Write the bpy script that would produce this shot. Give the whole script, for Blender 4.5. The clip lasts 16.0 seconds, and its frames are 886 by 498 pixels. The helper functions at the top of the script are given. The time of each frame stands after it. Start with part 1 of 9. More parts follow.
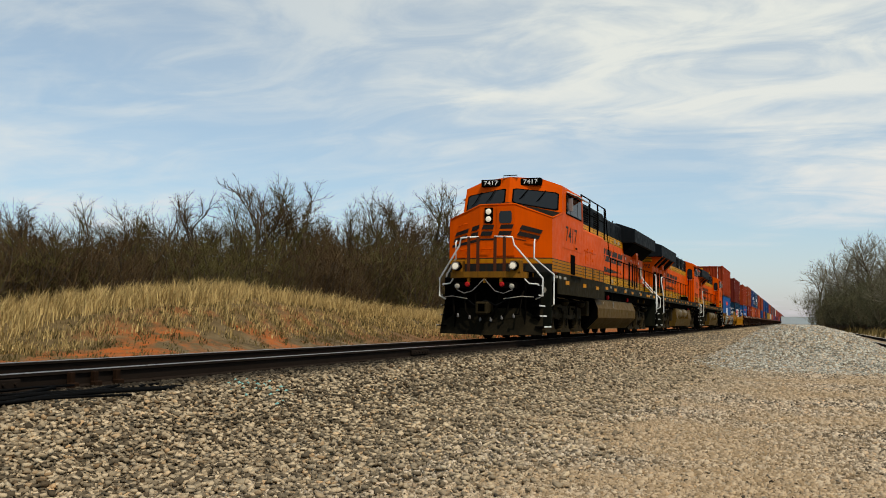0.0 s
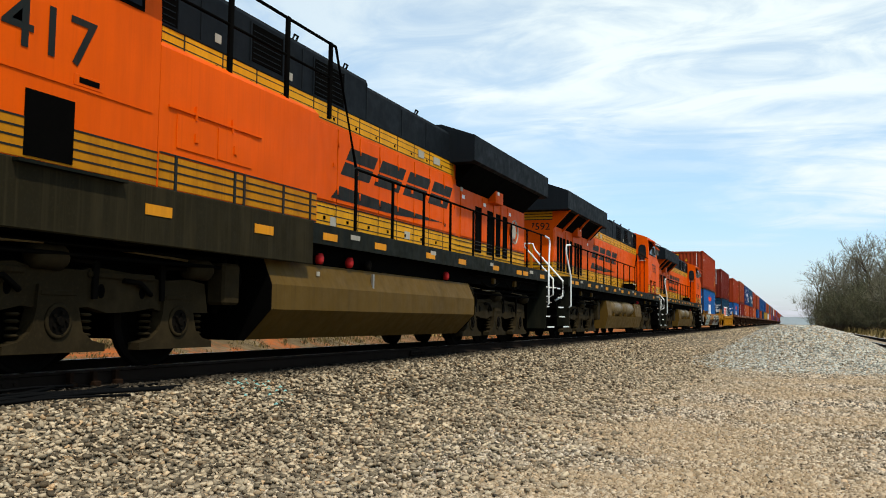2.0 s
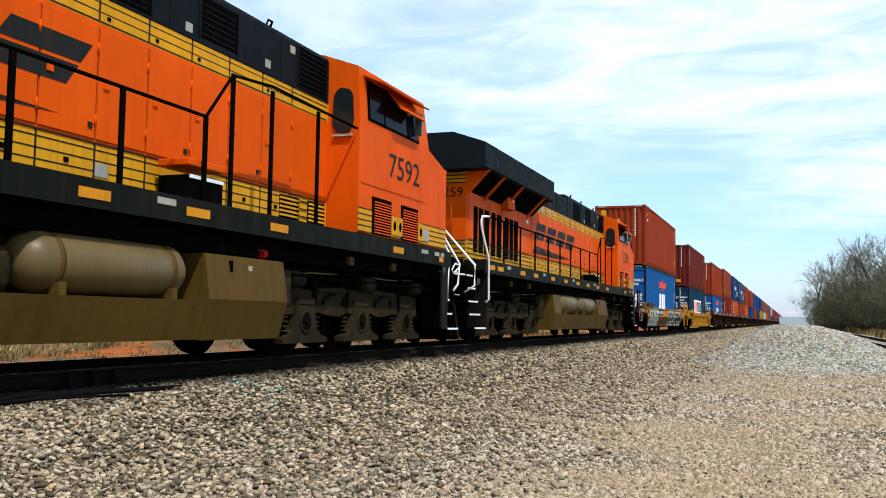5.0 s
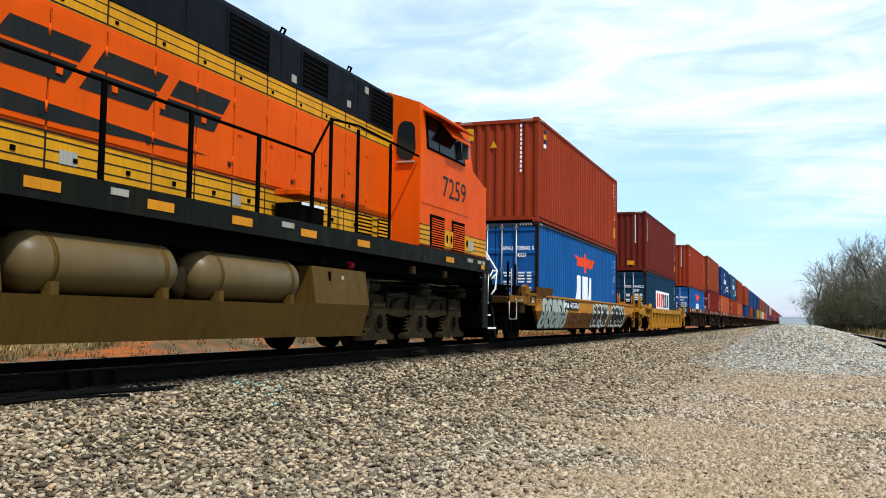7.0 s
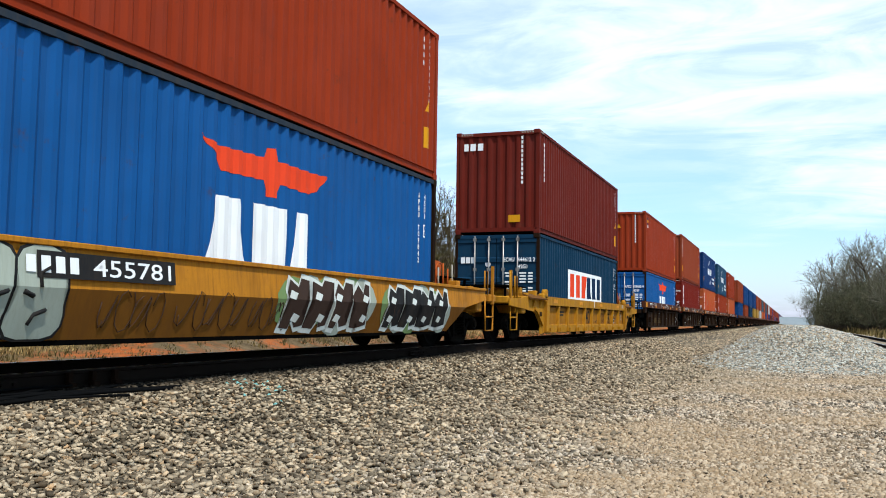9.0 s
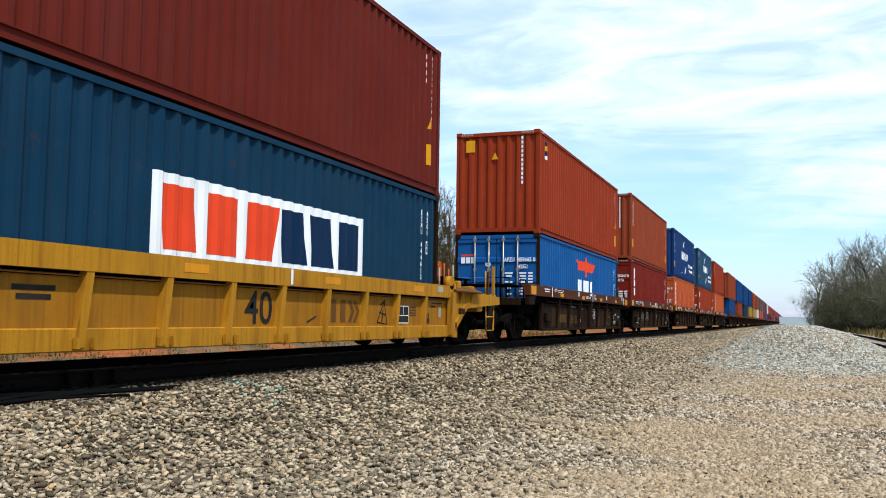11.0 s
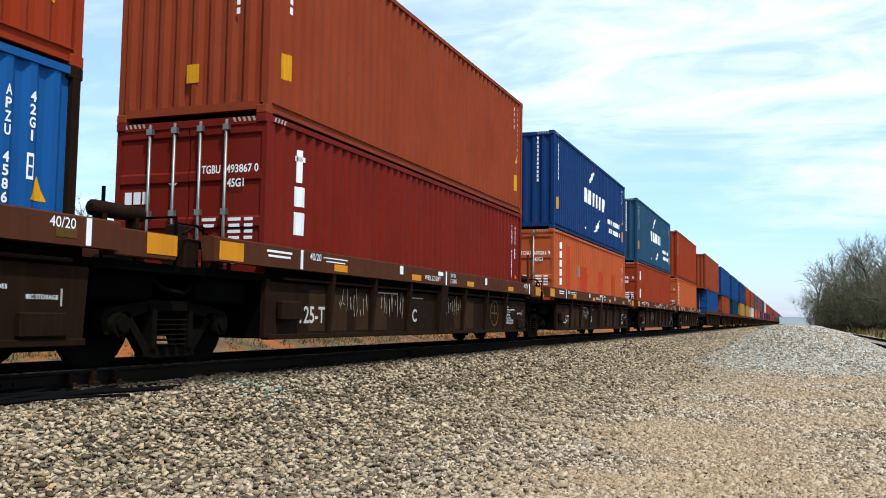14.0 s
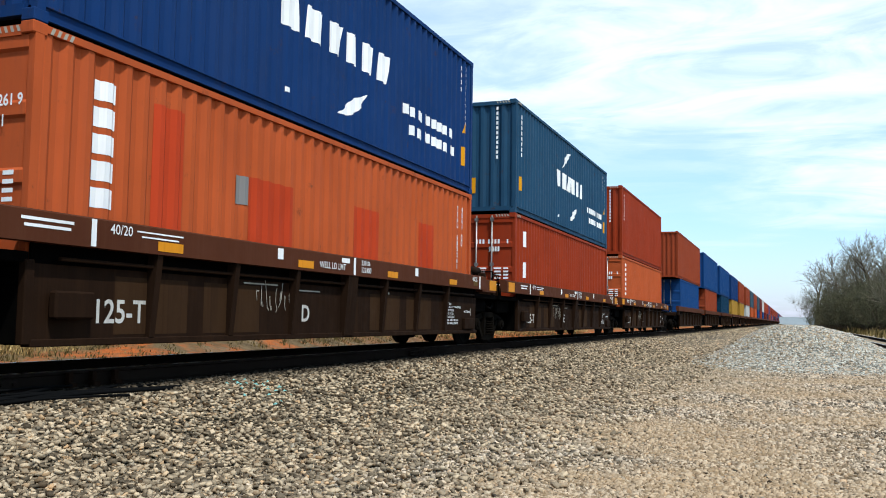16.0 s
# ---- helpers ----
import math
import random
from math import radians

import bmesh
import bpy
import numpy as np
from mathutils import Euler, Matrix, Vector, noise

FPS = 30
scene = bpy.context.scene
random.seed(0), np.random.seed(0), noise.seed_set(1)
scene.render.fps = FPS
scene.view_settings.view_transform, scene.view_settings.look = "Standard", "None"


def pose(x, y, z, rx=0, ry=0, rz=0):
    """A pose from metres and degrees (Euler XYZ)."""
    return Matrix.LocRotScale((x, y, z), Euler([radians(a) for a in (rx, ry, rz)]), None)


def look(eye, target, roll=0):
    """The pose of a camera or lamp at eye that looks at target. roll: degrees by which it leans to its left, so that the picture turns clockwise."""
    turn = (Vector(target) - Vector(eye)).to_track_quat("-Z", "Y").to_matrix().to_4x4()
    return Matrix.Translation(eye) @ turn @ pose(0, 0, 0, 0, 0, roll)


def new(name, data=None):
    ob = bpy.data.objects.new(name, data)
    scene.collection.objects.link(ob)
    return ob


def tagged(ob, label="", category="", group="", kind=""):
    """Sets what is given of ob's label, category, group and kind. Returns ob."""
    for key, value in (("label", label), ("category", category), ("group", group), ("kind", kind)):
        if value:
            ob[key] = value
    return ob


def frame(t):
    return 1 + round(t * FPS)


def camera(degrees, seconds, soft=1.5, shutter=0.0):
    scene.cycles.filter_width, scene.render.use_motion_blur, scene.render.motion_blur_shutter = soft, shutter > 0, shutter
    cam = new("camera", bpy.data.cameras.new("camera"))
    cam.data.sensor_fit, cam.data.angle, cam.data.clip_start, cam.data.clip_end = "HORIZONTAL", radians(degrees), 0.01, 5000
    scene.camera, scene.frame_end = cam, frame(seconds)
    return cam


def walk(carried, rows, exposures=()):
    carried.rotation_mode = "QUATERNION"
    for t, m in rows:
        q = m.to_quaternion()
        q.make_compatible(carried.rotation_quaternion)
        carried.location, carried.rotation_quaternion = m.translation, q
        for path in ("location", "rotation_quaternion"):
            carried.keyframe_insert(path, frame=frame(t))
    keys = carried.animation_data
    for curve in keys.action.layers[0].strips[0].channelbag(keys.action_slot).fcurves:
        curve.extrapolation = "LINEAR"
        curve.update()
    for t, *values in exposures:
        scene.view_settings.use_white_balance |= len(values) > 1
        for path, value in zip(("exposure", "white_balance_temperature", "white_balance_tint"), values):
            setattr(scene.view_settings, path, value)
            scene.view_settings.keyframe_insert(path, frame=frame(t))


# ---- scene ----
# ---------------------------------------------------------------- camera
EYE = (7.6, 0.0, 0.584)


def aim(yaw, pitch):
    """A point far off in that direction: yaw to the left of the line, pitch up."""
    y, p = radians(yaw), radians(pitch)
    return (EYE[0] - 90 * math.sin(y) * math.cos(p), 90 * math.cos(y) * math.cos(p), EYE[2] + 90 * math.sin(p))


cam = camera(52.02, 16.0, soft=1.0)
walk(cam, [(0.0, look(EYE, aim(21.03, 4.32), 0.838)),
           (1.0, look(EYE, aim(21.03, 4.30), 0.838)),
           (1.6, look(EYE, aim(20.98, 4.33), 0.838)),
           (3.0, look(EYE, aim(20.97, 4.336), 0.838)),
           (4.2, look(EYE, aim(20.925, 4.336), 0.838)),
           (16.0, look(EYE, aim(20.924, 4.336), 0.838))],
     exposures=[(0.0, -0.47, 7500, 9), (1.0, -0.47, 7500, 9), (1.6, -0.30, 7150, 7), (2.5, 0.03, 6400, 5), (4.0, 0.07, 6200, 7), (16.0, 0.07, 6180, 7)])

# how far the train has come, second by second
RUN = [0.0, 10.27, 20.54, 30.71, 40.67, 50.58, 60.52, 70.42, 80.31, 90.19, 100.08, 109.95, 119.78, 129.55, 139.32, 149.05, 158.8]
MOVING = []          # (thing, y at the start, turned)
WHEELS = []          # (wheelset, its place on its car, radius, sense)

# ---------------------------------------------------------------- light
SUN_EL, SUN_AZ = 58.0, 128.0      # azimuth from +y towards +x

world = bpy.data.worlds.new("sky")
scene.world = world
world.use_nodes = True
wn, wl = world.node_tree.nodes, world.node_tree.links
wn.clear()


def wnode(kind, **kw):
    n = wn.new(kind)
    for k, v in kw.items():
        n.inputs[k].default_value = v
    return n


w_out = wn.new("ShaderNodeOutputWorld")
w_bg = wnode("ShaderNodeBackground", Strength=0.106)
w_sky = wn.new("ShaderNodeTexSky")
w_sky.sky_type, w_sky.sun_disc = "NISHITA", False
w_sky.sun_elevation, w_sky.sun_rotation = radians(SUN_EL), radians(SUN_AZ)
w_sky.air_density, w_sky.dust_density, w_sky.ozone_density = 1.0, 0.8, 1.8
w_tc = wn.new("ShaderNodeTexCoord")
w_sep = wn.new("ShaderNodeSeparateXYZ")
wl.new(w_tc.outputs["Generated"], w_sep.inputs[0])


def wmath(op, a, b=None, c=None, clamp=False):
    n = wn.new("ShaderNodeMath")
    n.operation, n.use_clamp = op, clamp
    for i, v in enumerate((a, b, c)):
        if v is None:
            continue
        if isinstance(v, (int, float)):
            n.inputs[i].default_value = v
        else:
            wl.new(v, n.inputs[i])
    return n.outputs[0]


# cirrus seen on a high flat layer
w_h = wmath("MAXIMUM", wmath("ADD", w_sep.outputs["Z"], 0.16), 0.05)
w_px, w_py = wmath("DIVIDE", w_sep.outputs["X"], w_h), wmath("DIVIDE", w_sep.outputs["Y"], w_h)
w_comb = wn.new("ShaderNodeCombineXYZ")
wl.new(w_px, w_comb.inputs[0])
wl.new(w_py, w_comb.inputs[1])


def cirrus(scale, detail, rot, stretch, lo, hi, off, dist=0.6):
    mp = wn.new("ShaderNodeMapping")
    mp.inputs["Rotation"].default_value = (0, 0, radians(rot))
    mp.inputs["Scale"].default_value = (1, stretch, 1)
    mp.inputs["Location"].default_value = off
    wl.new(w_comb.outputs[0], mp.inputs["Vector"])
    nz = wnode("ShaderNodeTexNoise", Scale=scale, Detail=detail, Roughness=0.58, Distortion=dist)
    wl.new(mp.outputs[0], nz.inputs["Vector"])
    r = wn.new("ShaderNodeMapRange")
    r.interpolation_type = "SMOOTHSTEP"
    wl.new(nz.outputs["Fac"], r.inputs["Value"])
    r.inputs["From Min"].default_value, r.inputs["From Max"].default_value = lo, hi
    return r.outputs[0]


w_big = cirrus(0.7, 6, 24, 1.15, 0.42, 0.70, (3.1, 0.9, 0), 0.4)
w_fine = cirrus(1.7, 9, 16, 1.9, 0.34, 0.66, (5.1, 1.2, 0), 1.3)
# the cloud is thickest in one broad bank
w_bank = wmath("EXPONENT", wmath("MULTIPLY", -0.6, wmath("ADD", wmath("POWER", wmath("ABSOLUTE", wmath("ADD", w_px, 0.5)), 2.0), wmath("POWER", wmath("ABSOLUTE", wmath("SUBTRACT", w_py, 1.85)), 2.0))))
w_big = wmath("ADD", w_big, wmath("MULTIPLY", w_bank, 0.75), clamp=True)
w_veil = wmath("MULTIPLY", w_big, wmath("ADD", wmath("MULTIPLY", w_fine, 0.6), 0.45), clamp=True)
# thin haze towards the horizon
w_haze = wmath("POWER", wmath("SUBTRACT", 1.0, wmath("MAXIMUM", w_sep.outputs["Z"], 0.0), clamp=True), 9.0)
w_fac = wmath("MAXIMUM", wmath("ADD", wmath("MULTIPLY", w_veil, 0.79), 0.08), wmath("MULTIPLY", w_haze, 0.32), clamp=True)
w_clear = wn.new("ShaderNodeMixRGB")
w_clear.blend_type = "MULTIPLY"
w_clear.inputs["Fac"].default_value = 1.0
w_clear.inputs["Color2"].default_value = (1.42, 1.77, 1.91, 1)
wl.new(w_sky.outputs[0], w_clear.inputs["Color1"])
w_mix = wn.new("ShaderNodeMixRGB")
wl.new(w_fac, w_mix.inputs["Fac"])
wl.new(w_clear.outputs["Color"], w_mix.inputs["Color1"])
w_mix.inputs["Color2"].default_value = (10.5, 11.4, 11.6, 1)
# the low air is a little more violet
w_low = wn.new("ShaderNodeMixRGB")
w_low.blend_type = "MULTIPLY"
w_low.inputs["Color2"].default_value = (0.88, 0.78, 0.97, 1)
wl.new(w_haze, w_low.inputs["Fac"])
wl.new(w_mix.outputs[0], w_low.inputs["Color1"])
wl.new(w_low.outputs[0], w_bg.inputs["Color"])
wl.new(w_bg.outputs[0], w_out.inputs[0])

sun = new("sun", bpy.data.lights.new("sun", "SUN"))
sun.data.energy, sun.data.angle, sun.data.color = 4.2, radians(0.6), (1.0, 0.96, 0.90)
_a, _e = radians(SUN_AZ), radians(SUN_EL)
sun.matrix_world = look((60 * math.sin(_a) * math.cos(_e), 60 * math.cos(_a) * math.cos(_e), 60 * math.sin(_e)), (0, 0, 0))


# ---------------------------------------------------------------- materials
class Nodes:
    """A short way to write a node material."""

    def __init__(self, name):
        self.mat = bpy.data.materials.new(name)
        self.mat.use_nodes = True
        self.n, self.l = self.mat.node_tree.nodes, self.mat.node_tree.links
        self.bsdf = self.n["Principled BSDF"]
        self.bsdf.inputs["Specular IOR Level"].default_value = 0.02
        self.tc = self.n.new("ShaderNodeTexCoord").outputs["Object"]
        self.pos = self.n.new("ShaderNodeNewGeometry").outputs["Position"]

    def put(self, sock, v):
        if isinstance(v, bpy.types.NodeSocket):
            self.l.new(v, sock)
        elif isinstance(v, tuple) and len(v) == 3 and sock.type == "RGBA":
            sock.default_value = (*v, 1)
        else:
            sock.default_value = v

    def noise(self, scale, detail=4, rough=0.6, vec=None, stretch=None):
        n = self.n.new("ShaderNodeTexNoise")
        v = self.tc if vec is None else vec
        if stretch:
            mp = self.n.new("ShaderNodeMapping")
            mp.inputs["Scale"].default_value = stretch
            self.l.new(v, mp.inputs[0])
            v = mp.outputs[0]
        self.l.new(v, n.inputs["Vector"])
        n.inputs["Scale"].default_value, n.inputs["Detail"].default_value, n.inputs["Roughness"].default_value = scale, detail, rough
        return n.outputs["Fac"]

    def ramp(self, v, lo, hi, a=0.0, b=1.0):
        r = self.n.new("ShaderNodeMapRange")
        self.l.new(v, r.inputs["Value"])
        for k, x in zip(("From Min", "From Max", "To Min", "To Max"), (lo, hi, a, b)):
            r.inputs[k].default_value = x
        return r.outputs[0]

    def math(self, op, a, b=0.0, clamp=False):
        m = self.n.new("ShaderNodeMath")
        m.operation, m.use_clamp = op, clamp
        self.put(m.inputs[0], a)
        self.put(m.inputs[1], b)
        return m.outputs[0]

    def mix(self, f, a, b):
        m = self.n.new("ShaderNodeMixRGB")
        self.put(m.inputs[0], f)
        self.put(m.inputs[1], a)
        self.put(m.inputs[2], b)
        return m.outputs[0]

    def bump(self, h, strength=0.3, dist=0.01):
        b = self.n.new("ShaderNodeBump")
        self.l.new(h, b.inputs["Height"])
        b.inputs["Strength"].default_value, b.inputs["Distance"].default_value = strength, dist
        self.l.new(b.outputs[0], self.bsdf.inputs["Normal"])

    def set(self, **kw):
        for k, v in kw.items():
            self.put(self.bsdf.inputs[{"color": "Base Color", "rough": "Roughness", "metal": "Metallic"}.get(k, k)], v)
        return self.mat

    def island(self):
        return self.n.new("ShaderNodeNewGeometry").outputs["Random Per Island"]

    def random(self):
        return self.n.new("ShaderNodeObjectInfo").outputs["Random"]


def paint(name, col, rough=0.42, dirt=(0.10, 0.075, 0.05), amount=0.35, metal=0.0, streak=True, spec=0.03, rust=0.0):
    """Weathered paint: broad fading, vertical streaks of dust, fine grain."""
    m = Nodes(name)
    fade = m.ramp(m.noise(0.7, 3), 0.3, 0.7, 0.86, 1.08)
    mul = m.n.new("ShaderNodeMixRGB")
    mul.blend_type = "MULTIPLY"
    mul.inputs[0].default_value = 1.0
    mul.inputs[1].default_value = (*col, 1)
    m.l.new(fade, mul.inputs[2])
    f = m.ramp(m.noise(1.6, 6, 0.65, stretch=(3.0, 3.0, 0.35) if streak else None), 0.48, 0.78, 0.0, amount)
    g = m.ramp(m.noise(26, 4, 0.7), 0.52, 0.8, 0.0, amount * 0.6)
    if streak:
        g = m.math("MAXIMUM", g, m.ramp(m.noise(1.3, 5, 0.6, stretch=(15.0, 15.0, 0.22)), 0.50, 0.74, 0.0, amount * 0.75))
    c = m.mix(m.math("MAXIMUM", f, g), mul.outputs[0], dirt)
    if rust:
        spots = m.math("MULTIPLY", m.ramp(m.noise(2.6, 8, 0.72), 0.60, 0.66), m.ramp(m.noise(11, 6, 0.7, stretch=(1.6, 1.6, 0.5)), 0.42, 0.60), clamp=True)
        c = m.mix(m.math("MULTIPLY", spots, rust), c, (0.060, 0.030, 0.018))
        c = m.mix(m.ramp(m.noise(0.35, 4), 0.45, 0.75, 0.0, rust * 0.30), c, tuple(v * 0.72 + 0.012 for v in col))
    m.bump(m.noise(9, 5), 0.12, 0.01)
    return m.set(color=c, rough=m.ramp(m.noise(5, 4), 0.3, 0.7, rough - 0.08, rough + 0.18), metal=metal, **{"Specular IOR Level": spec})


M = {}
M["orange"] = paint("orange_paint", (0.67, 0.080, 0.002), 0.42, (0.36, 0.042, 0.004), 0.35)
M["yellow"] = paint("yellow_paint", (0.64, 0.285, 0.010), 0.4, (0.20, 0.085, 0.012), 0.5)
M["platform"] = paint("grimy_platform_paint", (0.20, 0.085, 0.010), 0.6, (0.05, 0.028, 0.010), 0.8)
M["yellow_grimy"] = paint("grimy_yellow_paint", (0.44, 0.165, 0.007), 0.5, (0.15, 0.05, 0.008), 0.7)
M["dark"] = paint("dark_green_paint", (0.0065, 0.0078, 0.0055), 0.5, (0.032, 0.026, 0.014), 0.45, spec=0.03)
M["grey"] = paint("dark_grey_roof_paint", (0.007, 0.009, 0.011), 0.55, (0.018, 0.018, 0.017), 0.3, spec=0.03)
M["tank"] = paint("dusty_tank_paint", (0.092, 0.051, 0.0095), 0.5, (0.035, 0.020, 0.006), 0.6, spec=0.05)
M["cylinder"] = paint("dusty_air_tank_paint", (0.125, 0.080, 0.027), 0.38, (0.05, 0.033, 0.013), 0.55, spec=0.25)
M["truck"] = paint("grimy_cast_steel", (0.020, 0.014, 0.0062), 0.8, (0.060, 0.041, 0.018), 0.6, streak=False, spec=0.04)
# darker than its grime: the shade beneath the cars is in the colour
M["bogie"] = paint("grime_and_shade_cast_steel", (0.0045, 0.0036, 0.0026), 0.9, (0.013, 0.0095, 0.006), 0.4, streak=False, spec=0.02)
M["plow"] = paint("dusty_plow", (0.008, 0.0065, 0.0036), 0.8, (0.030, 0.022, 0.011), 0.5, streak=False)
M["skirt"] = paint("dusty_skirt_paint", (0.016, 0.013, 0.0065), 0.7, (0.045, 0.034, 0.016), 0.6)
M["dull_white"] = paint("dull_white_paint", (0.36, 0.33, 0.27), 0.6, (0.15, 0.10, 0.06), 0.5)
M["wheel"] = paint("grimy_wheel", (0.0032, 0.0027, 0.0022), 0.9, (0.008, 0.006, 0.0042), 0.4, streak=False, spec=0.04)
M["tread"] = paint("polished_tread", (0.012, 0.010, 0.009), 0.8, (0.006, 0.005, 0.004), 0.5, 0.0, streak=False)
# near-black that also keeps the shade under the train dark
M["black"] = paint("grime_and_shade_black", (0.002, 0.0018, 0.0016), 0.9, (0.007, 0.006, 0.004), 0.4, streak=False, spec=0.01)
M["white"] = paint("white_paint", (0.78, 0.78, 0.74), 0.4, (0.4, 0.37, 0.3), 0.25)
M["worn_white"] = paint("worn_white_lettering", (0.52, 0.50, 0.45), 0.6, (0.10, 0.06, 0.035), 0.75)
M["decal_white"] = paint("white_lettering", (0.80, 0.80, 0.78), 0.5, (0.45, 0.4, 0.33), 0.25)
M["decal_dark"] = paint("dark_lettering", (0.014, 0.017, 0.016), 0.45, (0.2, 0.05, 0.01), 0.12)
M["decal_red"] = paint("red_lettering", (0.70, 0.06, 0.02), 0.5, (0.3, 0.05, 0.03), 0.2)
M["decal_orange"] = paint("orange_reflector", (0.60, 0.23, 0.012), 0.35, (0.25, 0.09, 0.015), 0.45)
M["decal_blue"] = paint("navy_lettering", (0.006, 0.022, 0.058), 0.5, (0.05, 0.05, 0.07), 0.2)
M["steel"] = paint("bare_steel", (0.30, 0.28, 0.25), 0.35, (0.10, 0.07, 0.05), 0.4, 0.8)
M["rail_side"] = paint("rusty_rail", (0.016, 0.011, 0.008), 0.85, (0.007, 0.0055, 0.0045), 0.5, streak=False)
M["rail_top"] = paint("worn_rail_head", (0.36, 0.33, 0.30), 0.3, (0.12, 0.09, 0.07), 0.5, 0.9, streak=False)
M["car_yellow"] = paint("well_car_yellow", (0.42, 0.165, 0.014), 0.5, (0.12, 0.05, 0.014), 0.85)
M["car_yellow2"] = paint("clean_well_car_yellow", (0.42, 0.186, 0.013), 0.5, (0.10, 0.036, 0.008), 0.85)
# darker yellow holds grime and the shade under the overhanging sill
M["car_plate"] = paint("grime_and_shade_yellow", (0.315, 0.128, 0.010), 0.55, (0.11, 0.046, 0.012), 0.8)
M["hand_brake_paint"] = paint("faded_orange_paint", (0.42, 0.085, 0.016), 0.5, (0.16, 0.05, 0.02), 0.7)
# rust plus the shade of the inward-leaning lower half, in one colour
M["car_lower"] = paint("rust_and_shade_yellow", (0.165, 0.066, 0.010), 0.6, (0.10, 0.04, 0.012), 0.7)
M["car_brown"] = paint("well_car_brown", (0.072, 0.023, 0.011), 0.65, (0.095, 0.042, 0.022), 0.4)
M["car_grime"] = paint("grimy_yellow_end", (0.030, 0.016, 0.006), 0.8, (0.07, 0.03, 0.01), 0.4)
M["car_rust"] = paint("rusty_plate", (0.14, 0.060, 0.016), 0.8, (0.04, 0.02, 0.01), 0.6)
M["car_faded"] = paint("faded_brown_side", (0.038, 0.019, 0.0085), 0.75, (0.018, 0.009, 0.005), 0.7)
# a much darker brown than the top sill's
M["car_dark"] = paint("dark_brown_side", (0.015, 0.0075, 0.004), 0.75, (0.036, 0.017, 0.008), 0.5)
BOX = {"red": (0.325, 0.040, 0.011), "maroon": (0.150, 0.019, 0.011), "darkred": (0.195, 0.016, 0.008), "rust": (0.30, 0.053, 0.018),
       "blue": (0.014, 0.104, 0.32), "navy": (0.010, 0.042, 0.15), "teal": (0.008, 0.041, 0.082), "orange": (0.52, 0.102, 0.028),
       "royal": (0.011, 0.058, 0.19), "ochre": (0.44, 0.25, 0.04), "pale": (0.62, 0.62, 0.58), "slate": (0.05, 0.09, 0.12), "steel": (0.024, 0.076, 0.140)}
for k, v in BOX.items():
    M["box_" + k] = paint("container_paint_" + k, tuple(x * 0.78 for x in v), 0.55, tuple(x * 0.42 + 0.018 for x in v), 0.5, rust=0.7)
M["dusty_rail"] = paint("dusty_container_rail", (0.022, 0.032, 0.045), 0.6, (0.055, 0.048, 0.040), 0.8, rust=0.8)
M["box_patch"] = paint("container_repaint_red", (0.40, 0.045, 0.014), 0.5, (0.3, 0.05, 0.02), 0.2)
M["slate_patch"] = paint("grey_primer", (0.20, 0.19, 0.18), 0.6)
M["graffiti"] = paint("pale_green_spray_paint", (0.34, 0.37, 0.30), 0.55, (0.2, 0.2, 0.14), 0.45)
M["spray_black"] = paint("black_spray_paint", (0.018, 0.018, 0.018), 0.55, (0.1, 0.06, 0.03), 0.25)
M["spray_white"] = paint("white_spray_paint", (0.62, 0.64, 0.58), 0.55, (0.3, 0.25, 0.15), 0.3)
M["spray_brown"] = paint("brown_spray_paint", (0.050, 0.030, 0.022), 0.55, (0.05, 0.03, 0.02), 0.3)
M["spray_green"] = paint("green_spray_paint", (0.16, 0.24, 0.09), 0.55, (0.2, 0.15, 0.05), 0.3)

m = Nodes("cab_window_glass")
M["glass"] = m.set(color=(0.012, 0.015, 0.017), rough=0.06, **{"Specular IOR Level": 0.3})
m = Nodes("dark_side_glass")
M["glass_dark"] = m.set(color=(0.004, 0.004, 0.005), rough=0.1, **{"Specular IOR Level": 0.06})
m = Nodes("lit_lamp")
M["lamp"] = m.set(color=(0.5, 0.47, 0.4), **{"Emission Color": (1.0, 0.93, 0.78), "Emission Strength": 0.5})
m = Nodes("red_marker_lens")
M["lens"] = m.set(color=(0.35, 0.015, 0.015), rough=0.2)
def stone_colours(m, rnd, lo, hi, power=1.5, hues=1.0):
    """Mixed broken stone: dark to pale, with some rusty and some bluish pieces."""
    hue = m.math("FRACT", m.math("MULTIPLY", rnd, 57.3))
    c = m.mix(m.math("POWER", rnd, power), lo, hi)
    tint = m.n.new("ShaderNodeMixRGB")
    tint.blend_type = "MULTIPLY"
    tint.inputs[0].default_value = hues
    m.l.new(c, tint.inputs[1])
    m.put(tint.inputs[2], m.mix(m.ramp(hue, 0.25, 0.75), m.mix(m.ramp(hue, 0.0, 0.16), (1.0, 0.82, 0.66), (1.0, 1.0, 1.0)), m.mix(m.ramp(hue, 0.84, 1.0), (1.0, 1.0, 1.0), (0.92, 0.98, 1.05))))
    return tint.outputs[0]


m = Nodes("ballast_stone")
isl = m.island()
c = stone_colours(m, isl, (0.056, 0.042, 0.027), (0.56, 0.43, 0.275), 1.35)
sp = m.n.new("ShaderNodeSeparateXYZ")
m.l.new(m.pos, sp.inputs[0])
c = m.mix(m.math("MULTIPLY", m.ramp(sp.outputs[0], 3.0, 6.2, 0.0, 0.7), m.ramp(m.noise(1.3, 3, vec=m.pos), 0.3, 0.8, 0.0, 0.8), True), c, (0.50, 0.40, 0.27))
# stones turn darker towards the rail
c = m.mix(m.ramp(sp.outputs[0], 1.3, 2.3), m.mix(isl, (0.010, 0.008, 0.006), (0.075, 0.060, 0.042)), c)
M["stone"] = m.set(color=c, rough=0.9)
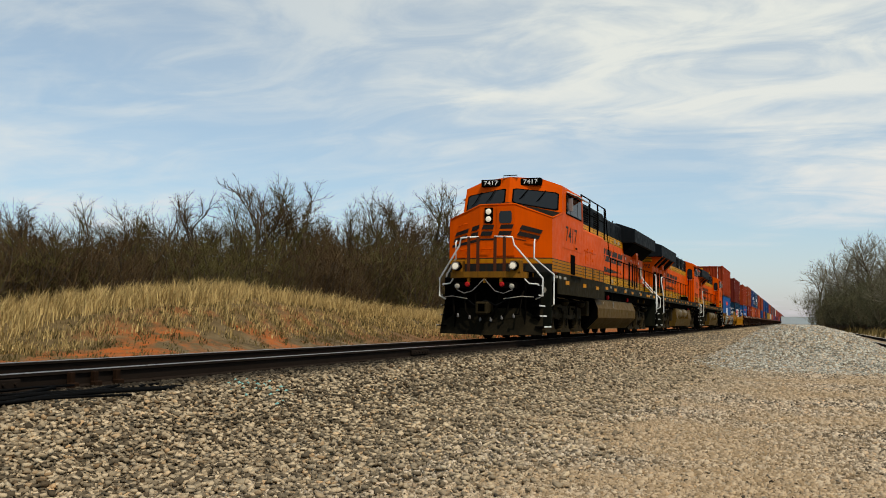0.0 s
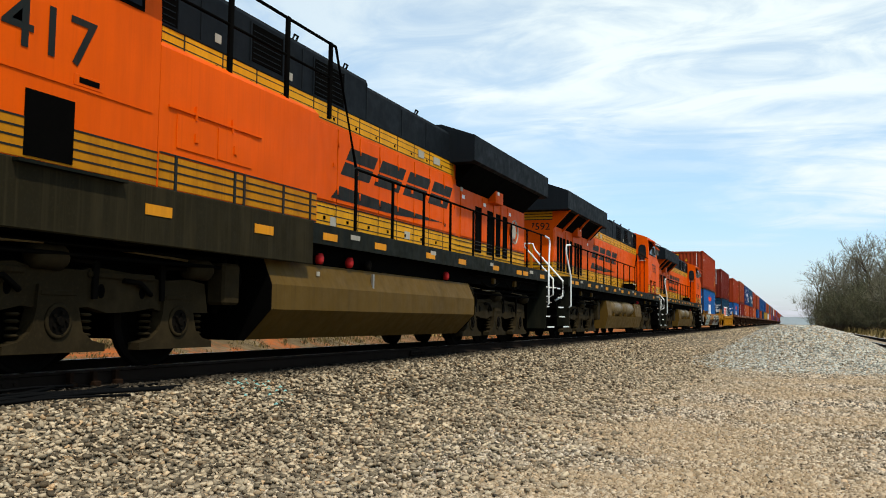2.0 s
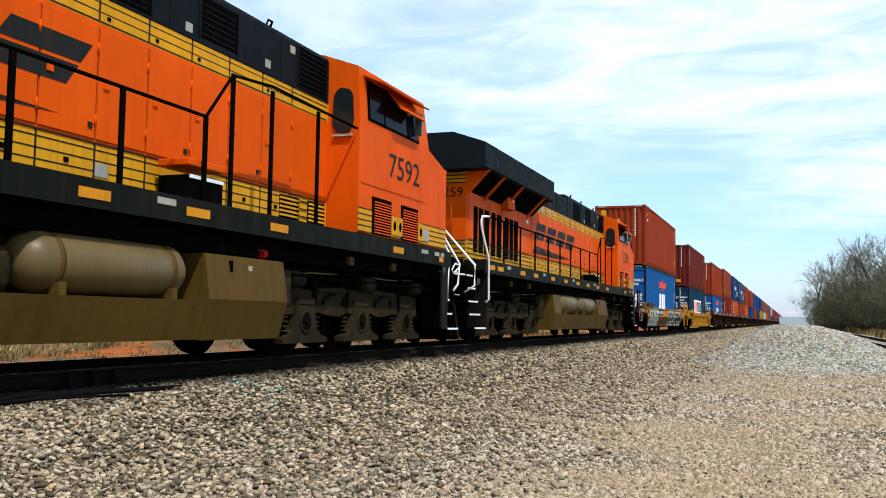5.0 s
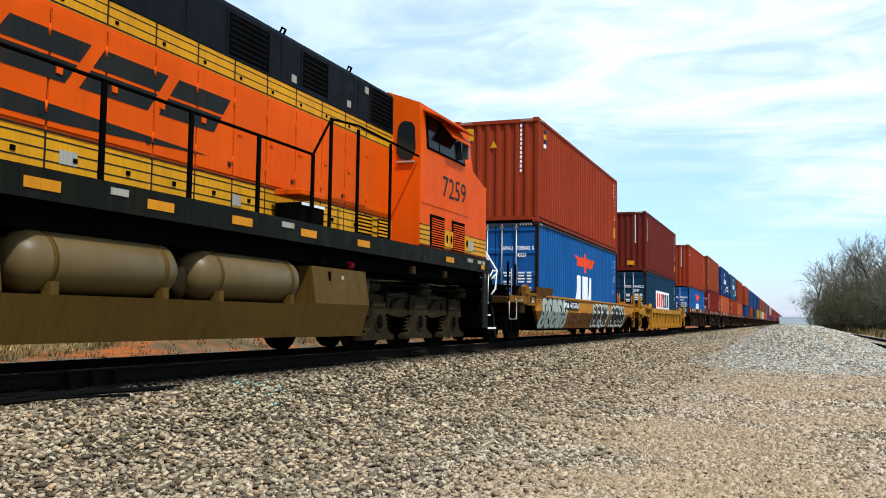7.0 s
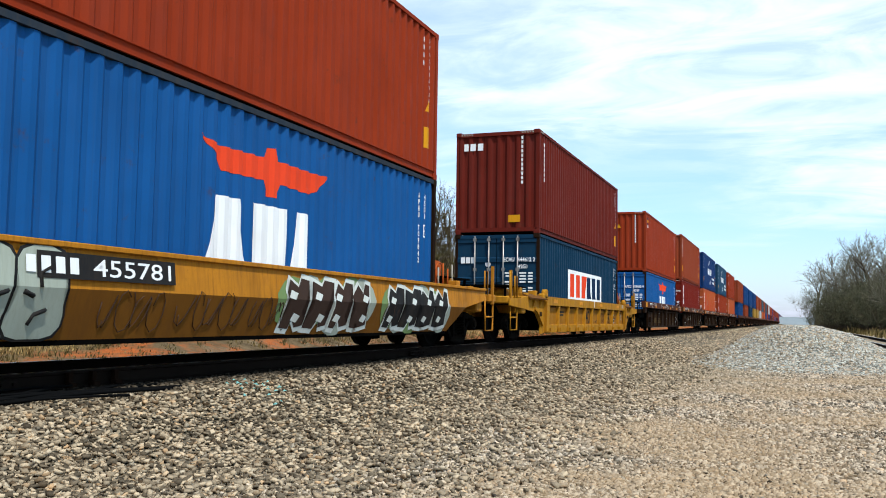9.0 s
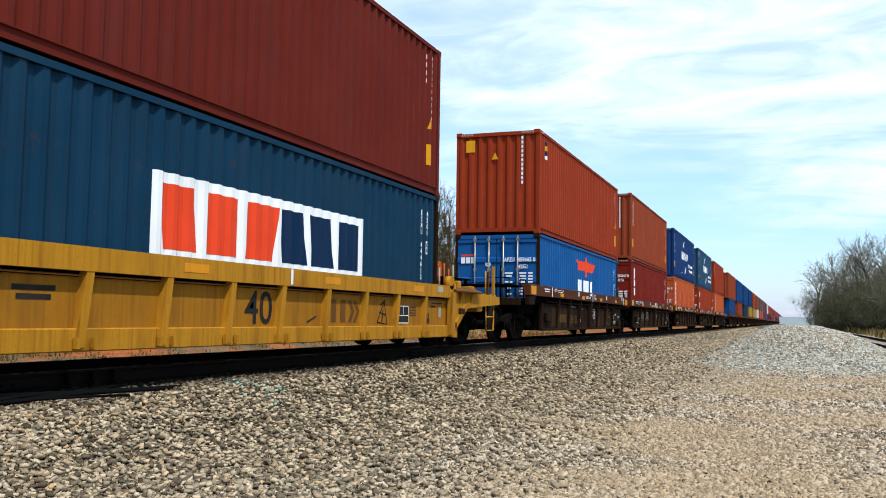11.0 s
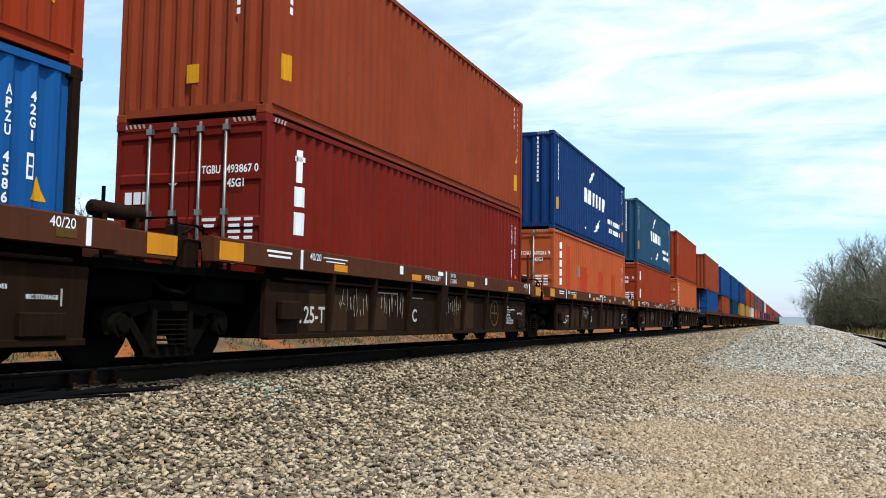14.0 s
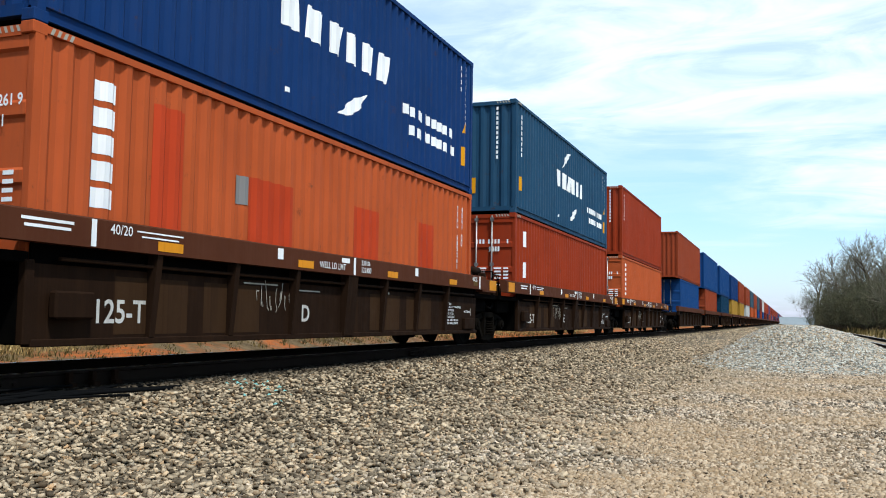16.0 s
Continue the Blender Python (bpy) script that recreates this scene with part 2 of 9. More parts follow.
m.bump(m.noise(40, 4), 0.5, 0.01)
m = Nodes("fine_yard_gravel")
c = stone_colours(m, m.island(), (0.042, 0.034, 0.025), (0.62, 0.50, 0.36), 1.15)
c = m.mix(m.ramp(m.noise(0.5, 5, 0.65, vec=m.pos), 0.42, 0.60, 0.0, 0.60), c, (0.38, 0.265, 0.150))
fp = m.n.new("ShaderNodeSeparateXYZ")
m.l.new(m.pos, fp.inputs[0])
c = m.mix(m.math("MULTIPLY", m.ramp(fp.outputs[1], 12.5, 19.0, 0.0, 0.6), m.ramp(fp.outputs[0], 8.0, 5.5), True), c, (0.27, 0.205, 0.125))
M["fine_stone"] = m.set(color=c, rough=0.9)
m = Nodes("near_ballast_stone")
c = stone_colours(m, m.random(), (0.040, 0.034, 0.026), (0.55, 0.455, 0.33))
M["near_stone"] = m.set(color=c, rough=0.9)
m.bump(m.noise(3, 4), 0.5, 0.1)
m = Nodes("grey_crushed_rock")
c = stone_colours(m, m.island(), (0.090, 0.088, 0.074), (0.56, 0.545, 0.46), 1.1, 0.3)
M["rock"] = m.set(color=c, rough=0.9)
m = Nodes("dry_grass")
c = m.mix(m.island(), (0.20, 0.125, 0.042), (0.66, 0.47, 0.20))
M["grass"] = m.set(color=c, rough=0.8)
m = Nodes("weeds")
c = m.mix(m.island(), (0.035, 0.030, 0.010), (0.21, 0.15, 0.06))
M["weeds"] = m.set(color=c, rough=0.8)
m = Nodes("tree_bark")
M["bark"] = m.set(color=m.mix(m.noise(6, 5), (0.035, 0.026, 0.018), (0.13, 0.10, 0.075)), rough=0.95)
m = Nodes("thin_twigs")
M["twig"] = m.set(color=m.mix(m.island(), (0.040, 0.025, 0.013), (0.125, 0.082, 0.042)), rough=0.95)
m = Nodes("budding_twigs")
M["bud"] = m.set(color=m.mix(m.island(), (0.045, 0.038, 0.014), (0.14, 0.115, 0.045)), rough=0.95)
# pale and olive twigs are lightened to paint in aerial haze
m = Nodes("pale_twigs")
M["twig_pale"] = m.set(color=m.mix(m.island(), (0.09, 0.085, 0.06), (0.24, 0.215, 0.16)), rough=0.95)
m = Nodes("hazed_olive_twigs")
M["twig_olive"] = m.set(color=m.mix(m.island(), (0.042, 0.042, 0.024), (0.145, 0.138, 0.078)), rough=0.95)
m = Nodes("wooden_tie")
M["tie"] = m.set(color=m.mix(m.noise(8, 5, stretch=(0.3, 3, 3)), (0.008, 0.0065, 0.005), (0.035, 0.027, 0.02)), rough=0.95)
m.bump(m.noise(14, 5, stretch=(0.3, 3, 3)), 0.6, 0.02)
m = Nodes("rubber_hose")
M["rubber"] = m.set(color=(0.004, 0.004, 0.004), rough=0.8)
m = Nodes("bluish_glass_shards")
M["shard"] = m.set(color=(0.17, 0.36, 0.32), rough=0.3)
# pale blue-grey: distance haze mixed into the woods' colour
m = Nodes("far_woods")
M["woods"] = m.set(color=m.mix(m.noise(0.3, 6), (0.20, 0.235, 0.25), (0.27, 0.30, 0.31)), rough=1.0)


# ---------------------------------------------------------------- mesh tools
def bm_new():
    return bmesh.new()


def box(bm, x0, x1, y0, y1, z0, z1, bev=0.0):
    x0, x1 = min(x0, x1), max(x0, x1)
    r = bmesh.ops.create_cube(bm, size=1.0, matrix=Matrix.Translation(((x0 + x1) / 2, (y0 + y1) / 2, (z0 + z1) / 2)) @ Matrix.Diagonal((x1 - x0, y1 - y0, z1 - z0, 1)))
    if bev:
        es = list({e for v in r["verts"] for e in v.link_edges})
        bmesh.ops.bevel(bm, geom=es, offset=bev, segments=1, affect="EDGES")
    return bm


def prism(bm, poly, a0, a1, axis="x"):
    """A polygon drawn across an axis (x: y,z; y: x,z; z: x,y), drawn out from a0 to a1."""
    def at(p, a):
        return {"x": (a, p[0], p[1]), "y": (p[0], a, p[1]), "z": (p[0], p[1], a)}[axis]
    v0 = [bm.verts.new(at(p, a0)) for p in poly]
    v1 = [bm.verts.new(at(p, a1)) for p in poly]
    n = len(poly)
    bm.faces.new(v0)
    bm.faces.new(v1[::-1])
    for i in range(n):
        bm.faces.new((v0[i], v1[i], v1[(i + 1) % n], v0[(i + 1) % n]))
    return bm


def tube(bm, pts, r=0.02, n=6, ends=True):
    """A round bar along a line of points."""
    pts = [Vector(p) for p in pts]
    rings = []
    for i, p in enumerate(pts):
        d = (pts[min(i + 1, len(pts) - 1)] - pts[max(i - 1, 0)]).normalized()
        u = d.cross(Vector((0, 0, 1)) if abs(d.z) < 0.9 else Vector((1, 0, 0))).normalized()
        w = d.cross(u)
        rr = r[i] if isinstance(r, (list, tuple)) else r
        rings.append([bm.verts.new(p + (u * math.cos(2 * math.pi * k / n) + w * math.sin(2 * math.pi * k / n)) * rr) for k in range(n)])
    for a, b in zip(rings, rings[1:]):
        for k in range(n):
            f = bm.faces.new((a[k], a[(k + 1) % n], b[(k + 1) % n], b[k]))
            f.smooth = True
    if ends:
        bm.faces.new(rings[0][::-1])
        bm.faces.new(rings[-1])
    return bm


def cyl(bm, c, axis, r, h, n=20, r2=None):
    """A cylinder of length h whose middle is c."""
    d = {"x": Vector((1, 0, 0)), "y": Vector((0, 1, 0)), "z": Vector((0, 0, 1))}[axis]
    c = Vector(c)
    return tube(bm, [c - d * h / 2, c + d * h / 2], [r, r if r2 is None else r2], n)


def lathe(bm, c, axis, prof, n=20):
    """Rings of (place along the axis, radius) about c."""
    d = {"x": Vector((1, 0, 0)), "y": Vector((0, 1, 0)), "z": Vector((0, 0, 1))}[axis]
    u = {"x": Vector((0, 1, 0)), "y": Vector((1, 0, 0)), "z": Vector((1, 0, 0))}[axis]
    w = d.cross(u)
    c = Vector(c)
    rings = [[bm.verts.new(c + d * a + (u * math.cos(2 * math.pi * k / n) + w * math.sin(2 * math.pi * k / n)) * r) for k in range(n)] for a, r in prof]
    for a, b in zip(rings, rings[1:]):
        for k in range(n):
            f = bm.faces.new((a[k], a[(k + 1) % n], b[(k + 1) % n], b[k]))
            f.smooth = True
    bm.faces.new(rings[0][::-1])
    bm.faces.new(rings[-1])
    return bm


def mesh_of(name, bm, mats):
    bmesh.ops.recalc_face_normals(bm, faces=bm.faces[:])
    me = bpy.data.meshes.new(name)
    bm.to_mesh(me)
    bm.free()
    for mt in (mats if isinstance(mats, (list, tuple)) else [mats]):
        me.materials.append(M[mt])
    return me


def part(name, bm, material, parent, label=""):
    ob = new(name, mesh_of(name, bm, material) if isinstance(bm, bmesh.types.BMesh) else bm)
    ob.parent = parent
    if label:
        ob["label"] = label
    return ob


def painted(name, me, material, parent, label=""):
    """A part on shared mesh data with a paint of its own."""
    ob = new(name, me)
    ob.parent = parent
    ob.material_slots[0].link = "OBJECT"
    ob.material_slots[0].material = M[material]
    if label:
        ob["label"] = label
    return ob


def thing(name, m, label, category, group=""):
    ob = new(name)
    ob.empty_display_size = 0.3
    ob.matrix_basis = m
    return tagged(ob, label, category, group)


TEXT = {}


def text_mesh(s, shear=0.0, bold=0.004):
    """Flat lettering one unit high, lying in x, y."""
    if (s, shear, bold) not in TEXT:
        cu = bpy.data.curves.new("lettering", "FONT")
        cu.body, cu.shear, cu.resolution_u, cu.extrude, cu.offset = s, shear, 3, 0.0, bold
        ob = new("lettering", cu)
        bpy.context.view_layer.update()
        me = bpy.data.meshes.new_from_object(ob.evaluated_get(bpy.context.evaluated_depsgraph_get()))
        bpy.data.objects.remove(ob)
        n = len(me.vertices)
        co = np.empty(n * 3)
        me.vertices.foreach_get("co", co)
        co = co.reshape(-1, 3)
        lo, hi = co.min(0), co.max(0)
        TEXT[(s, shear, bold)] = (co - (lo + hi) / 2, [tuple(p.vertices) for p in me.polygons], hi - lo)
        bpy.data.meshes.remove(me)
    return TEXT[(s, shear, bold)]


def lettering(bm, s, c, u, v, height, width=None, shear=0.0, bold=0.004):
    """Letters centred on c, along u with their tops towards v."""
    co, faces, size = text_mesh(s, shear, bold)
    sy = height / size[1]
    sx = sy if width is None else width / size[0]
    u, v, c = Vector(u), Vector(v), Vector(c)
    vs = [bm.verts.new(c + u * (p[0] * sx) + v * (p[1] * sy)) for p in co]
    for f in faces:
        try:
            bm.faces.new([vs[i] for i in f])
        except ValueError:
            pass
    return bm


def plate(bm, c, u, v, w, h):
    """A flat rectangle centred on c."""
    u, v, c = Vector(u) * w / 2, Vector(v) * h / 2, Vector(c)
    bm.faces.new([bm.verts.new(p) for p in (c - u - v, c + u - v, c + u + v, c - u + v)])
    return bm


for _s in ("7417", "7592", "7259", "40/20", "125-T", "A", "E", "B", "C", "D", "40", "455781", "238106", "WELL LD LMT", "122400"):
    text_mesh(_s)



# ---------------------------------------------------------------- ground
def smooth(a, b, v):
    t = np.clip((v - a) / (b - a), 0, 1)
    return t * t * (3 - 2 * t)


def wobble(x, y, s, seed):
    r = np.random.RandomState(seed)
    out = np.zeros_like(x, dtype=float)
    for _ in range(6):
        a, b, c = r.uniform(0.4, 1.3) / s, r.uniform(0.4, 1.3) / s, r.uniform(0, 6.28)
        sg = r.choice((-1, 1))
        out = out + np.sin(x * a * 2.1 + sg * y * b * 1.7 + c)
    return out / 6


SIDING = 12.3


def ground_z(x, y):
    x, y = np.asarray(x, float), np.asarray(y, float)
    near = smooth(3.8, 2.1, x) * smooth(-4.0, -1.7, x)
    z = -0.50 + 0.31 * near
    z = z + 0.035 * wobble(x, y, 1.1, 3) * smooth(2.3, 3.6, np.abs(x))
    # the grassy bank beyond the line
    crest = np.interp(y, [-40, 8, 13, 15.5, 17.5, 19.5, 24, 28, 32, 38, 60, 120, 300], [-0.5, -0.5, -0.35, -0.15, 0.42, 0.86, 1.12, 0.95, 0.72, 0.48, 0.35, 0.2, 0.0])
    rise = smooth(-3.6, -8.3, x)
    fall = smooth(-9.5, -16.0, x)
    z = np.where(x < -3.0, z + rise * (crest + 0.5) * (1 - fall) + fall * 0.45 * rise, z)
    z = z + 0.10 * wobble(x, y, 1.6, 9) * smooth(-4.0, -6.5, x)
    # a heap of grey crushed rock
    d = np.hypot((x - 7.75) / np.where(x < 7.75, 2.95, 3.6), (y - 27.3) / np.where(y < 27.3, 6.6, 9.0))
    z = z + 0.98 * smooth(1.0, 0.12, d) + 0.04 * wobble(x, y, 0.5, 5) * smooth(1.1, 0.6, d)
    z = z + 0.0 * x
    return z


def axis_steps(lo, hi, fine_lo, fine_hi, step):
    a = list(np.arange(fine_lo, fine_hi + 1e-6, step))
    d, v = step, fine_lo
    while v > lo:
        d *= 1.35
        v -= d
        a.insert(0, v)
    d, v = step, fine_hi
    while v < hi:
        d *= 1.35
        v += d
        a.append(v)
    return np.array(a)


def sheet(name, xs, ys, mat):
    X, Y = np.meshgrid(xs, ys)
    Z = ground_z(X, Y)
    co = np.stack([X, Y, Z], -1).reshape(-1, 3)
    nx, ny = len(xs), len(ys)
    i = (np.arange(ny - 1)[:, None] * nx + np.arange(nx - 1)[None, :]).reshape(-1)
    quads = np.stack([i, i + 1, i + nx + 1, i + nx], 1)
    me = bpy.data.meshes.new(name)
    fill_mesh(me, co, quads)
    me.materials.append(mat)
    return me


def fill_mesh(me, co, faces):
    k = faces.shape[1]
    me.vertices.add(len(co))
    me.vertices.foreach_set("co", np.ascontiguousarray(co, dtype=np.float32).ravel())
    me.loops.add(faces.size)
    me.loops.foreach_set("vertex_index", np.ascontiguousarray(faces, dtype=np.int32).ravel())
    me.polygons.add(len(faces))
    me.polygons.foreach_set("loop_start", np.arange(0, faces.size, k, dtype=np.int32))
    me.update(calc_edges=True)


m = Nodes("gravel_and_soil")
sx = m.n.new("ShaderNodeSeparateXYZ")
m.l.new(m.pos, sx.inputs[0])
px, py = sx.outputs[0], sx.outputs[1]
vor = m.n.new("ShaderNodeTexVoronoi")
m.l.new(m.pos, vor.inputs["Vector"])
vor.inputs["Scale"].default_value = 38
vsep = m.n.new("ShaderNodeSeparateColor")
m.l.new(vor.outputs["Color"], vsep.inputs[0])
grav = m.mix(vsep.outputs[0], (0.022, 0.018, 0.012), (0.22, 0.18, 0.125))
grav = m.mix(m.math("MULTIPLY", m.ramp(px, 3.0, 6.0, 0.0, 0.85), m.ramp(m.noise(0.45, 5, vec=m.pos), 0.30, 0.52), True), grav, m.mix(m.noise(1.1, 5, vec=m.pos), (0.30, 0.215, 0.125), (0.46, 0.38, 0.275)))
soil = m.mix(m.noise(2.5, 6, vec=m.pos), (0.040, 0.026, 0.012), (0.24, 0.165, 0.080))
redsoil = m.mix(m.noise(5, 5, vec=m.pos), (0.30, 0.075, 0.020), (0.48, 0.135, 0.035))
patch = m.math("MULTIPLY", m.ramp(m.noise(0.42, 6, 0.68, vec=m.pos), 0.47, 0.56), m.ramp(m.noise(3.5, 5, 0.7, vec=m.pos), 0.30, 0.55), clamp=True)
patch = m.math("MULTIPLY", patch, m.ramp(py, 19.0, 27.0, 1.0, 0.25), clamp=True)
nearline = m.ramp(m.math("ADD", px, m.ramp(m.noise(1.5, 5, vec=m.pos), 0.2, 0.8, -1.0, 1.0)), -6.4, -5.0, 0.0, 1.0)
# bare clay shows along the foot of the bank further off
clay = m.math("MAXIMUM", m.ramp(m.noise(1.3, 7, 0.72, vec=m.pos), 0.63, 0.72), m.math("MULTIPLY", m.ramp(py, 28.0, 40.0), m.ramp(m.noise(2.0, 5, vec=m.pos), 0.25, 0.5, 0.4, 1.0)))
redness = m.math("MAXIMUM", patch, m.math("MULTIPLY", nearline, clay), clamp=True)
redness = m.math("MULTIPLY", redness, m.ramp(px, -8.2, -6.2, 0.0, 1.0), clamp=True)
soil = m.mix(m.math("MULTIPLY", nearline, 0.7), soil, m.mix(m.ramp(m.noise(2.2, 8, 0.75, vec=m.pos), 0.36, 0.64), (0.045, 0.032, 0.018), (0.25, 0.185, 0.110)))
left = m.mix(redness, soil, redsoil)
field = m.mix(m.noise(0.15, 5, vec=m.pos), (0.18, 0.15, 0.07), (0.32, 0.25, 0.13))
edge = m.math("ADD", px, m.ramp(m.noise(1.2, 4, vec=m.pos), 0.2, 0.8, -0.7, 0.7))
left = m.mix(m.ramp(px, -14, -10, 1.0, 0.0), left, field)
c = m.mix(m.ramp(edge, -3.1, -2.5), left, grav)
c = m.mix(m.ramp(edge, 15.5, 17.0), c, field)
M["ground"] = m.set(color=c, rough=0.95)
m.bump(vor.outputs["Distance"], 0.8, 0.03)

gx = axis_steps(-2600, 2600, -13.0, 15.0, 0.3)
gy = axis_steps(-900, 3200, 1.0, 46.0, 0.3)
ground = tagged(new("ground", sheet("ground", gx, gy, M["ground"])), "tan gravel yard and grassy soil along the railway line", "ground", kind="structure")

# ---------------------------------------------------------------- loose stone
CUBE_V = np.array([(x, y, z) for x in (-1, 1) for y in (-1, 1) for z in (-1, 1)], float) * 0.82
CUBE_F = np.array([(0, 1, 3), (0, 3, 2), (4, 6, 7), (4, 7, 5), (0, 4, 5), (0, 5, 1), (2, 3, 7), (2, 7, 6), (0, 2, 6), (0, 6, 4), (1, 5, 7), (1, 7, 3)])
# a three-sided chip, open below
CHIP_V = np.array([(math.cos(a) * k, math.sin(a) * k, z) for k, z in ((1.15, -0.7), (0.85, 0.75)) for a in (0.0, 2.094, 4.189)])
CHIP_F = np.array([(3, 4, 5), (0, 1, 4), (0, 4, 3), (1, 2, 5), (1, 5, 4), (2, 0, 3), (2, 3, 5)])


def broken(r, n, flat, shape=CUBE_V):
    """Angular split stones: skewed blocks with uneven corners."""
    v = shape[None] * r.uniform(0.55, 1.35, (n, len(shape), 3))
    v = v * (r.uniform(0.62, 1.3, (n, 1, 3)) * np.array([1.05, 1.05, flat]))
    t = r.uniform(0, 2 * np.pi, n)
    a, b = r.normal(0, 0.33, n), r.normal(0, 0.33, n)
    c, s, o, k = np.cos(t), np.sin(t), np.zeros(n), np.ones(n)
    Rz = np.stack([np.stack([c, -s, o], -1), np.stack([s, c, o], -1), np.stack([o, o, k], -1)], 1)
    ca, sa, cb, sb = np.cos(a), np.sin(a), np.cos(b), np.sin(b)
    Rx = np.stack([np.stack([k, o, o], -1), np.stack([o, ca, -sa], -1), np.stack([o, sa, ca], -1)], 1)
    Ry = np.stack([np.stack([cb, o, sb], -1), np.stack([o, k, o], -1), np.stack([-sb, o, cb], -1)], 1)
    return np.einsum("nij,nkj->nki", Rx @ Ry @ Rz, v)


def stones(name, P, size, seed, flat=0.55, chips=False):
    """Broken stones at P (n x 3), of those sizes, as one mesh."""
    r = np.random.RandomState(seed)
    n = len(P)
    shape, faces = (CHIP_V, CHIP_F) if chips else (CUBE_V, CUBE_F)
    v = broken(r, n, flat, shape) * size[:, None, None] + P[:, None, :]
    f = (faces[None] + (np.arange(n) * len(shape))[:, None, None]).reshape(-1, 3)
    me = bpy.data.meshes.new(name)
    fill_mesh(me, v.reshape(-1, 3), f)
    return me


def scatter(n, x0, x1, y0, y1, power, seed):
    r = np.random.RandomState(seed)
    x = r.uniform(x0, x1, n)
    y = y0 + (y1 - y0) * r.uniform(0, 1, n) ** power
    return x, y, r


# ---------------------------------------------------------------- the two lines
def rail_profile():
    return [(-0.075, -0.18), (0.075, -0.18), (0.075, -0.168), (0.011, -0.148), (0.009, -0.045), (0.036, -0.035), (0.036, -0.006), (0.028, 0.0),
            (-0.028, 0.0), (-0.036, -0.006), (-0.036, -0.035), (-0.009, -0.045), (-0.011, -0.148), (-0.075, -0.168)]


def rail(x, z, y0, y1):
    bm = bm_new()
    prism(bm, [(x + a, z + b) for a, b in rail_profile()], y0, y1, "y")
    me = mesh_of("rail", bm, ["rail_side", "rail_top"])
    for p in me.polygons:
        if p.normal.z > 0.8 and p.center.z > z - 0.01:
            p.material_index = 1
    return tagged(new("rail", me), "long rusty steel rail with a worn bright head", "rail", "rails of the lines", "structure")


for cx, z, a, b in ((0, 0, -70, 1400), (SIDING, -0.33, -70, 140)):
    for sgn in (-1, 1):
        rail(cx + sgn * 0.7535, z, a, b)


def tie_mesh():
    bm = box(bm_new(), -1.3, 1.3, -0.115, 0.115, -0.36, -0.172, 0.008)
    return mesh_of("tie", bm, "tie")


TIE = tie_mesh()
track_bed = tagged(new("track_bed"), "dark wooden sleepers bedded in ballast under the rails", "track bed", kind="structure")
for i in range(150):
    o = new("tie", TIE)
    o.parent = track_bed
    o.matrix_basis = pose(random.uniform(-0.02, 0.02), -6 + i * 0.53, random.uniform(-0.008, 0.004), 0, 0, random.uniform(-0.6, 0.6))
PLATE = mesh_of("tie_plate", box(bm_new(), -0.1, 0.1, -0.09, 0.09, -0.174, -0.163, 0.002), "rail_side")
for i in range(60):
    for sgn in (-1, 1):
        o = new("tie_plate", PLATE)
        o.parent = track_bed
        o.matrix_basis = pose(sgn * 0.7535, -2 + 0.045 + i * 0.53 - 0.045 + 0.24 * 0, 0.002)

# ---------------------------------------------------------------- containers
PITCH, DEPTH = 0.278, 0.042


def corrugation(u):
    """How deep the steel wall lies at u metres along it."""
    p = (u / PITCH) % 1.0
    if p < 0.26:
        return 0.0
    if p < 0.5:
        return DEPTH * (p - 0.26) / 0.24
    if p < 0.76:
        return DEPTH
    return DEPTH * (1 - (p - 0.76) / 0.24)


def breaks(a, b):
    out, k = [a], math.floor(a / PITCH)
    while k * PITCH < b:
        for q in (0.0, 0.26, 0.5, 0.76):
            u = (k + q) * PITCH
            if a + 1e-4 < u < b - 1e-4:
                out.append(u)
        k += 1
    return out + [b]


def wavy_wall(bm, a, b, z0, z1, place, thick=0.004):
    """A corrugated sheet; place(u, depth, z) gives its points."""
    us = breaks(a, b)
    lo = [bm.verts.new(place(u, corrugation(u), z0)) for u in us]
    hi = [bm.verts.new(place(u, corrugation(u), z1)) for u in us]
    for i in range(len(us) - 1):
        bm.faces.new((lo[i], lo[i + 1], hi[i + 1], hi[i]))
    return bm


BOXMESH = {}


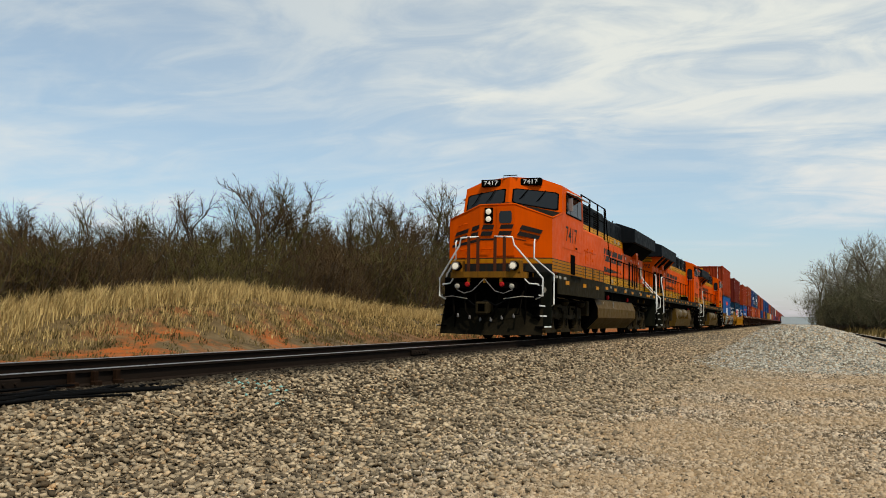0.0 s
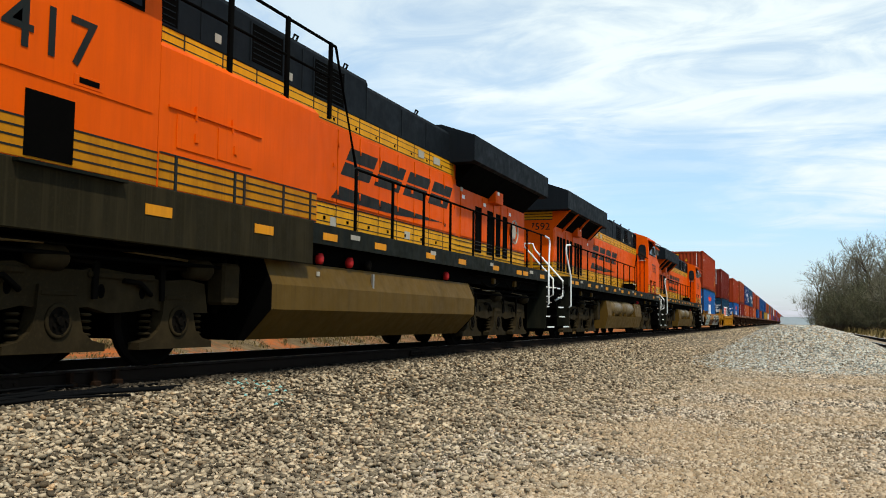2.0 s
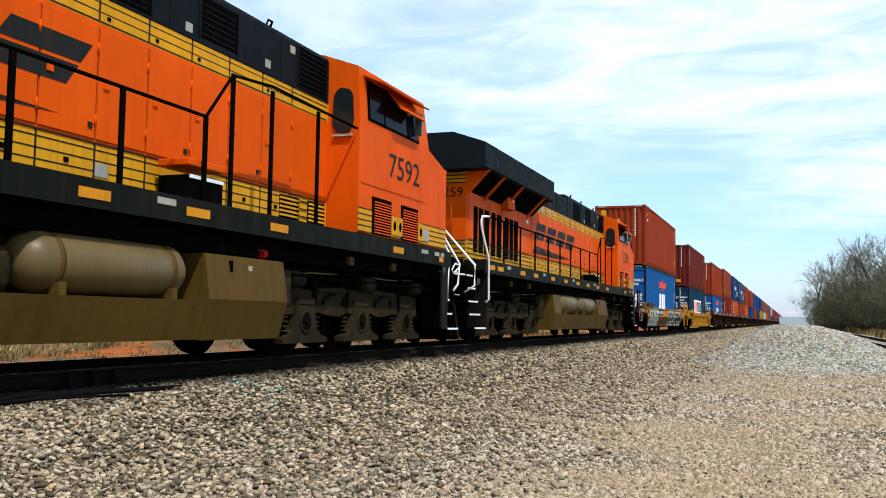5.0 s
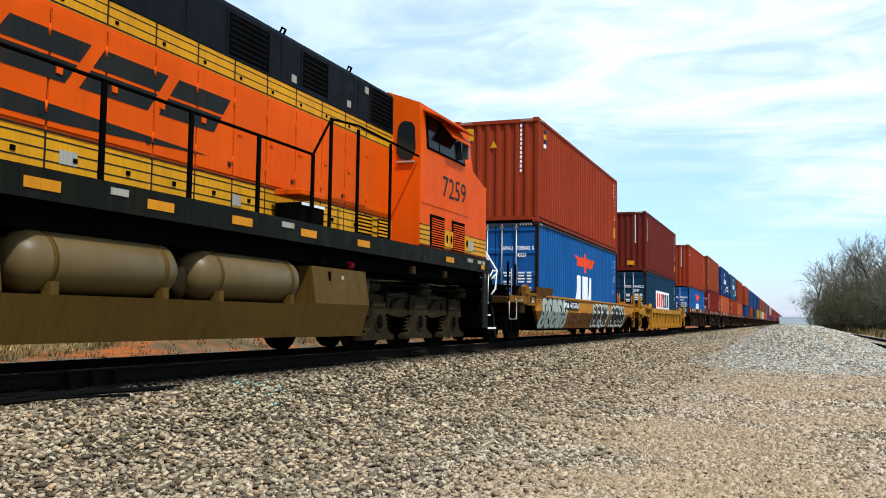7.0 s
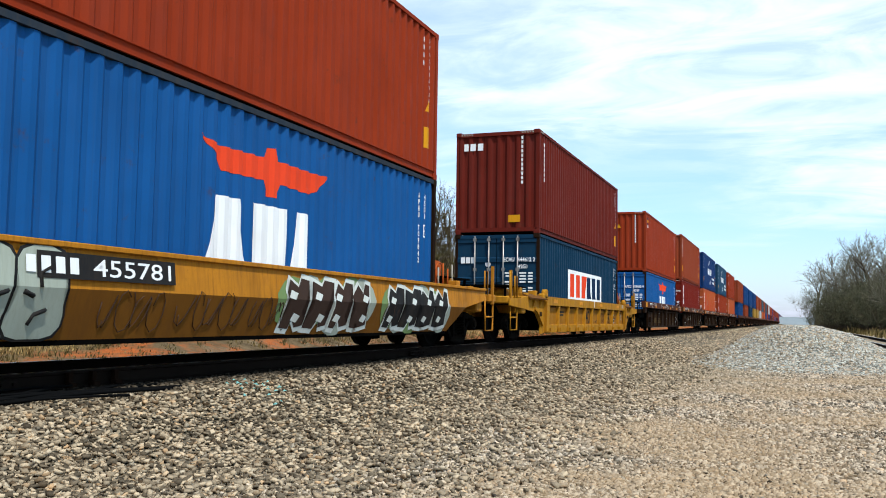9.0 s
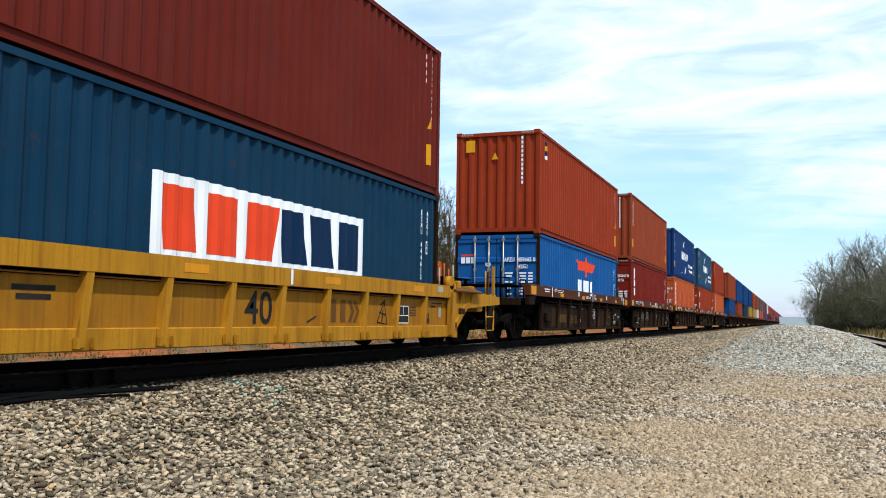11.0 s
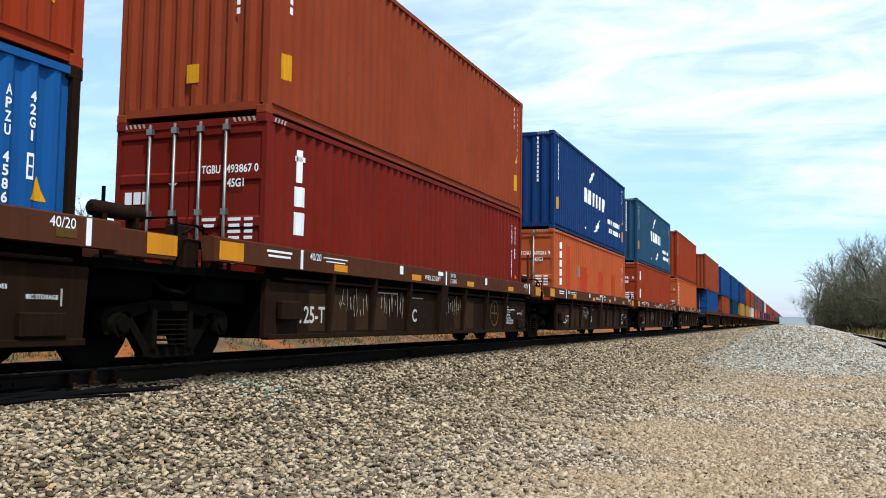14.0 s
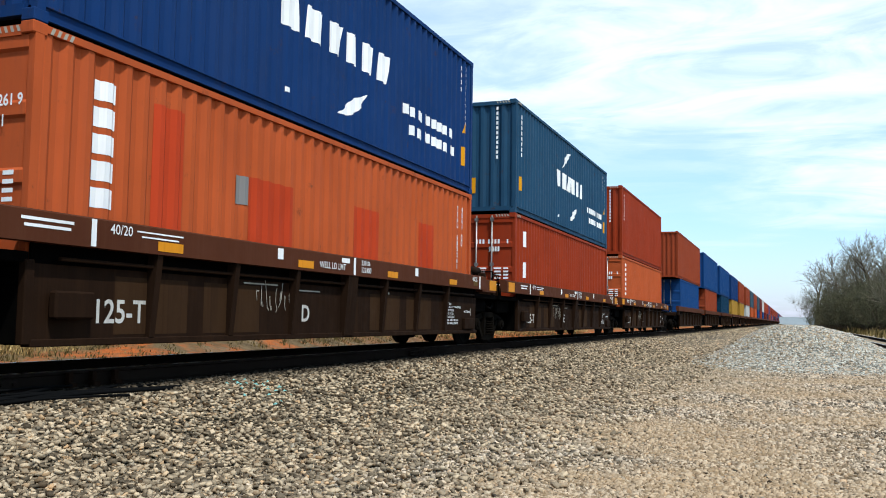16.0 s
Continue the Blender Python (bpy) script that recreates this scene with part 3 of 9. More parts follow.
def box_meshes(L, H):
    """Shared meshes of a container: frame, walls, end wall, doors, rods, roof."""
    if (L, H) in BOXMESH:
        return BOXMESH[(L, H)]
    W = 1.219
    d = {}
    bm = bm_new()
    for sx in (-1, 1):
        box(bm, sx * W, sx * (W - 0.06), 0.14, L - 0.14, H - 0.085, H - 0.012)
        prism(bm, [(sx * (W - 0.004), 0.172), (sx * (W - 0.004), 0.158), (sx * (W - 0.030), 0.150), (sx * (W - 0.034), 0.058), (sx * (W - 0.004), 0.050), (sx * (W - 0.004), 0.034), (sx * (W - 0.09), 0.034), (sx * (W - 0.09), 0.172)], 0.14, L - 0.14, "y")
    for y0, y1 in ((0.012, 0.10), (L - 0.10, L - 0.012)):
        box(bm, -W + 0.14, W - 0.14, y0, y1, H - 0.13, H - 0.03)
        box(bm, -W + 0.14, W - 0.14, y0, y1, 0.06, 0.17)
    d["frame"] = mesh_of("frame", bm, "box_red")
    d["post"] = mesh_of("corner_post", box(bm_new(), -0.0375, 0.0375, -0.0525, 0.0525, 0.11, H - 0.11), "box_red")
    bm = bm_new()
    for sx in (-1, 1):
        for y in (0.0, L - 0.178) + ((1.22, L - 1.40) if L > 13 else ()):
            for z in (0.0, H - 0.118):
                box(bm, sx * (W + 0.002), sx * (W - 0.16), y, y + 0.178, z, z + 0.118, 0.01)
    d["castings"] = mesh_of("corner_casting", bm, "black")
    bm = box(bm_new(), -0.081, 0.081, -0.089, 0.089, -0.059, 0.059, 0.01)
    for sy in (-1, 1):
        box(bm, -0.03, 0.03, sy * 0.089, sy * 0.0905, -0.03, 0.03)
    d["casting"] = mesh_of("corner_casting", bm, "black")
    for nm, sx in (("a", 1), ("b", -1)):
        bm = wavy_wall(bm_new(), 0.12, L - 0.12, 0.15, H - 0.09, lambda u, dp, z: (sx * (W - 0.014 - dp), u, z))
        d["wall_" + nm] = mesh_of("side_panel", bm, "box_red")
    bm = wavy_wall(bm_new(), -W + 0.07, W - 0.07, 0.15, H - 0.11, lambda u, dp, z: (u, 0.035 + dp * 1.2, z))
    d["end"] = mesh_of("end_panel", bm, "box_red")
    bm = bm_new()
    box(bm, -W + 0.05, W - 0.05, 0.1, L - 0.1, H - 0.06, H - 0.035)
    d["roof"] = mesh_of("roof", bm, "box_red")
    bm = box(bm_new(), -W + 0.04, W - 0.04, 0.1, L - 0.1, 0.03, 0.12)
    d["floor"] = mesh_of("underframe", bm, "black")
    # a door leaf pressed into four sunk panels
    w0, w1 = 0.012, W - 0.075
    yb = L - 0.03
    pts = [(yb - 0.06, 0.16)]
    step = (H - 0.29 - 0.11) / 4
    for k in range(5):
        z = 0.16 + k * step
        pts += [(yb + 0.004, z), (yb + 0.004, z + 0.11)]
        if k < 4:
            pts += [(yb - 0.024, z + 0.14), (yb - 0.024, z + step - 0.03)]
    pts.append((yb - 0.06, pts[-1][1]))
    bm = prism(bm_new(), pts, w0, w1, "x")
    d["door"] = mesh_of("door", bm, "box_red")
    bm = cyl(bm_new(), (0, yb + 0.045, H / 2), "z", 0.022, H - 0.12, 8)
    for z in (0.14, 0.8, 1.6, H - 0.16):
        box(bm, -0.045, 0.045, yb + 0.01, yb + 0.07, z - 0.04, z + 0.04)
    d["rod"] = mesh_of("lock_rod", bm, "steel")
    bm = bm_new()
    for k in range(5):
        x = W - 0.16 - k * 0.075
        bm.faces.new([bm.verts.new(p) for p in ((x, 0.008, H - 0.095), (x - 0.035, 0.008, H - 0.095), (x - 0.06, 0.008, H - 0.035), (x - 0.025, 0.008, H - 0.035))])
        x = -W + 0.5 - k * 0.075
        bm.faces.new([bm.verts.new(p) for p in ((x, 0.008, H - 0.095), (x - 0.035, 0.008, H - 0.095), (x - 0.06, 0.008, H - 0.035), (x - 0.025, 0.008, H - 0.035))])
    for k in range(4):
        y = 0.2 + k * 0.08
        bm.faces.new([bm.verts.new(p) for p in ((W + 0.003, y, H - 0.085), (W + 0.003, y + 0.04, H - 0.085), (W + 0.003, y + 0.07, H - 0.02), (W + 0.003, y + 0.03, H - 0.02))])
    d["stripes"] = mesh_of("height_mark", bm, "dull_white")
    BOXMESH[(L, H)] = d
    return d


FINE = ("serial_mark", "small_print", "slogan_bars", "owner_mark")


def wall_decal(polys, material, parent, name, H, label="", turned=False, L=12.192, lift=0.0):
    """Painted shapes (lists of along, up) that follow the corrugated side wall facing +x."""
    if name in ("name_block", "slogan_bar", "arc") and len(polys) > 1:
        for poly in polys:
            wall_decal([poly], material, parent, name, H, label, turned, L, lift)
        return None
    bm = bm_new()
    for poly in polys:
        b2 = bm_new()
        b2.faces.new([b2.verts.new((0, p[0], p[1])) for p in poly])
        bmesh.ops.triangulate(b2, faces=b2.faces[:])
        lo, hi = min(p[0] for p in poly), max(p[0] for p in poly)
        for u in ([L - q for q in breaks(L - hi, L - lo)] if turned else breaks(lo, hi))[1:-1]:
            bmesh.ops.bisect_plane(b2, geom=b2.verts[:] + b2.edges[:] + b2.faces[:], plane_co=(0, u, 0), plane_no=(0, 1, 0), dist=1e-5)
        for v in b2.verts:
            u = L - v.co.y if turned else v.co.y
            v.co.x = 1.219 - 0.014 - corrugation(u) + 0.004 + lift
        me = bpy.data.meshes.new("shape")
        b2.to_mesh(me)
        b2.free()
        bm.from_mesh(me)
        bpy.data.meshes.remove(me)
    ob = part(name, bm, material, parent, label)
    if name in FINE:
        ob["kind"] = "stuff"
    return ob


def container(y, z, H, colour, label, doors_first=False, L=12.192, detail=2, group="stacked containers", posts="", rails=""):
    """A container whose leading end is at y. doors_first: its doors lead."""
    d = box_meshes(L, H)
    root = thing("shipping_container", pose(0, y, z), label, "container", group)
    MOVING.append((root, y, z))
    paintname = "box_" + colour
    turn = Matrix.Translation((0, L, 0)) @ pose(0, 0, 0, 0, 0, 180) if doors_first else Matrix()

    def add(key, name, mt, tr=Matrix()):
        o = painted(name, d[key], mt, root)
        o.matrix_basis = turn @ tr
        return o
    add("frame", "frame", rails or paintname)
    for sx in (-1, 1):
        for yc in (0.0825, L - 0.0825):
            add("post", "corner_post", posts or paintname, pose(sx * 1.1815, yc, 0))
    add("wall_a", "side_panel", paintname)
    add("wall_b", "side_panel", paintname)
    add("end", "end_panel", paintname)
    add("roof", "roof", paintname)
    if detail < 2:
        add("castings", "corner_casting", paintname)["kind"] = "stuff"
    if detail > 0:
        if detail > 1:
            for sx in (-1, 1):
                for yc in (0.089, L - 0.089):
                    for zc in (0.059, H - 0.059):
                        o = painted("corner_casting", d["casting"], posts or paintname, root)
                        o.matrix_basis = pose(sx * 1.140, yc, zc)
        add("floor", "underframe", "black")
        for k, tr in ((0, Matrix()), (1, Matrix.Diagonal((-1, 1, 1, 1)))):
            dr = add("door", "door", paintname, tr)
            for xr in (0.11, 0.52):
                o = painted("lock_rod", d["rod"], "steel", dr)
                o.matrix_basis = Matrix.Translation((xr + 0.1, 0, 0))
        if H > 2.7 and detail > 1:
            painted("height_mark", d["stripes"], "dull_white", root)["kind"] = "stuff"
    else:
        add("door", "door", paintname)
        add("door", "door", paintname, Matrix.Diagonal((-1, 1, 1, 1)))
    return root


def end_bars(root, H, x, z, n, w, h, pitch, across=False, mat="decal_white", name="serial_mark", y=-0.002):
    """Unreadable serial marks on the leading end, as little bars."""
    bm = bm_new()
    for i in range(n):
        cx, cz = (x + i * pitch, z) if across else (x, z - i * pitch)
        plate(bm, (cx, y, cz), (1, 0, 0), (0, 0, 1), w, h)
    return tagged(part(name, bm, mat, root), kind="stuff")


# ---------------------------------------------------------------- running gear
RM = {}


def wheelset_mesh(r, key):
    if key not in RM:
        bm = bm_new()
        for sx in (-1, 1):
            lathe(bm, (0, 0, 0), "x", [(sx * 0.675, r * 0.35), (sx * 0.675, r + 0.028), (sx * 0.703, r + 0.026), (sx * 0.715, r), (sx * 0.81, r - 0.004), (sx * 0.812, r * 0.86), (sx * 0.775, r * 0.82), (sx * 0.765, r * 0.5), (sx * 0.80, r * 0.42), (sx * 0.81, r * 0.2)], 28)
            # worn tread marks and a hub bolt circle
            for k in range(3):
                a = k * 2.094
                cyl(bm, (sx * 0.80, math.cos(a) * r * 0.3, math.sin(a) * r * 0.3), "x", 0.03, 0.03, 6)
        cyl(bm, (0, 0, 0), "x", 0.085, 1.9, 12)
        RM[key] = mesh_of("wheelset", bm, ["tread", "wheel"])
        for p in RM[key].polygons:
            c = p.center
            rad = math.hypot(c.y, c.z)
            p.material_index = 0 if (rad > r * 0.96 and abs(c.x) > 0.7 and abs(p.normal.x) < 0.4) else 1
    return RM[key]


def wheelset(parent, y, r, sense=1):
    ob = part("wheelset", wheelset_mesh(r, ("w", r)), None, parent)
    ob.matrix_basis = pose(0, y, r)
    WHEELS.append((ob, y, r, sense))
    return ob


def freight_truck_mesh():
    if "ft" not in RM:
        # cast side frame: an arched top, a belly with springs
        top = [(-1.12, 0.52), (-1.05, 0.62), (-0.78, 0.67), (-0.42, 0.73), (0.42, 0.73), (0.78, 0.67), (1.05, 0.62), (1.12, 0.52), (1.06, 0.36), (0.80, 0.36),
               (0.76, 0.52), (0.40, 0.60), (-0.40, 0.60), (-0.76, 0.52), (-0.80, 0.36), (-1.06, 0.36)]
        for sx in (-1, 1):
            bm = bm_new()
            prism(bm, top, sx * 0.93, sx * 1.06, "x")
            prism(bm, [(-0.44, 0.12), (-0.40, 0.23), (0.40, 0.23), (0.44, 0.12), (0.30, 0.10), (-0.30, 0.10)], sx * 0.93, sx * 1.07, "x")
            for q in (-1, 1):
                prism(bm, [(q * 0.82, 0.60), (q * 0.70, 0.60), (q * 0.34, 0.20), (q * 0.42, 0.13)], sx * 0.94, sx * 1.06, "x")
            for y in (-0.89, 0.89):
                cyl(bm, (sx * 1.02, y, 0.46), "x", 0.13, 0.22, 12)
                cyl(bm, (sx * 1.14, y, 0.46), "x", 0.075, 0.04, 10)
            box(bm, sx * 0.95, sx * 1.10, -0.36, -0.28, 0.2, 0.70)
            box(bm, sx * 0.95, sx * 1.10, 0.28, 0.36, 0.2, 0.70)
            box(bm, sx * 1.05, sx * 1.09, -0.40, 0.40, 0.62, 0.70)
            RM["side", sx] = mesh_of("side_frame", bm, "bogie")
            bm = bm_new()
            for y in (-0.17, 0.0, 0.17):
                for k in range(6):
                    lathe(bm, (sx * 1.075, y, 0.24 + k * 0.055), "z", [(-0.012, 0.05), (0, 0.072), (0.012, 0.05)], 8)
            RM["spring", sx] = mesh_of("spring_pack", bm, "bogie")
        RM["ft"] = mesh_of("truck", box(bm_new(), -0.93, 0.93, -0.2, 0.2, 0.52, 0.72, 0.03), "bogie")


def freight_truck(parent, y, r=0.46):
    freight_truck_mesh()
    t = part("truck", RM["ft"], None, parent, "grimy cast steel bogie")
    t.matrix_basis = pose(0, y, 0)
    for sx in (-1, 1):
        part("side_frame", RM["side", sx], None, t)
        tagged(part("spring_pack", RM["spring", sx], None, t), kind="stuff")
    for dy in (-0.89, 0.89):
        wheelset(parent, y + dy, r)
    return t


# ---------------------------------------------------------------- well cars
def brown_unit(y, first, last, n, detail=2, letter="", L=12.192):
    """One unit of an articulated well car; y is where its container leads."""
    ex = L - 12.192
    root = thing("well_car_unit", pose(0, y, 0), "brown articulated well car unit with a ribbed dark side", "well car", "articulated well car units")
    MOVING.append((root, y, 0))
    y0, y1 = -1.95, L + 0.35
    bm = bm_new()
    for sx in (-1, 1):
        bm = prism(bm_new(), [(1.30 * sx, 1.20), (1.45 * sx, 1.20), (1.45 * sx, 1.47), (1.40 * sx, 1.49), (1.26 * sx, 1.49), (1.26 * sx, 1.44)], -1.38 if not first else -1.72, y1, "y")
        part("top_chord", bm, "car_brown", root, "brown painted top sill with white marks")
        bm = box(bm_new(), sx * 1.36, sx * 1.20, y1 + 0.02, L + (1.35 if not last else 1.9), 1.16, 1.44, 0.012)
        part("end_sill", bm, "car_brown", root)
        part("reflector", plate(bm_new(), (sx * 1.365, y1 + 0.75, 1.32), (0, 1, 0), (0, 0, 1), 0.5, 0.22), "decal_orange", root, "yellow reflective patch")
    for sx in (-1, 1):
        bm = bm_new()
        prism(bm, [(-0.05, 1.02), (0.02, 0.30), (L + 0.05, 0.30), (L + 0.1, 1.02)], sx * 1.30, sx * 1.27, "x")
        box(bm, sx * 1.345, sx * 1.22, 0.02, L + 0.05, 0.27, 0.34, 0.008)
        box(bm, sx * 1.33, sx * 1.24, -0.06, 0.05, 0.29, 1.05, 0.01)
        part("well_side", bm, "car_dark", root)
        if detail:
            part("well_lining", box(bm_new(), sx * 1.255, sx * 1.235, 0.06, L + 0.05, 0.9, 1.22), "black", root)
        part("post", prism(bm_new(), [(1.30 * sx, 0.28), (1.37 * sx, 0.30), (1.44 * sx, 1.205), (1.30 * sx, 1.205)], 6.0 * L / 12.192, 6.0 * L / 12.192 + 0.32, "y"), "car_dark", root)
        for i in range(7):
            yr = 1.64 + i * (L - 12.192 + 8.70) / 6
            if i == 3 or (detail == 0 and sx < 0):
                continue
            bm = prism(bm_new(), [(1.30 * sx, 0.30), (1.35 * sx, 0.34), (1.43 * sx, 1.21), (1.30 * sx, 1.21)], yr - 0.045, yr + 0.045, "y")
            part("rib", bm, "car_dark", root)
        if detail:
            part("brake_pipe", tube(bm_new(), [(sx * 1.36, 0.3, 1.07), (sx * 1.36, L - 0.2, 1.07)], 0.022, 6), "car_dark", root)
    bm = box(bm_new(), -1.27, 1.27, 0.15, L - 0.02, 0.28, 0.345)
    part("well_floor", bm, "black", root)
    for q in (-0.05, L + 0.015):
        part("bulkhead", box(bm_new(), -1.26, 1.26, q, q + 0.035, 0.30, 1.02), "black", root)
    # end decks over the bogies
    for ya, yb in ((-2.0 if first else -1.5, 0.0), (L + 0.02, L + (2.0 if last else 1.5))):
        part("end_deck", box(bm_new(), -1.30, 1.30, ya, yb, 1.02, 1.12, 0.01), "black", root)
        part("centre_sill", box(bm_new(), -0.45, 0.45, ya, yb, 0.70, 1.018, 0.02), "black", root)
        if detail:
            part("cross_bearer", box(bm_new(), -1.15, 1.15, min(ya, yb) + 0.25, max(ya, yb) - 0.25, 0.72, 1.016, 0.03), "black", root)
        bm = box(bm_new(), -0.95, 0.95, ya + 0.1, yb - 0.1, 1.44, 1.47)
        for x in (-0.85, 0.85):
            for yy in (ya + 0.2, yb - 0.2):
                box(bm, x - 0.02, x + 0.02, yy - 0.02, yy + 0.02, 1.12, 1.44)
        if detail:
            part("walkway_grating", bm, "black", root)
        else:
            bm.free()
    if first and detail:
        part("end_beam", box(bm_new(), -1.30, 1.30, -2.12, -2.0, 0.92, 1.12, 0.02), "car_dark", root)
        for sx in (-1, 1):
            part("sill_bracket", box(bm_new(), sx * 1.43, sx * 1.31, -1.70, -1.14, 0.95, 1.198, 0.015), "car_dark", root)
        for x in (-1.0, 1.0):
            part("end_rail", tube(bm_new(), [(x, -2.06, 1.16), (x, -2.06, 1.62), (x * 0.4, -2.06, 1.62), (x * 0.4, -2.06, 1.16)], 0.018, 6), "black", root)
    # posts and brake stand at the leading end
    if detail > 1:
        for x in (0.95,):
            part("end_post", tube(bm_new(), [(x, -2.45 - 0.2 * x, 1.0), (x, -2.45 - 0.2 * x, 1.90)], 0.02, 8), "black", root)
        part("handhold", tube(bm_new(), [(1.2, -1.75, 1.12), (1.2, -1.75, 1.6), (1.2, -1.25, 1.6), (1.2, -1.25, 1.12)], 0.014, 6), "black", root)
        bm = box(bm_new(), 1.32, 1.42, 0.22, 0.72, 0.52, 0.78, 0.02)
        part("storage_box", bm, "car_dark", root)
        # reflectors and lettering on the sill
        for i in range(4):
            yr = 1.77 + i * 2.9
            part("reflector", plate(bm_new(), (1.454, yr, 1.285), (0, 1, 0), (0, 0, 1), 0.42, 0.10), "decal_orange", root, "yellow reflective strip")
        part("reflector", plate(bm_new(), (1.454, -1.35 if first else -1.03, 1.33), (0, 1, 0), (0, 0, 1), 0.5, 0.22), "decal_orange", root, "yellow reflective patch")
        part("reflector", plate(bm_new(), (1.454, L - 0.37, 1.315), (0, 1, 0), (0, 0, 1), 0.26, 0.10), "tank", root, "dirty reflective strip")
        for yr in (0.62, 6.15, L - 0.09):
            part("white_stripe", plate(bm_new(), (1.454, yr, 1.34), (0, 1, 0), (0, 0, 1), 0.07, 0.26), "decal_white", root)
        for yr in (1.0, L - 0.42):
            part("lettering", lettering(bm_new(), "40/20", (1.455, yr, 1.40), (0, 1, 0), (0, 0, 1), 0.10), "decal_white", root)
        part("lettering", lettering(bm_new(), "122400", (1.455, 6.56, 1.30), (0, 1, 0), (0, 0, 1), 0.085), "decal_white", root)
        part("lettering", lettering(bm_new(), "238106", (1.455, 6.53, 1.41), (0, 1, 0), (0, 0, 1), 0.075), "decal_white", root)
        part("lettering", lettering(bm_new(), "WELL LD LMT", (1.455, 5.45, 1.31), (0, 1, 0), (0, 0, 1), 0.09), "decal_white", root)
        bm = bm_new()
        for (u, z, w, h) in ((0.05, 1.40, 0.62, 0.028), (0.05, 1.34, 0.55, 0.028), (1.6, 1.41, 0.75, 0.016), (1.6, 1.36, 0.6, 0.016), (5.85, 1.41, 0.26, 0.07), (4.0, 1.38, 0.14, 0.14), (8.6, 1.38, 0.14, 0.14)):
            plate(bm, (1.454, u, z), (0, 1, 0), (0, 0, 1), w, h)
        tagged(part("small_print", bm, "decal_white", root), kind="stuff")
        bm = bm_new()
        for (u, z, w, h) in ((3.8, 0.98, 0.8, 0.03), (5.0, 0.93, 0.7, 0.03), (7.6, 0.98, 0.34, 0.05), (11.95, 0.72, 0.025, 0.26), (0.55 if letter != "B" else 0.9, 0.72, 0.5 if letter == "B" else 0.3, 0.035), (0.55 if letter != "B" else 0.9, 0.64, 0.45 if letter == "B" else 0.26, 0.035)):
            plate(bm, (1.304, u, z), (0, 1, 0), (0, 0, 1), w, h * 0.62)
        tagged(part("small_print", bm, "dull_white", root), kind="stuff")
        if letter:
            bm = bm_new()
            for q, (line, w) in enumerate((("38 WHLS", 0.27), ("1-1/2 INCH HF COMP SHOES", 0.82), ("SPRG 7 OC D5", 0.42), ("SPRG 7 IC D6", 0.40), ("SPRG 5 IIC D6A", 0.46), ("CONT SPRG 2 OC B353", 0.68), ("CONT SPRG 2 IC B354", 0.66))):
                lettering(bm, line, (1.3045, 10.50 + w / 2, 0.865 - 0.064 * q), (0, 1, 0), (0, 0, 1), 0.042, w, bold=0.012)
            lettering(bm, "IBC STORAGE", (1.3045, 11.72, 0.72), (0, 1, 0), (0, 0, 1), 0.042, 0.38, bold=0.012)
            tagged(part("lettering", bm, "decal_white", root), kind="stuff")
            part("storage_box", box(bm_new(), 1.30, 1.37, 11.42, 11.98, 0.36, 0.58, 0.012), "car_dark", root)
            part("lettering", lettering(bm_new(), letter, (1.305, 4.95 if letter != "B" else 4.86, 0.62), (0, 1, 0), (0, 0, 1), 0.23, bold=0.02), "worn_white", root)
            if letter == "B":
                bm = bm_new()
                for a, b in (((6.35, 0.93), (6.62, 0.95)), ((6.35, 0.62), (6.62, 0.64)), ((6.35, 0.62), (6.37, 0.95)), ((6.60, 0.62), (6.62, 0.95))):
                    plate(bm, (1.304, 7.05 + (a[0] + b[0]) / 2 - 6.5, (a[1] + b[1]) / 2), (0, 1, 0), (0, 0, 1), b[0] - a[0], b[1] - a[1])
                part("plate_mark", bm, "decal_white", root)
                part("lettering", lettering(bm_new(), "PLATE", (1.305, 7.035, 0.86), (0, 1, 0), (0, 0, 1), 0.045, 0.19), "dull_white", root)
                part("lettering", lettering(bm_new(), "H", (1.305, 7.035, 0.73), (0, 1, 0), (0, 0, 1), 0.12), "dull_white", root)
                part("lettering", lettering(bm_new(), "L 264-1", (1.305, 7.72, 0.55), (0, 1, 0), (0, 0, 1), 0.075, 0.36), "dull_white", root)
                bm = bm_new()
                for k in range(4):
                    plate(bm, (1.304, 1.93 + k * 0.29, 0.62), (0, 1, 0), (0, 0, 1), 0.20, 0.24)
                part("owner_mark", bm, "tank", root)
                part("lettering", lettering(bm_new(), "238106", (1.305, 3.85, 0.60), (0, 1, 0), (0, 0, 1), 0.25, 1.16), "tank", root)
            else:
                part("lettering", lettering(bm_new(), "125-T", (1.305, 1.22, 0.60), (0, 1, 0), (0, 0, 1), 0.24, 0.72, bold=0.016), "worn_white", root)
                scrawl(root, 1.306, [(2.05, 0.58), (3.5, 0.60), (6.45, 0.62)] if letter == "C" else [(3.7, 0.60)], 0.40, "dull_white", 7 + ord(letter), 0.007)
        if letter in ("B", "C"):
            ring = tube(bm_new(), [(1.31, 9.65 + 0.28 * math.cos(q * math.pi / 12), 0.70 + 0.28 * math.sin(q * math.pi / 12)) for q in range(25)], 0.022, 4)
            for q in range(2):
                tube(ring, [(1.31, 9.65 - 0.2 * (q == 0), 0.70 - 0.2 * (q == 1)), (1.31, 9.65 + 0.2 * (q == 0), 0.70 + 0.2 * (q == 1))], 0.022, 4)
            o = part("round_mark", ring, "tank", root, "faded yellow round mark")
            o.matrix_basis = Matrix.Translation((1.31, 0, 0)) @ Matrix.Diagonal((0.2, 1, 1, 1)) @ Matrix.Translation((-1.31, 0, 0))
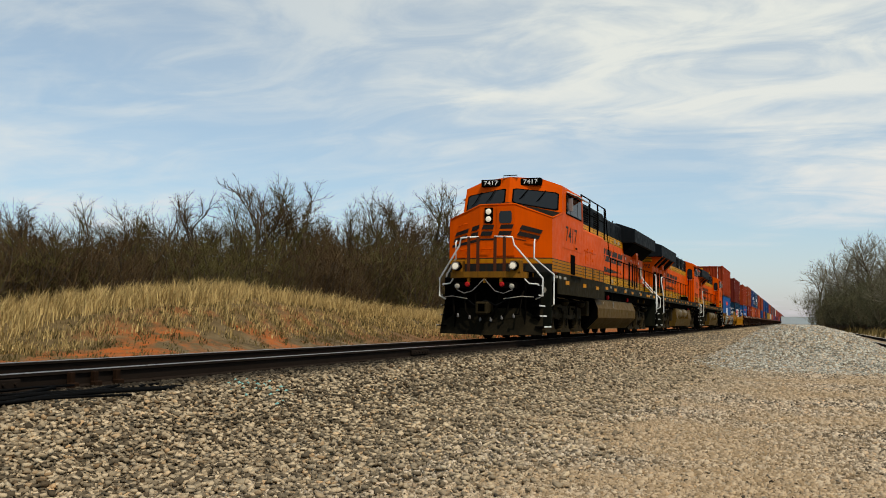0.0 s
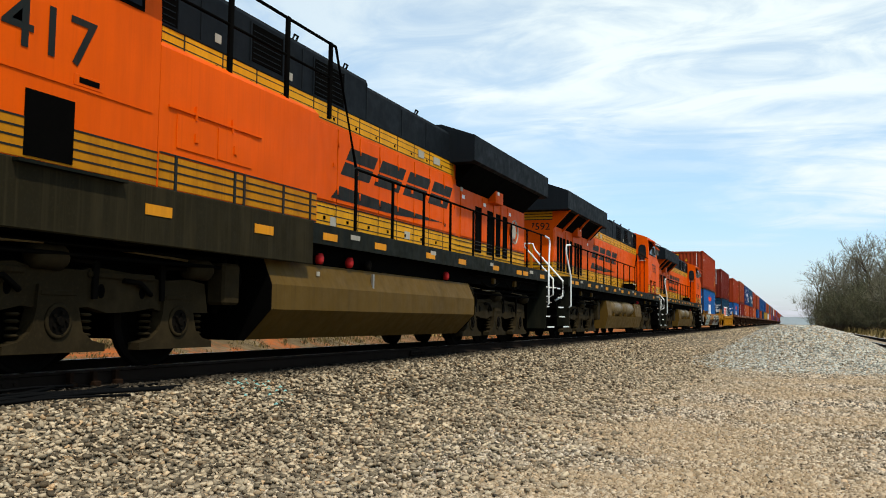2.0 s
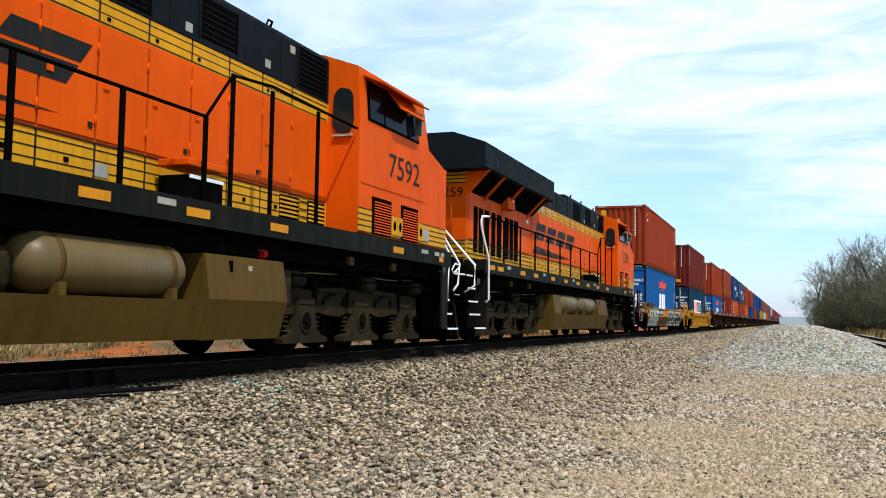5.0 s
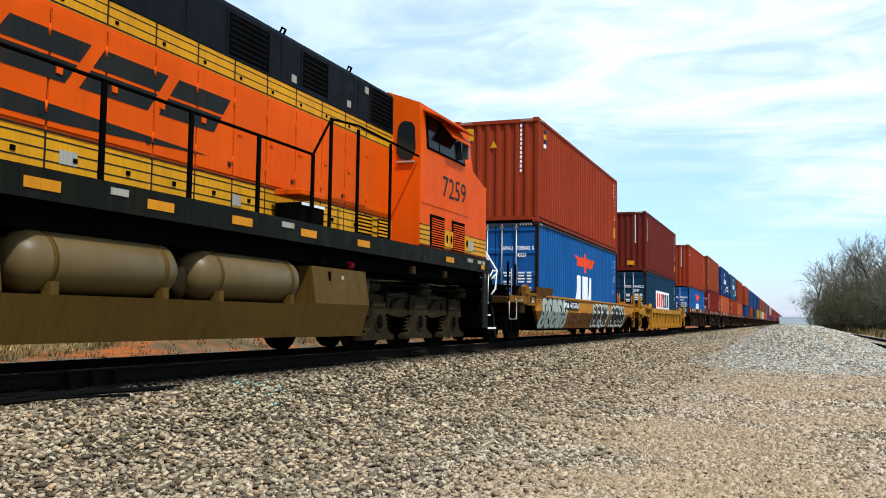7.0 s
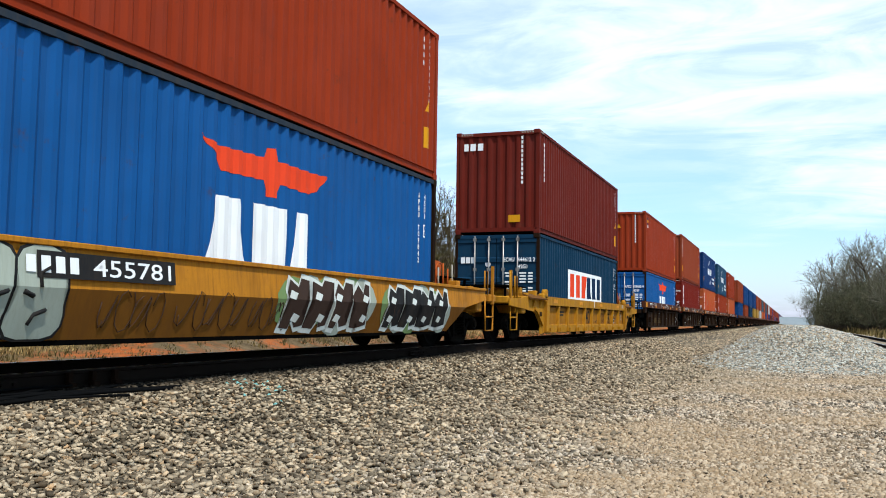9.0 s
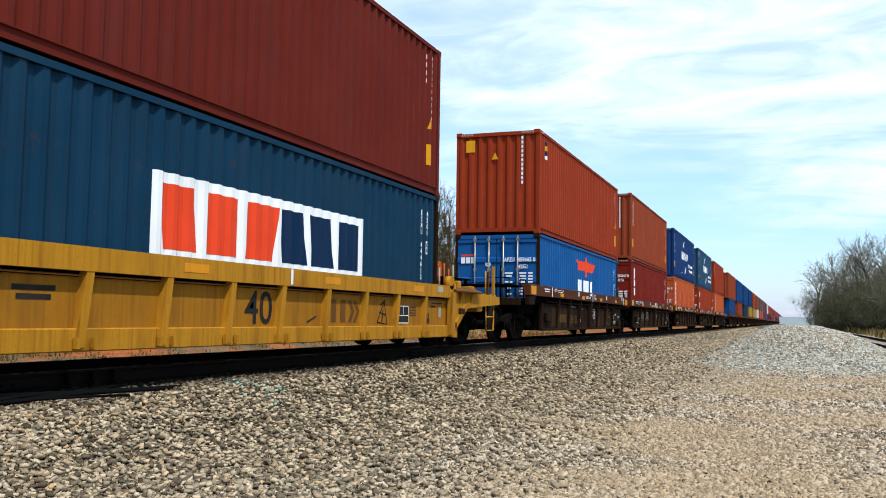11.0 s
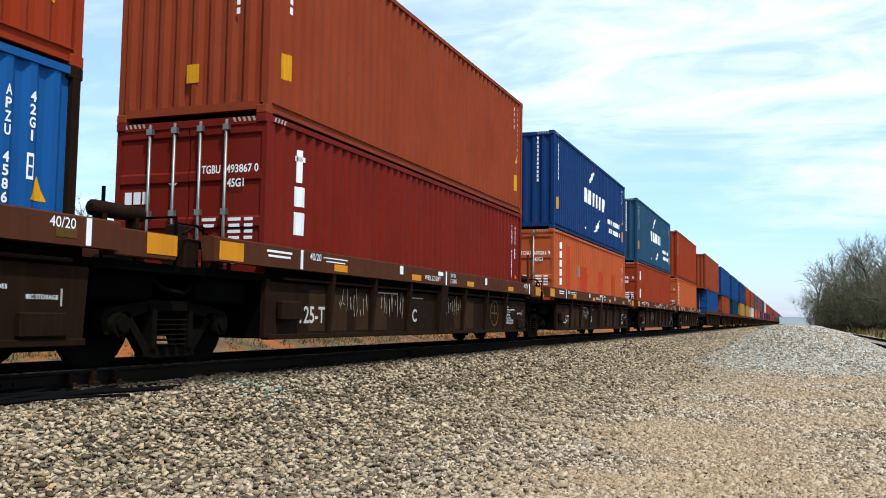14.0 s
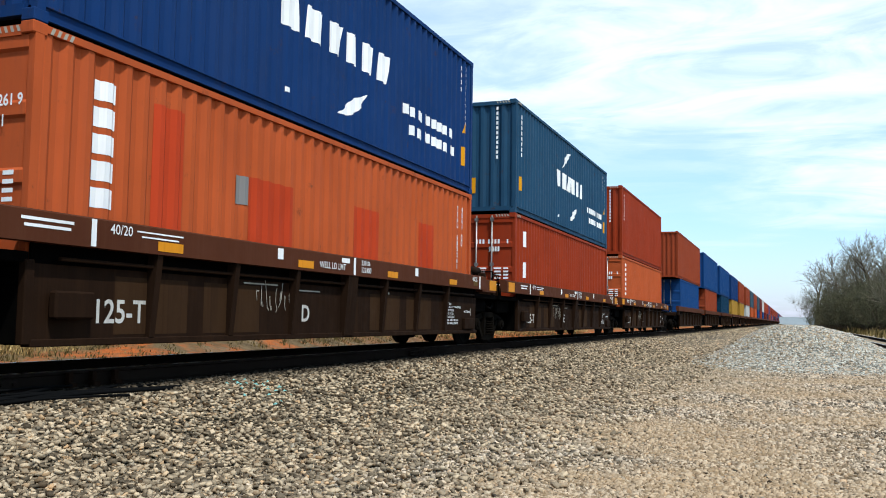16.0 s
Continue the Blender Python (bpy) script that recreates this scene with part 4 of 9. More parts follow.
        # panels faded by repainting between the ribs
        for k in range(7):
            ya, yb = 1.80 + k * 1.48 - 1.35 * (k == 0), 3.08 + (k - 1) * 1.48 if k else 1.58
            if k in (1, 2, 5) or (k == 6 and letter in "BD"):
                part("faded_panel", plate(bm_new(), (1.3022, (ya + yb) / 2 - (1.48 if k else 0), 0.66), (0, 1, 0), (0, 0, 1), 1.18, 0.58), "car_faded", root, "lighter brown faded panel")
    if detail and not last:
        rv = lathe(bm_new(), (0.95, L + 0.86, 1.66), "y", [(-0.40, 0.04), (-0.37, 0.085), (0.37, 0.085), (0.40, 0.04)], 14)
        for q in (-0.25, 0.25):
            box(rv, 0.88, 1.02, L + 0.86 + q - 0.03, L + 0.86 + q + 0.03, 1.46, 1.66)
        part("air_reservoir", rv, "car_dark", root, "brown air tank on the end walkway")
        bm = tube(bm_new(), [(1.22, L + 1.5, 1.12), (1.22, L + 1.5, 1.66), (0.7, L + 1.5, 1.66)], 0.018, 6)
        part("handhold", bm, "black", root)
        if letter == "C":
            part("brake_post", box(bm_new(), 0.97, 1.03, L + 1.35, L + 1.41, 1.1, 2.32, 0.006), "car_brown", root)
        jb = bm_new()
        for x, q, w, z in ((0.95, 1.95, 0.34, 1.46), (0.70, 2.2, 0.22, 1.66), (1.05, 2.4, 0.18, 1.36)):
            box(jb, x - w / 2, x + w / 2, L + q - w * 0.4, L + q + w * 0.4, 1.05, z, 0.02)
        tube(jb, [(1.1, L + 1.8, 1.5), (1.12, L + 2.0, 1.62), (1.1, L + 2.3, 1.52), (0.9, L + 2.45, 1.4)], 0.018, 6)
        part("valve_gear", jb, "car_dark", root)
        for q in (0.35, 0.75, 1.1):
            part("connector_casting", box(bm_new(), -0.3 + 0.2 * q, 0.3 + 0.2 * q, L + 1.45 + 0.15 * q, L + 1.7 + 0.15 * q, 0.75 + 0.1 * q, 1.0 + 0.25 * q, 0.04), "bogie", root)
        part("train_hose", tube(bm_new(), [(1.05, L + 1.2, 1.05), (1.08, L + 1.5, 0.86), (1.05, L + 1.9, 0.82), (1.05, L + 2.2, 1.0)], 0.024, 8), "rubber", root)
    # bogies: shared ones ride with the unit behind them
    if first:
        freight_truck(root, -1.55)
    if not last:
        freight_truck(root, L + 1.68, 0.46)
    else:
        freight_truck(root, L + 1.6)
    return root


def scrawl(root, x, places, size, material, seed, r=0.008):
    """Loose spray-can scribbles."""
    rr = random.Random(seed)
    for u, z in places:
        bm = bm_new()
        for k in range(9):
            a = u + k * size * 0.28
            pts = [(x, a + rr.uniform(-0.1, 0.15) * size, z + rr.uniform(-0.1, 1.1) * size) for _ in range(5)]
            tube(bm, [pts[0], *[tuple((p + q) / 2 for p, q in zip(pts[i], pts[i + 1])) for i in range(4)], pts[-1]], r, 4)
        ob = part("spray_scribble", bm, material, root)
        ob.matrix_basis = Matrix.Translation((x, 0, 0)) @ Matrix.Diagonal((0.25, 1, 1, 1)) @ Matrix.Translation((-x, 0, 0))


def yellow_car(y, style, L=12.192):
    """A stand-alone yellow well car; y is where its container leads. style: smooth (spray-painted) or ribbed."""
    mt = "car_yellow" if style == "smooth" else "car_yellow2"
    label = "yellow well car with a smooth side covered in spray paint" if style == "smooth" else "yellow well car with upright ribs along its side"
    root = thing("well_car", pose(0, y, 0), label, "well car", "yellow well cars")
    MOVING.append((root, y, 0))
    for sx in (-1, 1):
        bm = bm_new()
        if style == "smooth":
            # a creased plate: the lower half leans inwards
            solid(bm, [(sx * 1.50, -1.2, 0.80), (sx * 1.50, L + 1.0, 0.80), (sx * 1.36, L + 0.25, 0.33), (sx * 1.36, -0.3, 0.33), (sx * 1.46, -1.2, 1.20), (sx * 1.46, L + 2.3, 1.20), (sx * 1.50, L + 2.3, 0.98),
                       (sx * 1.42, -1.2, 0.80), (sx * 1.42, L + 1.0, 0.80), (sx * 1.30, L + 0.25, 0.33), (sx * 1.30, -0.3, 0.33), (sx * 1.38, -1.2, 1.20), (sx * 1.38, L + 2.3, 1.20), (sx * 1.42, L + 2.3, 0.98)],
                  [(0, 1, 2, 3), (0, 4, 5, 6, 1), (7, 10, 9, 8), (7, 8, 13, 12, 11), (3, 2, 9, 10), (4, 11, 12, 5), (0, 3, 10, 7), (0, 7, 11, 4), (1, 8, 9, 2), (1, 6, 13, 8), (6, 5, 12, 13)])
            box(bm, sx * 1.46, sx * 1.38, -2.1, -1.15, 0.94, 1.22, 0.02)
            solid(bm_g := bm_new(), [(sx * 1.40, -1.12, 1.20), (sx * 1.50, -1.12, 1.20), (sx * 1.50, 0.45, 1.20), (sx * 1.40, 0.45, 1.20), (sx * 1.50, -1.35, 1.42), (sx * 1.56, -1.35, 1.41), (sx * 1.56, 0.45, 1.42), (sx * 1.50, 0.45, 1.43)],
                  [(0, 3, 2, 1), (4, 5, 6, 7), (0, 1, 5, 4), (1, 2, 6, 5), (2, 3, 7, 6), (3, 0, 4, 7)])
            part("container_guide", bm_g, "car_rust", root, "rusty flared container guide")
            lug = prism(bm_new(), [(-2.10, 1.20), (-2.12, 1.38), (-2.04, 1.44), (-1.86, 1.42), (-1.72, 1.32), (-1.68, 1.20)], sx * 1.49, sx * 1.38, "x")
            part("guide_lug", lug, "platform", root)
            pk = bm_new()
            for a, b, c0, d in ((-1.86, -1.10, 1.17, 1.24), (-1.86, -1.10, 0.92, 0.97), (-1.86, -1.79, 0.97, 1.17), (-1.17, -1.10, 0.97, 1.17)):
                box(pk, sx * 1.52, sx * 1.45, a, b, c0, d, 0.01)
            part("pocket_frame", pk, "platform", root)
            part("pocket_hole", box(bm_new(), sx * 1.465, sx * 1.45, -1.72, -1.52, 0.99, 1.15), "black", root)
            part("tag_plate", box(bm_new(), sx * 1.47, sx * 1.455, -1.46, -1.24, 1.0, 1.15), "dull_white", root, "pale tag plate")
        else:
            prism(bm, [(-0.2, 1.0), (-0.2, 1.2), (L + 0.2, 1.2), (L + 0.2, 0.97), (-0.2, 0.97)], sx * 1.50, sx * 1.36, "x")
            part("side_plate", prism(bm_new(), [(-0.3, 0.968), (-0.3, 0.26), (L + 0.3, 0.26), (L + 0.3, 0.968)], sx * 1.40, sx * 1.362, "x"), "car_plate", root, "recessed plate darkened by grime and painted shade")
            part("bottom_chord", box(bm_new(), sx * 1.455, sx * 1.36, -0.05, L + 0.05, 0.22, 0.44, 0.012), mt, root)
            # raised black strip: the dark gap and the shade under the sill, painted
            part("sill_slot", box(bm_new(), sx * 1.403, sx * 1.37, 0.2, L, 0.915, 0.968), "black", root)
            part("sill_rod", tube(bm_new(), [(sx * 1.43, 0.1, 0.93), (sx * 1.43, L, 0.93)], 0.012, 6), "car_rust", root)
            part("well_side", bm, mt, root)
            for e in (0, 1):
                def Q(v):
                    return v if e else L - v
                bm = prism(bm_new(), [(Q(q), z) for q, z in ((12.25, 0.23), (12.76, 0.20), (12.76, 0.44), (13.22, 0.74), (13.40, 0.78), (14.40, 0.84), (15.55, 0.90), (15.55, 1.06), (14.55, 1.10), (14.1, 1.16), (12.25, 1.16))], sx * 1.452, sx * 1.41, "x")
                part("end_side_plate", bm, mt, root)
                bm = prism(bm_new(), [(Q(q), z) for q, z in ((12.64, 0.40), (13.20, 0.76), (13.40, 0.82), (13.40, 0.90), (13.14, 0.86), (12.60, 0.50))], sx * 1.50, sx * 1.445, "x")
                part("diagonal_brace", bm, mt, root)
                lo, hi = sorted((Q(12.22), Q(12.42)))
                part("end_rib", prism(bm_new(), [(1.44 * sx, 0.24), (1.53 * sx, 0.26), (1.55 * sx, 1.08), (1.44 * sx, 1.08)], lo, hi, "y"), mt, root)
                lo, hi = sorted((Q(12.45), Q(14.0)))
                part("end_shelf", prism(bm_new(), [(1.56 * sx, 1.09), (1.57 * sx, 1.12), (1.30 * sx, 1.24), (1.30 * sx, 1.20)], lo, hi, "y"), "car_rust", root, "rusty sloping tread plate")
                for q in (12.85, 13.5):
                    lo, hi = sorted((Q(q), Q(q + 0.07)))
                    part("gusset", prism(bm_new(), [(1.45 * sx, 0.86), (1.54 * sx, 1.08), (1.45 * sx, 1.08)], lo, hi, "y"), mt, root)
                part("guide_boss", cyl(bm_new(), (sx * 1.44, Q(12.30), 1.26), "x", 0.13, 0.12, 18), mt, root)
                part("guide_lug", box(bm_new(), sx * 1.50, sx * 1.34, min(Q(12.34), Q(12.62)), max(Q(12.34), Q(12.55)), 1.12, 1.27, 0.03), mt, root)
                part("valve_box", box(bm_new(), sx * 1.51, sx * 1.44, min(Q(12.82), Q(13.06)), max(Q(12.82), Q(13.06)), 0.66, 0.78, 0.015), "car_grime", root)
            bm = None
        if bm is not None:
            ob = part("well_side", bm, [mt, "car_lower", "platform"], root, "yellow plate with rust and painted shade below its crease")
            # faces below the crease take the rust-and-shade colour
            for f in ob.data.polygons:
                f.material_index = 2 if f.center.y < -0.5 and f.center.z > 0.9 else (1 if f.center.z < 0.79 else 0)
        if style != "smooth":
            for i in range(10):
                yr = 0.15 + i * 1.18 if i < 5 else 6.02 + (i - 5) * 1.235
                bm = bm_new()
                solid(bm, [(x * sx, yr + d + q, z) for x, d, z in ((1.395, 0.0, 0.24), (1.48, 0.0, 0.26), (1.495, 0.085, 1.0), (1.395, 0.085, 1.0)) for q in (-0.05, 0.05)],
                      [(0, 2, 4, 6), (1, 7, 5, 3), (0, 1, 3, 2), (2, 3, 5, 4), (4, 5, 7, 6), (6, 7, 1, 0)])
                box(bm, sx * 1.47, sx * 1.52, yr - 0.09, yr - 0.05, 0.25, 0.35)
                box(bm, sx * 1.47, sx * 1.52, yr + 0.13, yr + 0.17, 0.25, 0.35)
                part("rib", bm, mt, root)
        else:
            bm = box(bm_new(), sx * 1.505, sx * 1.44, -0.1, L + 2.3, 1.17, 1.225, 0.008)
            part("sill_flange", bm, mt, root)
    part("well_floor", box(bm_new(), -1.36, 1.36, 0.02, L + 0.2, 0.28, 0.345), "black", root)
    for s, base in ((1, 0.0), (-1, L)):
        def Y(v):
            return base - s * v
        lo, hi = sorted((Y(0.05), Y(3.35)))
        bm = bm_new()
        box(bm, -0.34, 0.34, lo, hi, 0.62, 1.0, 0.03)
        lo, hi = sorted((Y(0.05), Y(2.0)))
        box(bm, -1.38, 1.38, lo, hi, 1.0, 1.10, 0.01)
        lo, hi = sorted((Y(1.9), Y(2.25)))
        box(bm, -1.42, 1.42, lo, hi, 0.72, 1.16, 0.03)
        me_ = "car_grime" if style == "smooth" and s == 1 else mt
        part("body_bolster", bm, me_, root)
        lo, hi = sorted((Y(2.9), Y(3.35)))
        bm = bm_new()
        box(bm, -1.38, 1.38, lo, hi, 0.95, 1.12, 0.02)
        box(bm, -1.05, 1.05, min(Y(2.2), Y(3.0)), max(Y(2.2), Y(3.0)), 1.10, 1.14)
        part("end_platform", bm, me_, root)
        part("end_walkway", box(bm_new(), -1.1, 1.1, min(Y(0.75), Y(2.4)), max(Y(0.75), Y(2.4)), 1.40, 1.43), "black", root)
        for x in (-1.0, 1.0):
            for q in (0.85, 2.3):
                part("walkway_leg", box(bm_new(), x - 0.025, x + 0.025, Y(q) - 0.025, Y(q) + 0.025, 1.08, 1.40), "black", root)
        part("bulkhead", box(bm_new(), -1.36, 1.36, min(Y(0.015), Y(0.05)), max(Y(0.015), Y(0.05)), 0.30, 1.06), "black", root)
        part("shear_plate", box(bm_new(), -1.30, 1.30, min(Y(0.06), Y(3.0)), max(Y(0.06), Y(3.0)), 0.93, 0.99), "black", root)
        # tank, valve and lever work on the platform
        bm = lathe(bm_new(), (0.45, Y(1.0), 1.24), "y", [(-0.45, 0.05), (-0.4, 0.17), (0.4, 0.17), (0.45, 0.05)], 14)
        part("air_tank", bm, me_, root)
        for k in range(4):
            bm = bm_new()
            box(bm, 0.9 + (k % 2) * 0.3, 1.15 + (k % 2) * 0.3 - 0.05, min(Y(0.3 + k * 0.42), Y(0.5 + k * 0.42)), max(Y(0.3 + k * 0.42), Y(0.5 + k * 0.42)), 1.1, 1.25 + 0.08 * (k % 3), 0.015)
            part("lever", bm, me_, root)
        for x in (1.38, -1.38):
            if style == "smooth" and s == 1:
                for q, zt in ((3.02, 1.96), (2.42, 1.93)):
                    part("end_post", box(bm_new(), x * 0.94 - 0.025, x * 0.94 + 0.025, Y(q) - 0.022, Y(q) + 0.022, 1.05, zt, 0.004), "black", root)
                part("hand_grip", tube(bm_new(), [(x * 0.97, Y(2.86), 1.08), (x * 0.97, Y(2.86), 1.80)], 0.014, 6), "dull_white", root)
                part("end_side", box(bm_new(), x * 1.02, x * 1.055, min(Y(3.28), Y(2.07)), max(Y(3.28), Y(2.07)), 0.98, 1.14, 0.01), "platform", root)
                bm = tube(bm_new(), [(x * 1.06, Y(3.43), 1.0), (x * 1.06, Y(3.43), 0.58), (x * 1.06, Y(2.83), 0.58), (x * 1.06, Y(2.83), 1.0)], 0.014, 6)
                part("stirrup_step", bm, "dull_white", root)
                part("grab_iron", tube(bm_new(), [(x * 1.06, Y(2.95), 1.08), (x * 1.10, Y(2.95), 1.02), (x * 1.10, Y(2.45), 1.02), (x * 1.06, Y(2.45), 1.08)], 0.012, 6), "dull_white", root)
                continue
            bm = box(bm_new(), x - 0.03, x + 0.03, Y(3.1) - 0.03, Y(3.1) + 0.03, 0.9, 1.75)
            tube(bm, [(x, Y(3.16), 1.0), (x, Y(3.16), 1.72)], 0.018, 6)
            tube(bm, [(x, Y(2.55), 1.0), (x, Y(2.55), 1.62), (x, Y(2.75), 1.62), (x, Y(2.75), 1.1)], 0.018, 6)
            part("end_post", bm, me_, root)
            bm = tube(bm_new(), [(x, Y(3.12), 1.0), (x, Y(3.12), 0.32), (x, Y(2.58), 0.32), (x, Y(2.58), 1.0)], 0.022, 6)
            tube(bm, [(x, Y(3.12), 0.62), (x, Y(2.58), 0.62)], 0.02, 6)
            part("ladder", bm, me_, root)
        # coupler
        bm = bm_new()
        box(bm, -0.11, 0.11, min(Y(3.3), Y(3.9)), max(Y(3.3), Y(3.9)), 0.72, 0.98, 0.02)
        box(bm, -0.18, 0.16, min(Y(3.75), Y(4.02)), max(Y(3.75), Y(4.02)), 0.68, 1.02, 0.04)
        part("coupler", bm, "truck", root)
        part("air_hose", tube(bm_new(), [(0.35, Y(3.4), 0.8), (0.38, Y(3.7), 0.45), (0.3, Y(3.98), 0.4), (0.2, Y(4.1), 0.5)], 0.03, 8), "rubber", root)
        freight_truck(root, Y(1.72))
    # hand brake in its guard at the trailing end
    wy = L + 0.62
    hb = part("hand_brake", prism(bm_new(), [(wy, 1.10), (wy, 1.66), (wy + 0.12, 1.74), (wy + 0.34, 1.74), (wy + 0.46, 1.66), (wy + 0.46, 1.10)], 0.78, 0.92, "x"), "hand_brake_paint", root, "faded orange hand brake housing")
    part("brake_wheel", tube(bm_new(), [(0.97, wy + 0.23 + 0.2 * math.cos(a * math.pi / 9), 1.50 + 0.2 * math.sin(a * math.pi / 9)) for a in range(19)], 0.016, 6), "hand_brake_paint", hb)
    for k in range(4):
        q = wy - 0.16 + k * 0.26
        part("guard_bar", tube(bm_new(), [(1.10, q, 1.10), (1.10, q, 1.58 + 0.10 * (k % 2))], 0.017, 6), ("dull_white", "hand_brake_paint")[k in (1, 2)], root)
    return root


def coupling_end(root, y, sgn, mat="truck"):
    bm = bm_new()
    box(bm, -0.11, 0.11, min(y, y + sgn * 0.7), max(y, y + sgn * 0.7), 0.74, 0.98, 0.02)
    box(bm, -0.18, 0.16, min(y, y + sgn * 0.26), max(y, y + sgn * 0.26), 0.68, 1.02, 0.04)
    part("coupler", bm, mat, root)


# ---------------------------------------------------------------- locomotives
def bil(c, u, v):
    a, b, d, e = (Vector(p) for p in c)
    return a * (1 - u) * (1 - v) + b * u * (1 - v) + d * u * v + e * (1 - u) * v


def panel(bm, c, u0, u1, v0, v1, off=0.01, cut=0.0):
    """A thin raised plate on the four-cornered face c, between shares u and v of it; cut trims its corners."""
    a, b, d, e = (Vector(p) for p in c)
    nrm = (b - a).cross(e - a).normalized() * off
    if cut:
        uv = [(u0 + cut, v0), (u1 - cut, v0), (u1, v0 + cut), (u1, v1 - cut), (u1 - cut, v1), (u0 + cut, v1), (u0, v1 - cut), (u0, v0 + cut)]
    else:
        uv = [(u0, v0), (u1, v0), (u1, v1), (u0, v1)]
    base = [bil(c, *q) for q in uv]
    top = [bm.verts.new(p + nrm) for p in base]
    low = [bm.verts.new(p - nrm * 0.5) for p in base]
    bm.faces.new(top)
    n = len(uv)
    for i in range(n):
        bm.faces.new((low[i], low[(i + 1) % n], top[(i + 1) % n], top[i]))
    return bm


def solid(bm, pts, faces):
    vs = [bm.verts.new(p) for p in pts]
    for f in faces:
        bm.faces.new([vs[i] for i in f])
    return bm


def loco_truck(root, axles, sense):
    """A three-axle bogie: a deep cast frame arched between flared pedestals, coil springs on their feet, brake gear above."""
    a0, a1, a2 = axles
    for sx in (-1, 1):
        prof = [(a0 - 0.60, 0.60), (a0 - 0.52, 0.94), (a0 - 0.20, 0.98), (a0 + 0.25, 0.94), (a0 + 0.45, 0.98), (a1 - 0.50, 1.04), (a1 - 0.34, 1.0), (a1 + 0.34, 1.0), (a1 + 0.50, 1.04), (a2 - 0.45, 0.98), (a2 - 0.25, 0.94), (a2 + 0.20, 0.98), (a2 + 0.52, 0.94), (a2 + 0.60, 0.60),
                (a2 + 0.22, 0.60), (a2 - 0.22, 0.60), (a2 - 0.42, 0.64), (a2 - 0.70, 0.60), (a1 + 0.70, 0.58), (a1 + 0.42, 0.64), (a1 + 0.20, 0.62), (a1 - 0.20, 0.62), (a1 - 0.42, 0.64), (a1 - 0.70, 0.58), (a0 + 0.70, 0.60), (a0 + 0.42, 0.64), (a0 + 0.22, 0.60), (a0 - 0.22, 0.60)]
        bm = prism(bm_new(), prof, sx * 0.99, sx * 1.12, "x")
        for a, b in ((a0 + 0.40, a1 - 0.40), (a1 + 0.40, a2 - 0.40)):
            box(bm, sx * 1.10, sx * 1.15, a, b, 0.93, 1.0, 0.015)
        tf = part("truck_frame", bm, "truck", root, "grimy three-axle bogie frame")
        for a in axles:
            half = [(0.64, 0.20), (0.64, 0.275), (0.46, 0.31), (0.33, 0.40), (0.27, 0.60), (0.25, 0.84)]
            bm = prism(bm_new(), [(a - p, z) for p, z in half] + [(a + p, z) for p, z in reversed(half)], sx * 1.01, sx * 1.16, "x")
            lathe(bm, (sx * 1.16, a, 0.50), "x", [(0, 0.175), (sx * 0.018, 0.165), (sx * 0.018, 0.135), (sx * 0.004, 0.125)], 18)
            box(bm, sx * 1.15, sx * 1.172, a - 0.23, a + 0.23, 0.74, 0.79, 0.008)
            part("pedestal", bm, "truck", tf)
            cap = cyl(bm_new(), (sx * 1.165, a, 0.50), "x", 0.135, 0.02, 14)
            for k in range(5):
                cyl(cap, (sx * 1.19, a + 0.085 * math.cos(k * 1.2566), 0.50 + 0.085 * math.sin(k * 1.2566)), "x", 0.018, 0.02, 6)
            cyl(cap, (sx * 1.19, a, 0.50), "x", 0.045, 0.03, 8)
            part("journal_cap", cap, "bogie", tf)
        for a, b in ((a0, a1), (a1, a2)):
            m2 = (a + b) / 2
            for q, zz, ry, rz in ((-0.30, 0.80, 0.05, 0.075), (0.32, 0.80, 0.045, 0.065)):
                part("frame_hole", prism(bm_new(), [(m2 + q + ry * math.cos(k * 0.628), zz + rz * math.sin(k * 0.628)) for k in range(10)], sx * 1.118, sx * 1.124, "x"), "black", tf)
            part("brake_beam", tube(bm_new(), [(sx * 1.14, m2, 0.92), (sx * 1.18, m2 + 0.22, 0.90), (sx * 1.16, m2 + 0.42, 0.78)], 0.028, 6), "bogie", tf)
        for a in axles:
            for dy in (-0.45, 0.45):
                bm = bm_new()
                for k in range(5):
                    lathe(bm, (sx * 1.06, a + dy, 0.30 + k * 0.066), "z", [(-0.016, 0.045), (0, 0.072), (0.016, 0.045)], 10)
                part("spring", bm, "truck", root)
        for a, d in ((a0 - 0.35, 1), (a2 + 0.35, -1), (a1 - 0.15, 1)):
            bm = lathe(bm_new(), (sx * 1.14, a, 1.10), "y", [(-0.22, 0.06), (-0.19, 0.115), (0.15, 0.125), (0.19, 0.10), (0.22, 0.05)], 16)
            part("brake_cylinder", bm, "truck", root)
            part("push_rod", tube(bm_new(), [(sx * 1.14, a + 0.2 * d, 1.10), (sx * 1.15, a + 0.62 * d, 1.08)], 0.022, 6), "bogie", root)
            part("brake_lever", prism(bm_new(), [(a + 0.60 * d, 1.14), (a + 0.68 * d, 1.12), (a + 0.66 * d, 0.72), (a + 0.60 * d, 0.72)], sx * 1.13, sx * 1.16, "x"), "bogie", root)
        part("air_pipe", tube(bm_new(), [(sx * 1.18, a0 - 0.2, 1.25), (sx * 1.19, a0 + 0.9, 1.21), (sx * 1.18, a1 + 0.4, 1.24), (sx * 1.18, a2 + 0.1, 1.19)], 0.016, 6), "cylinder", root)
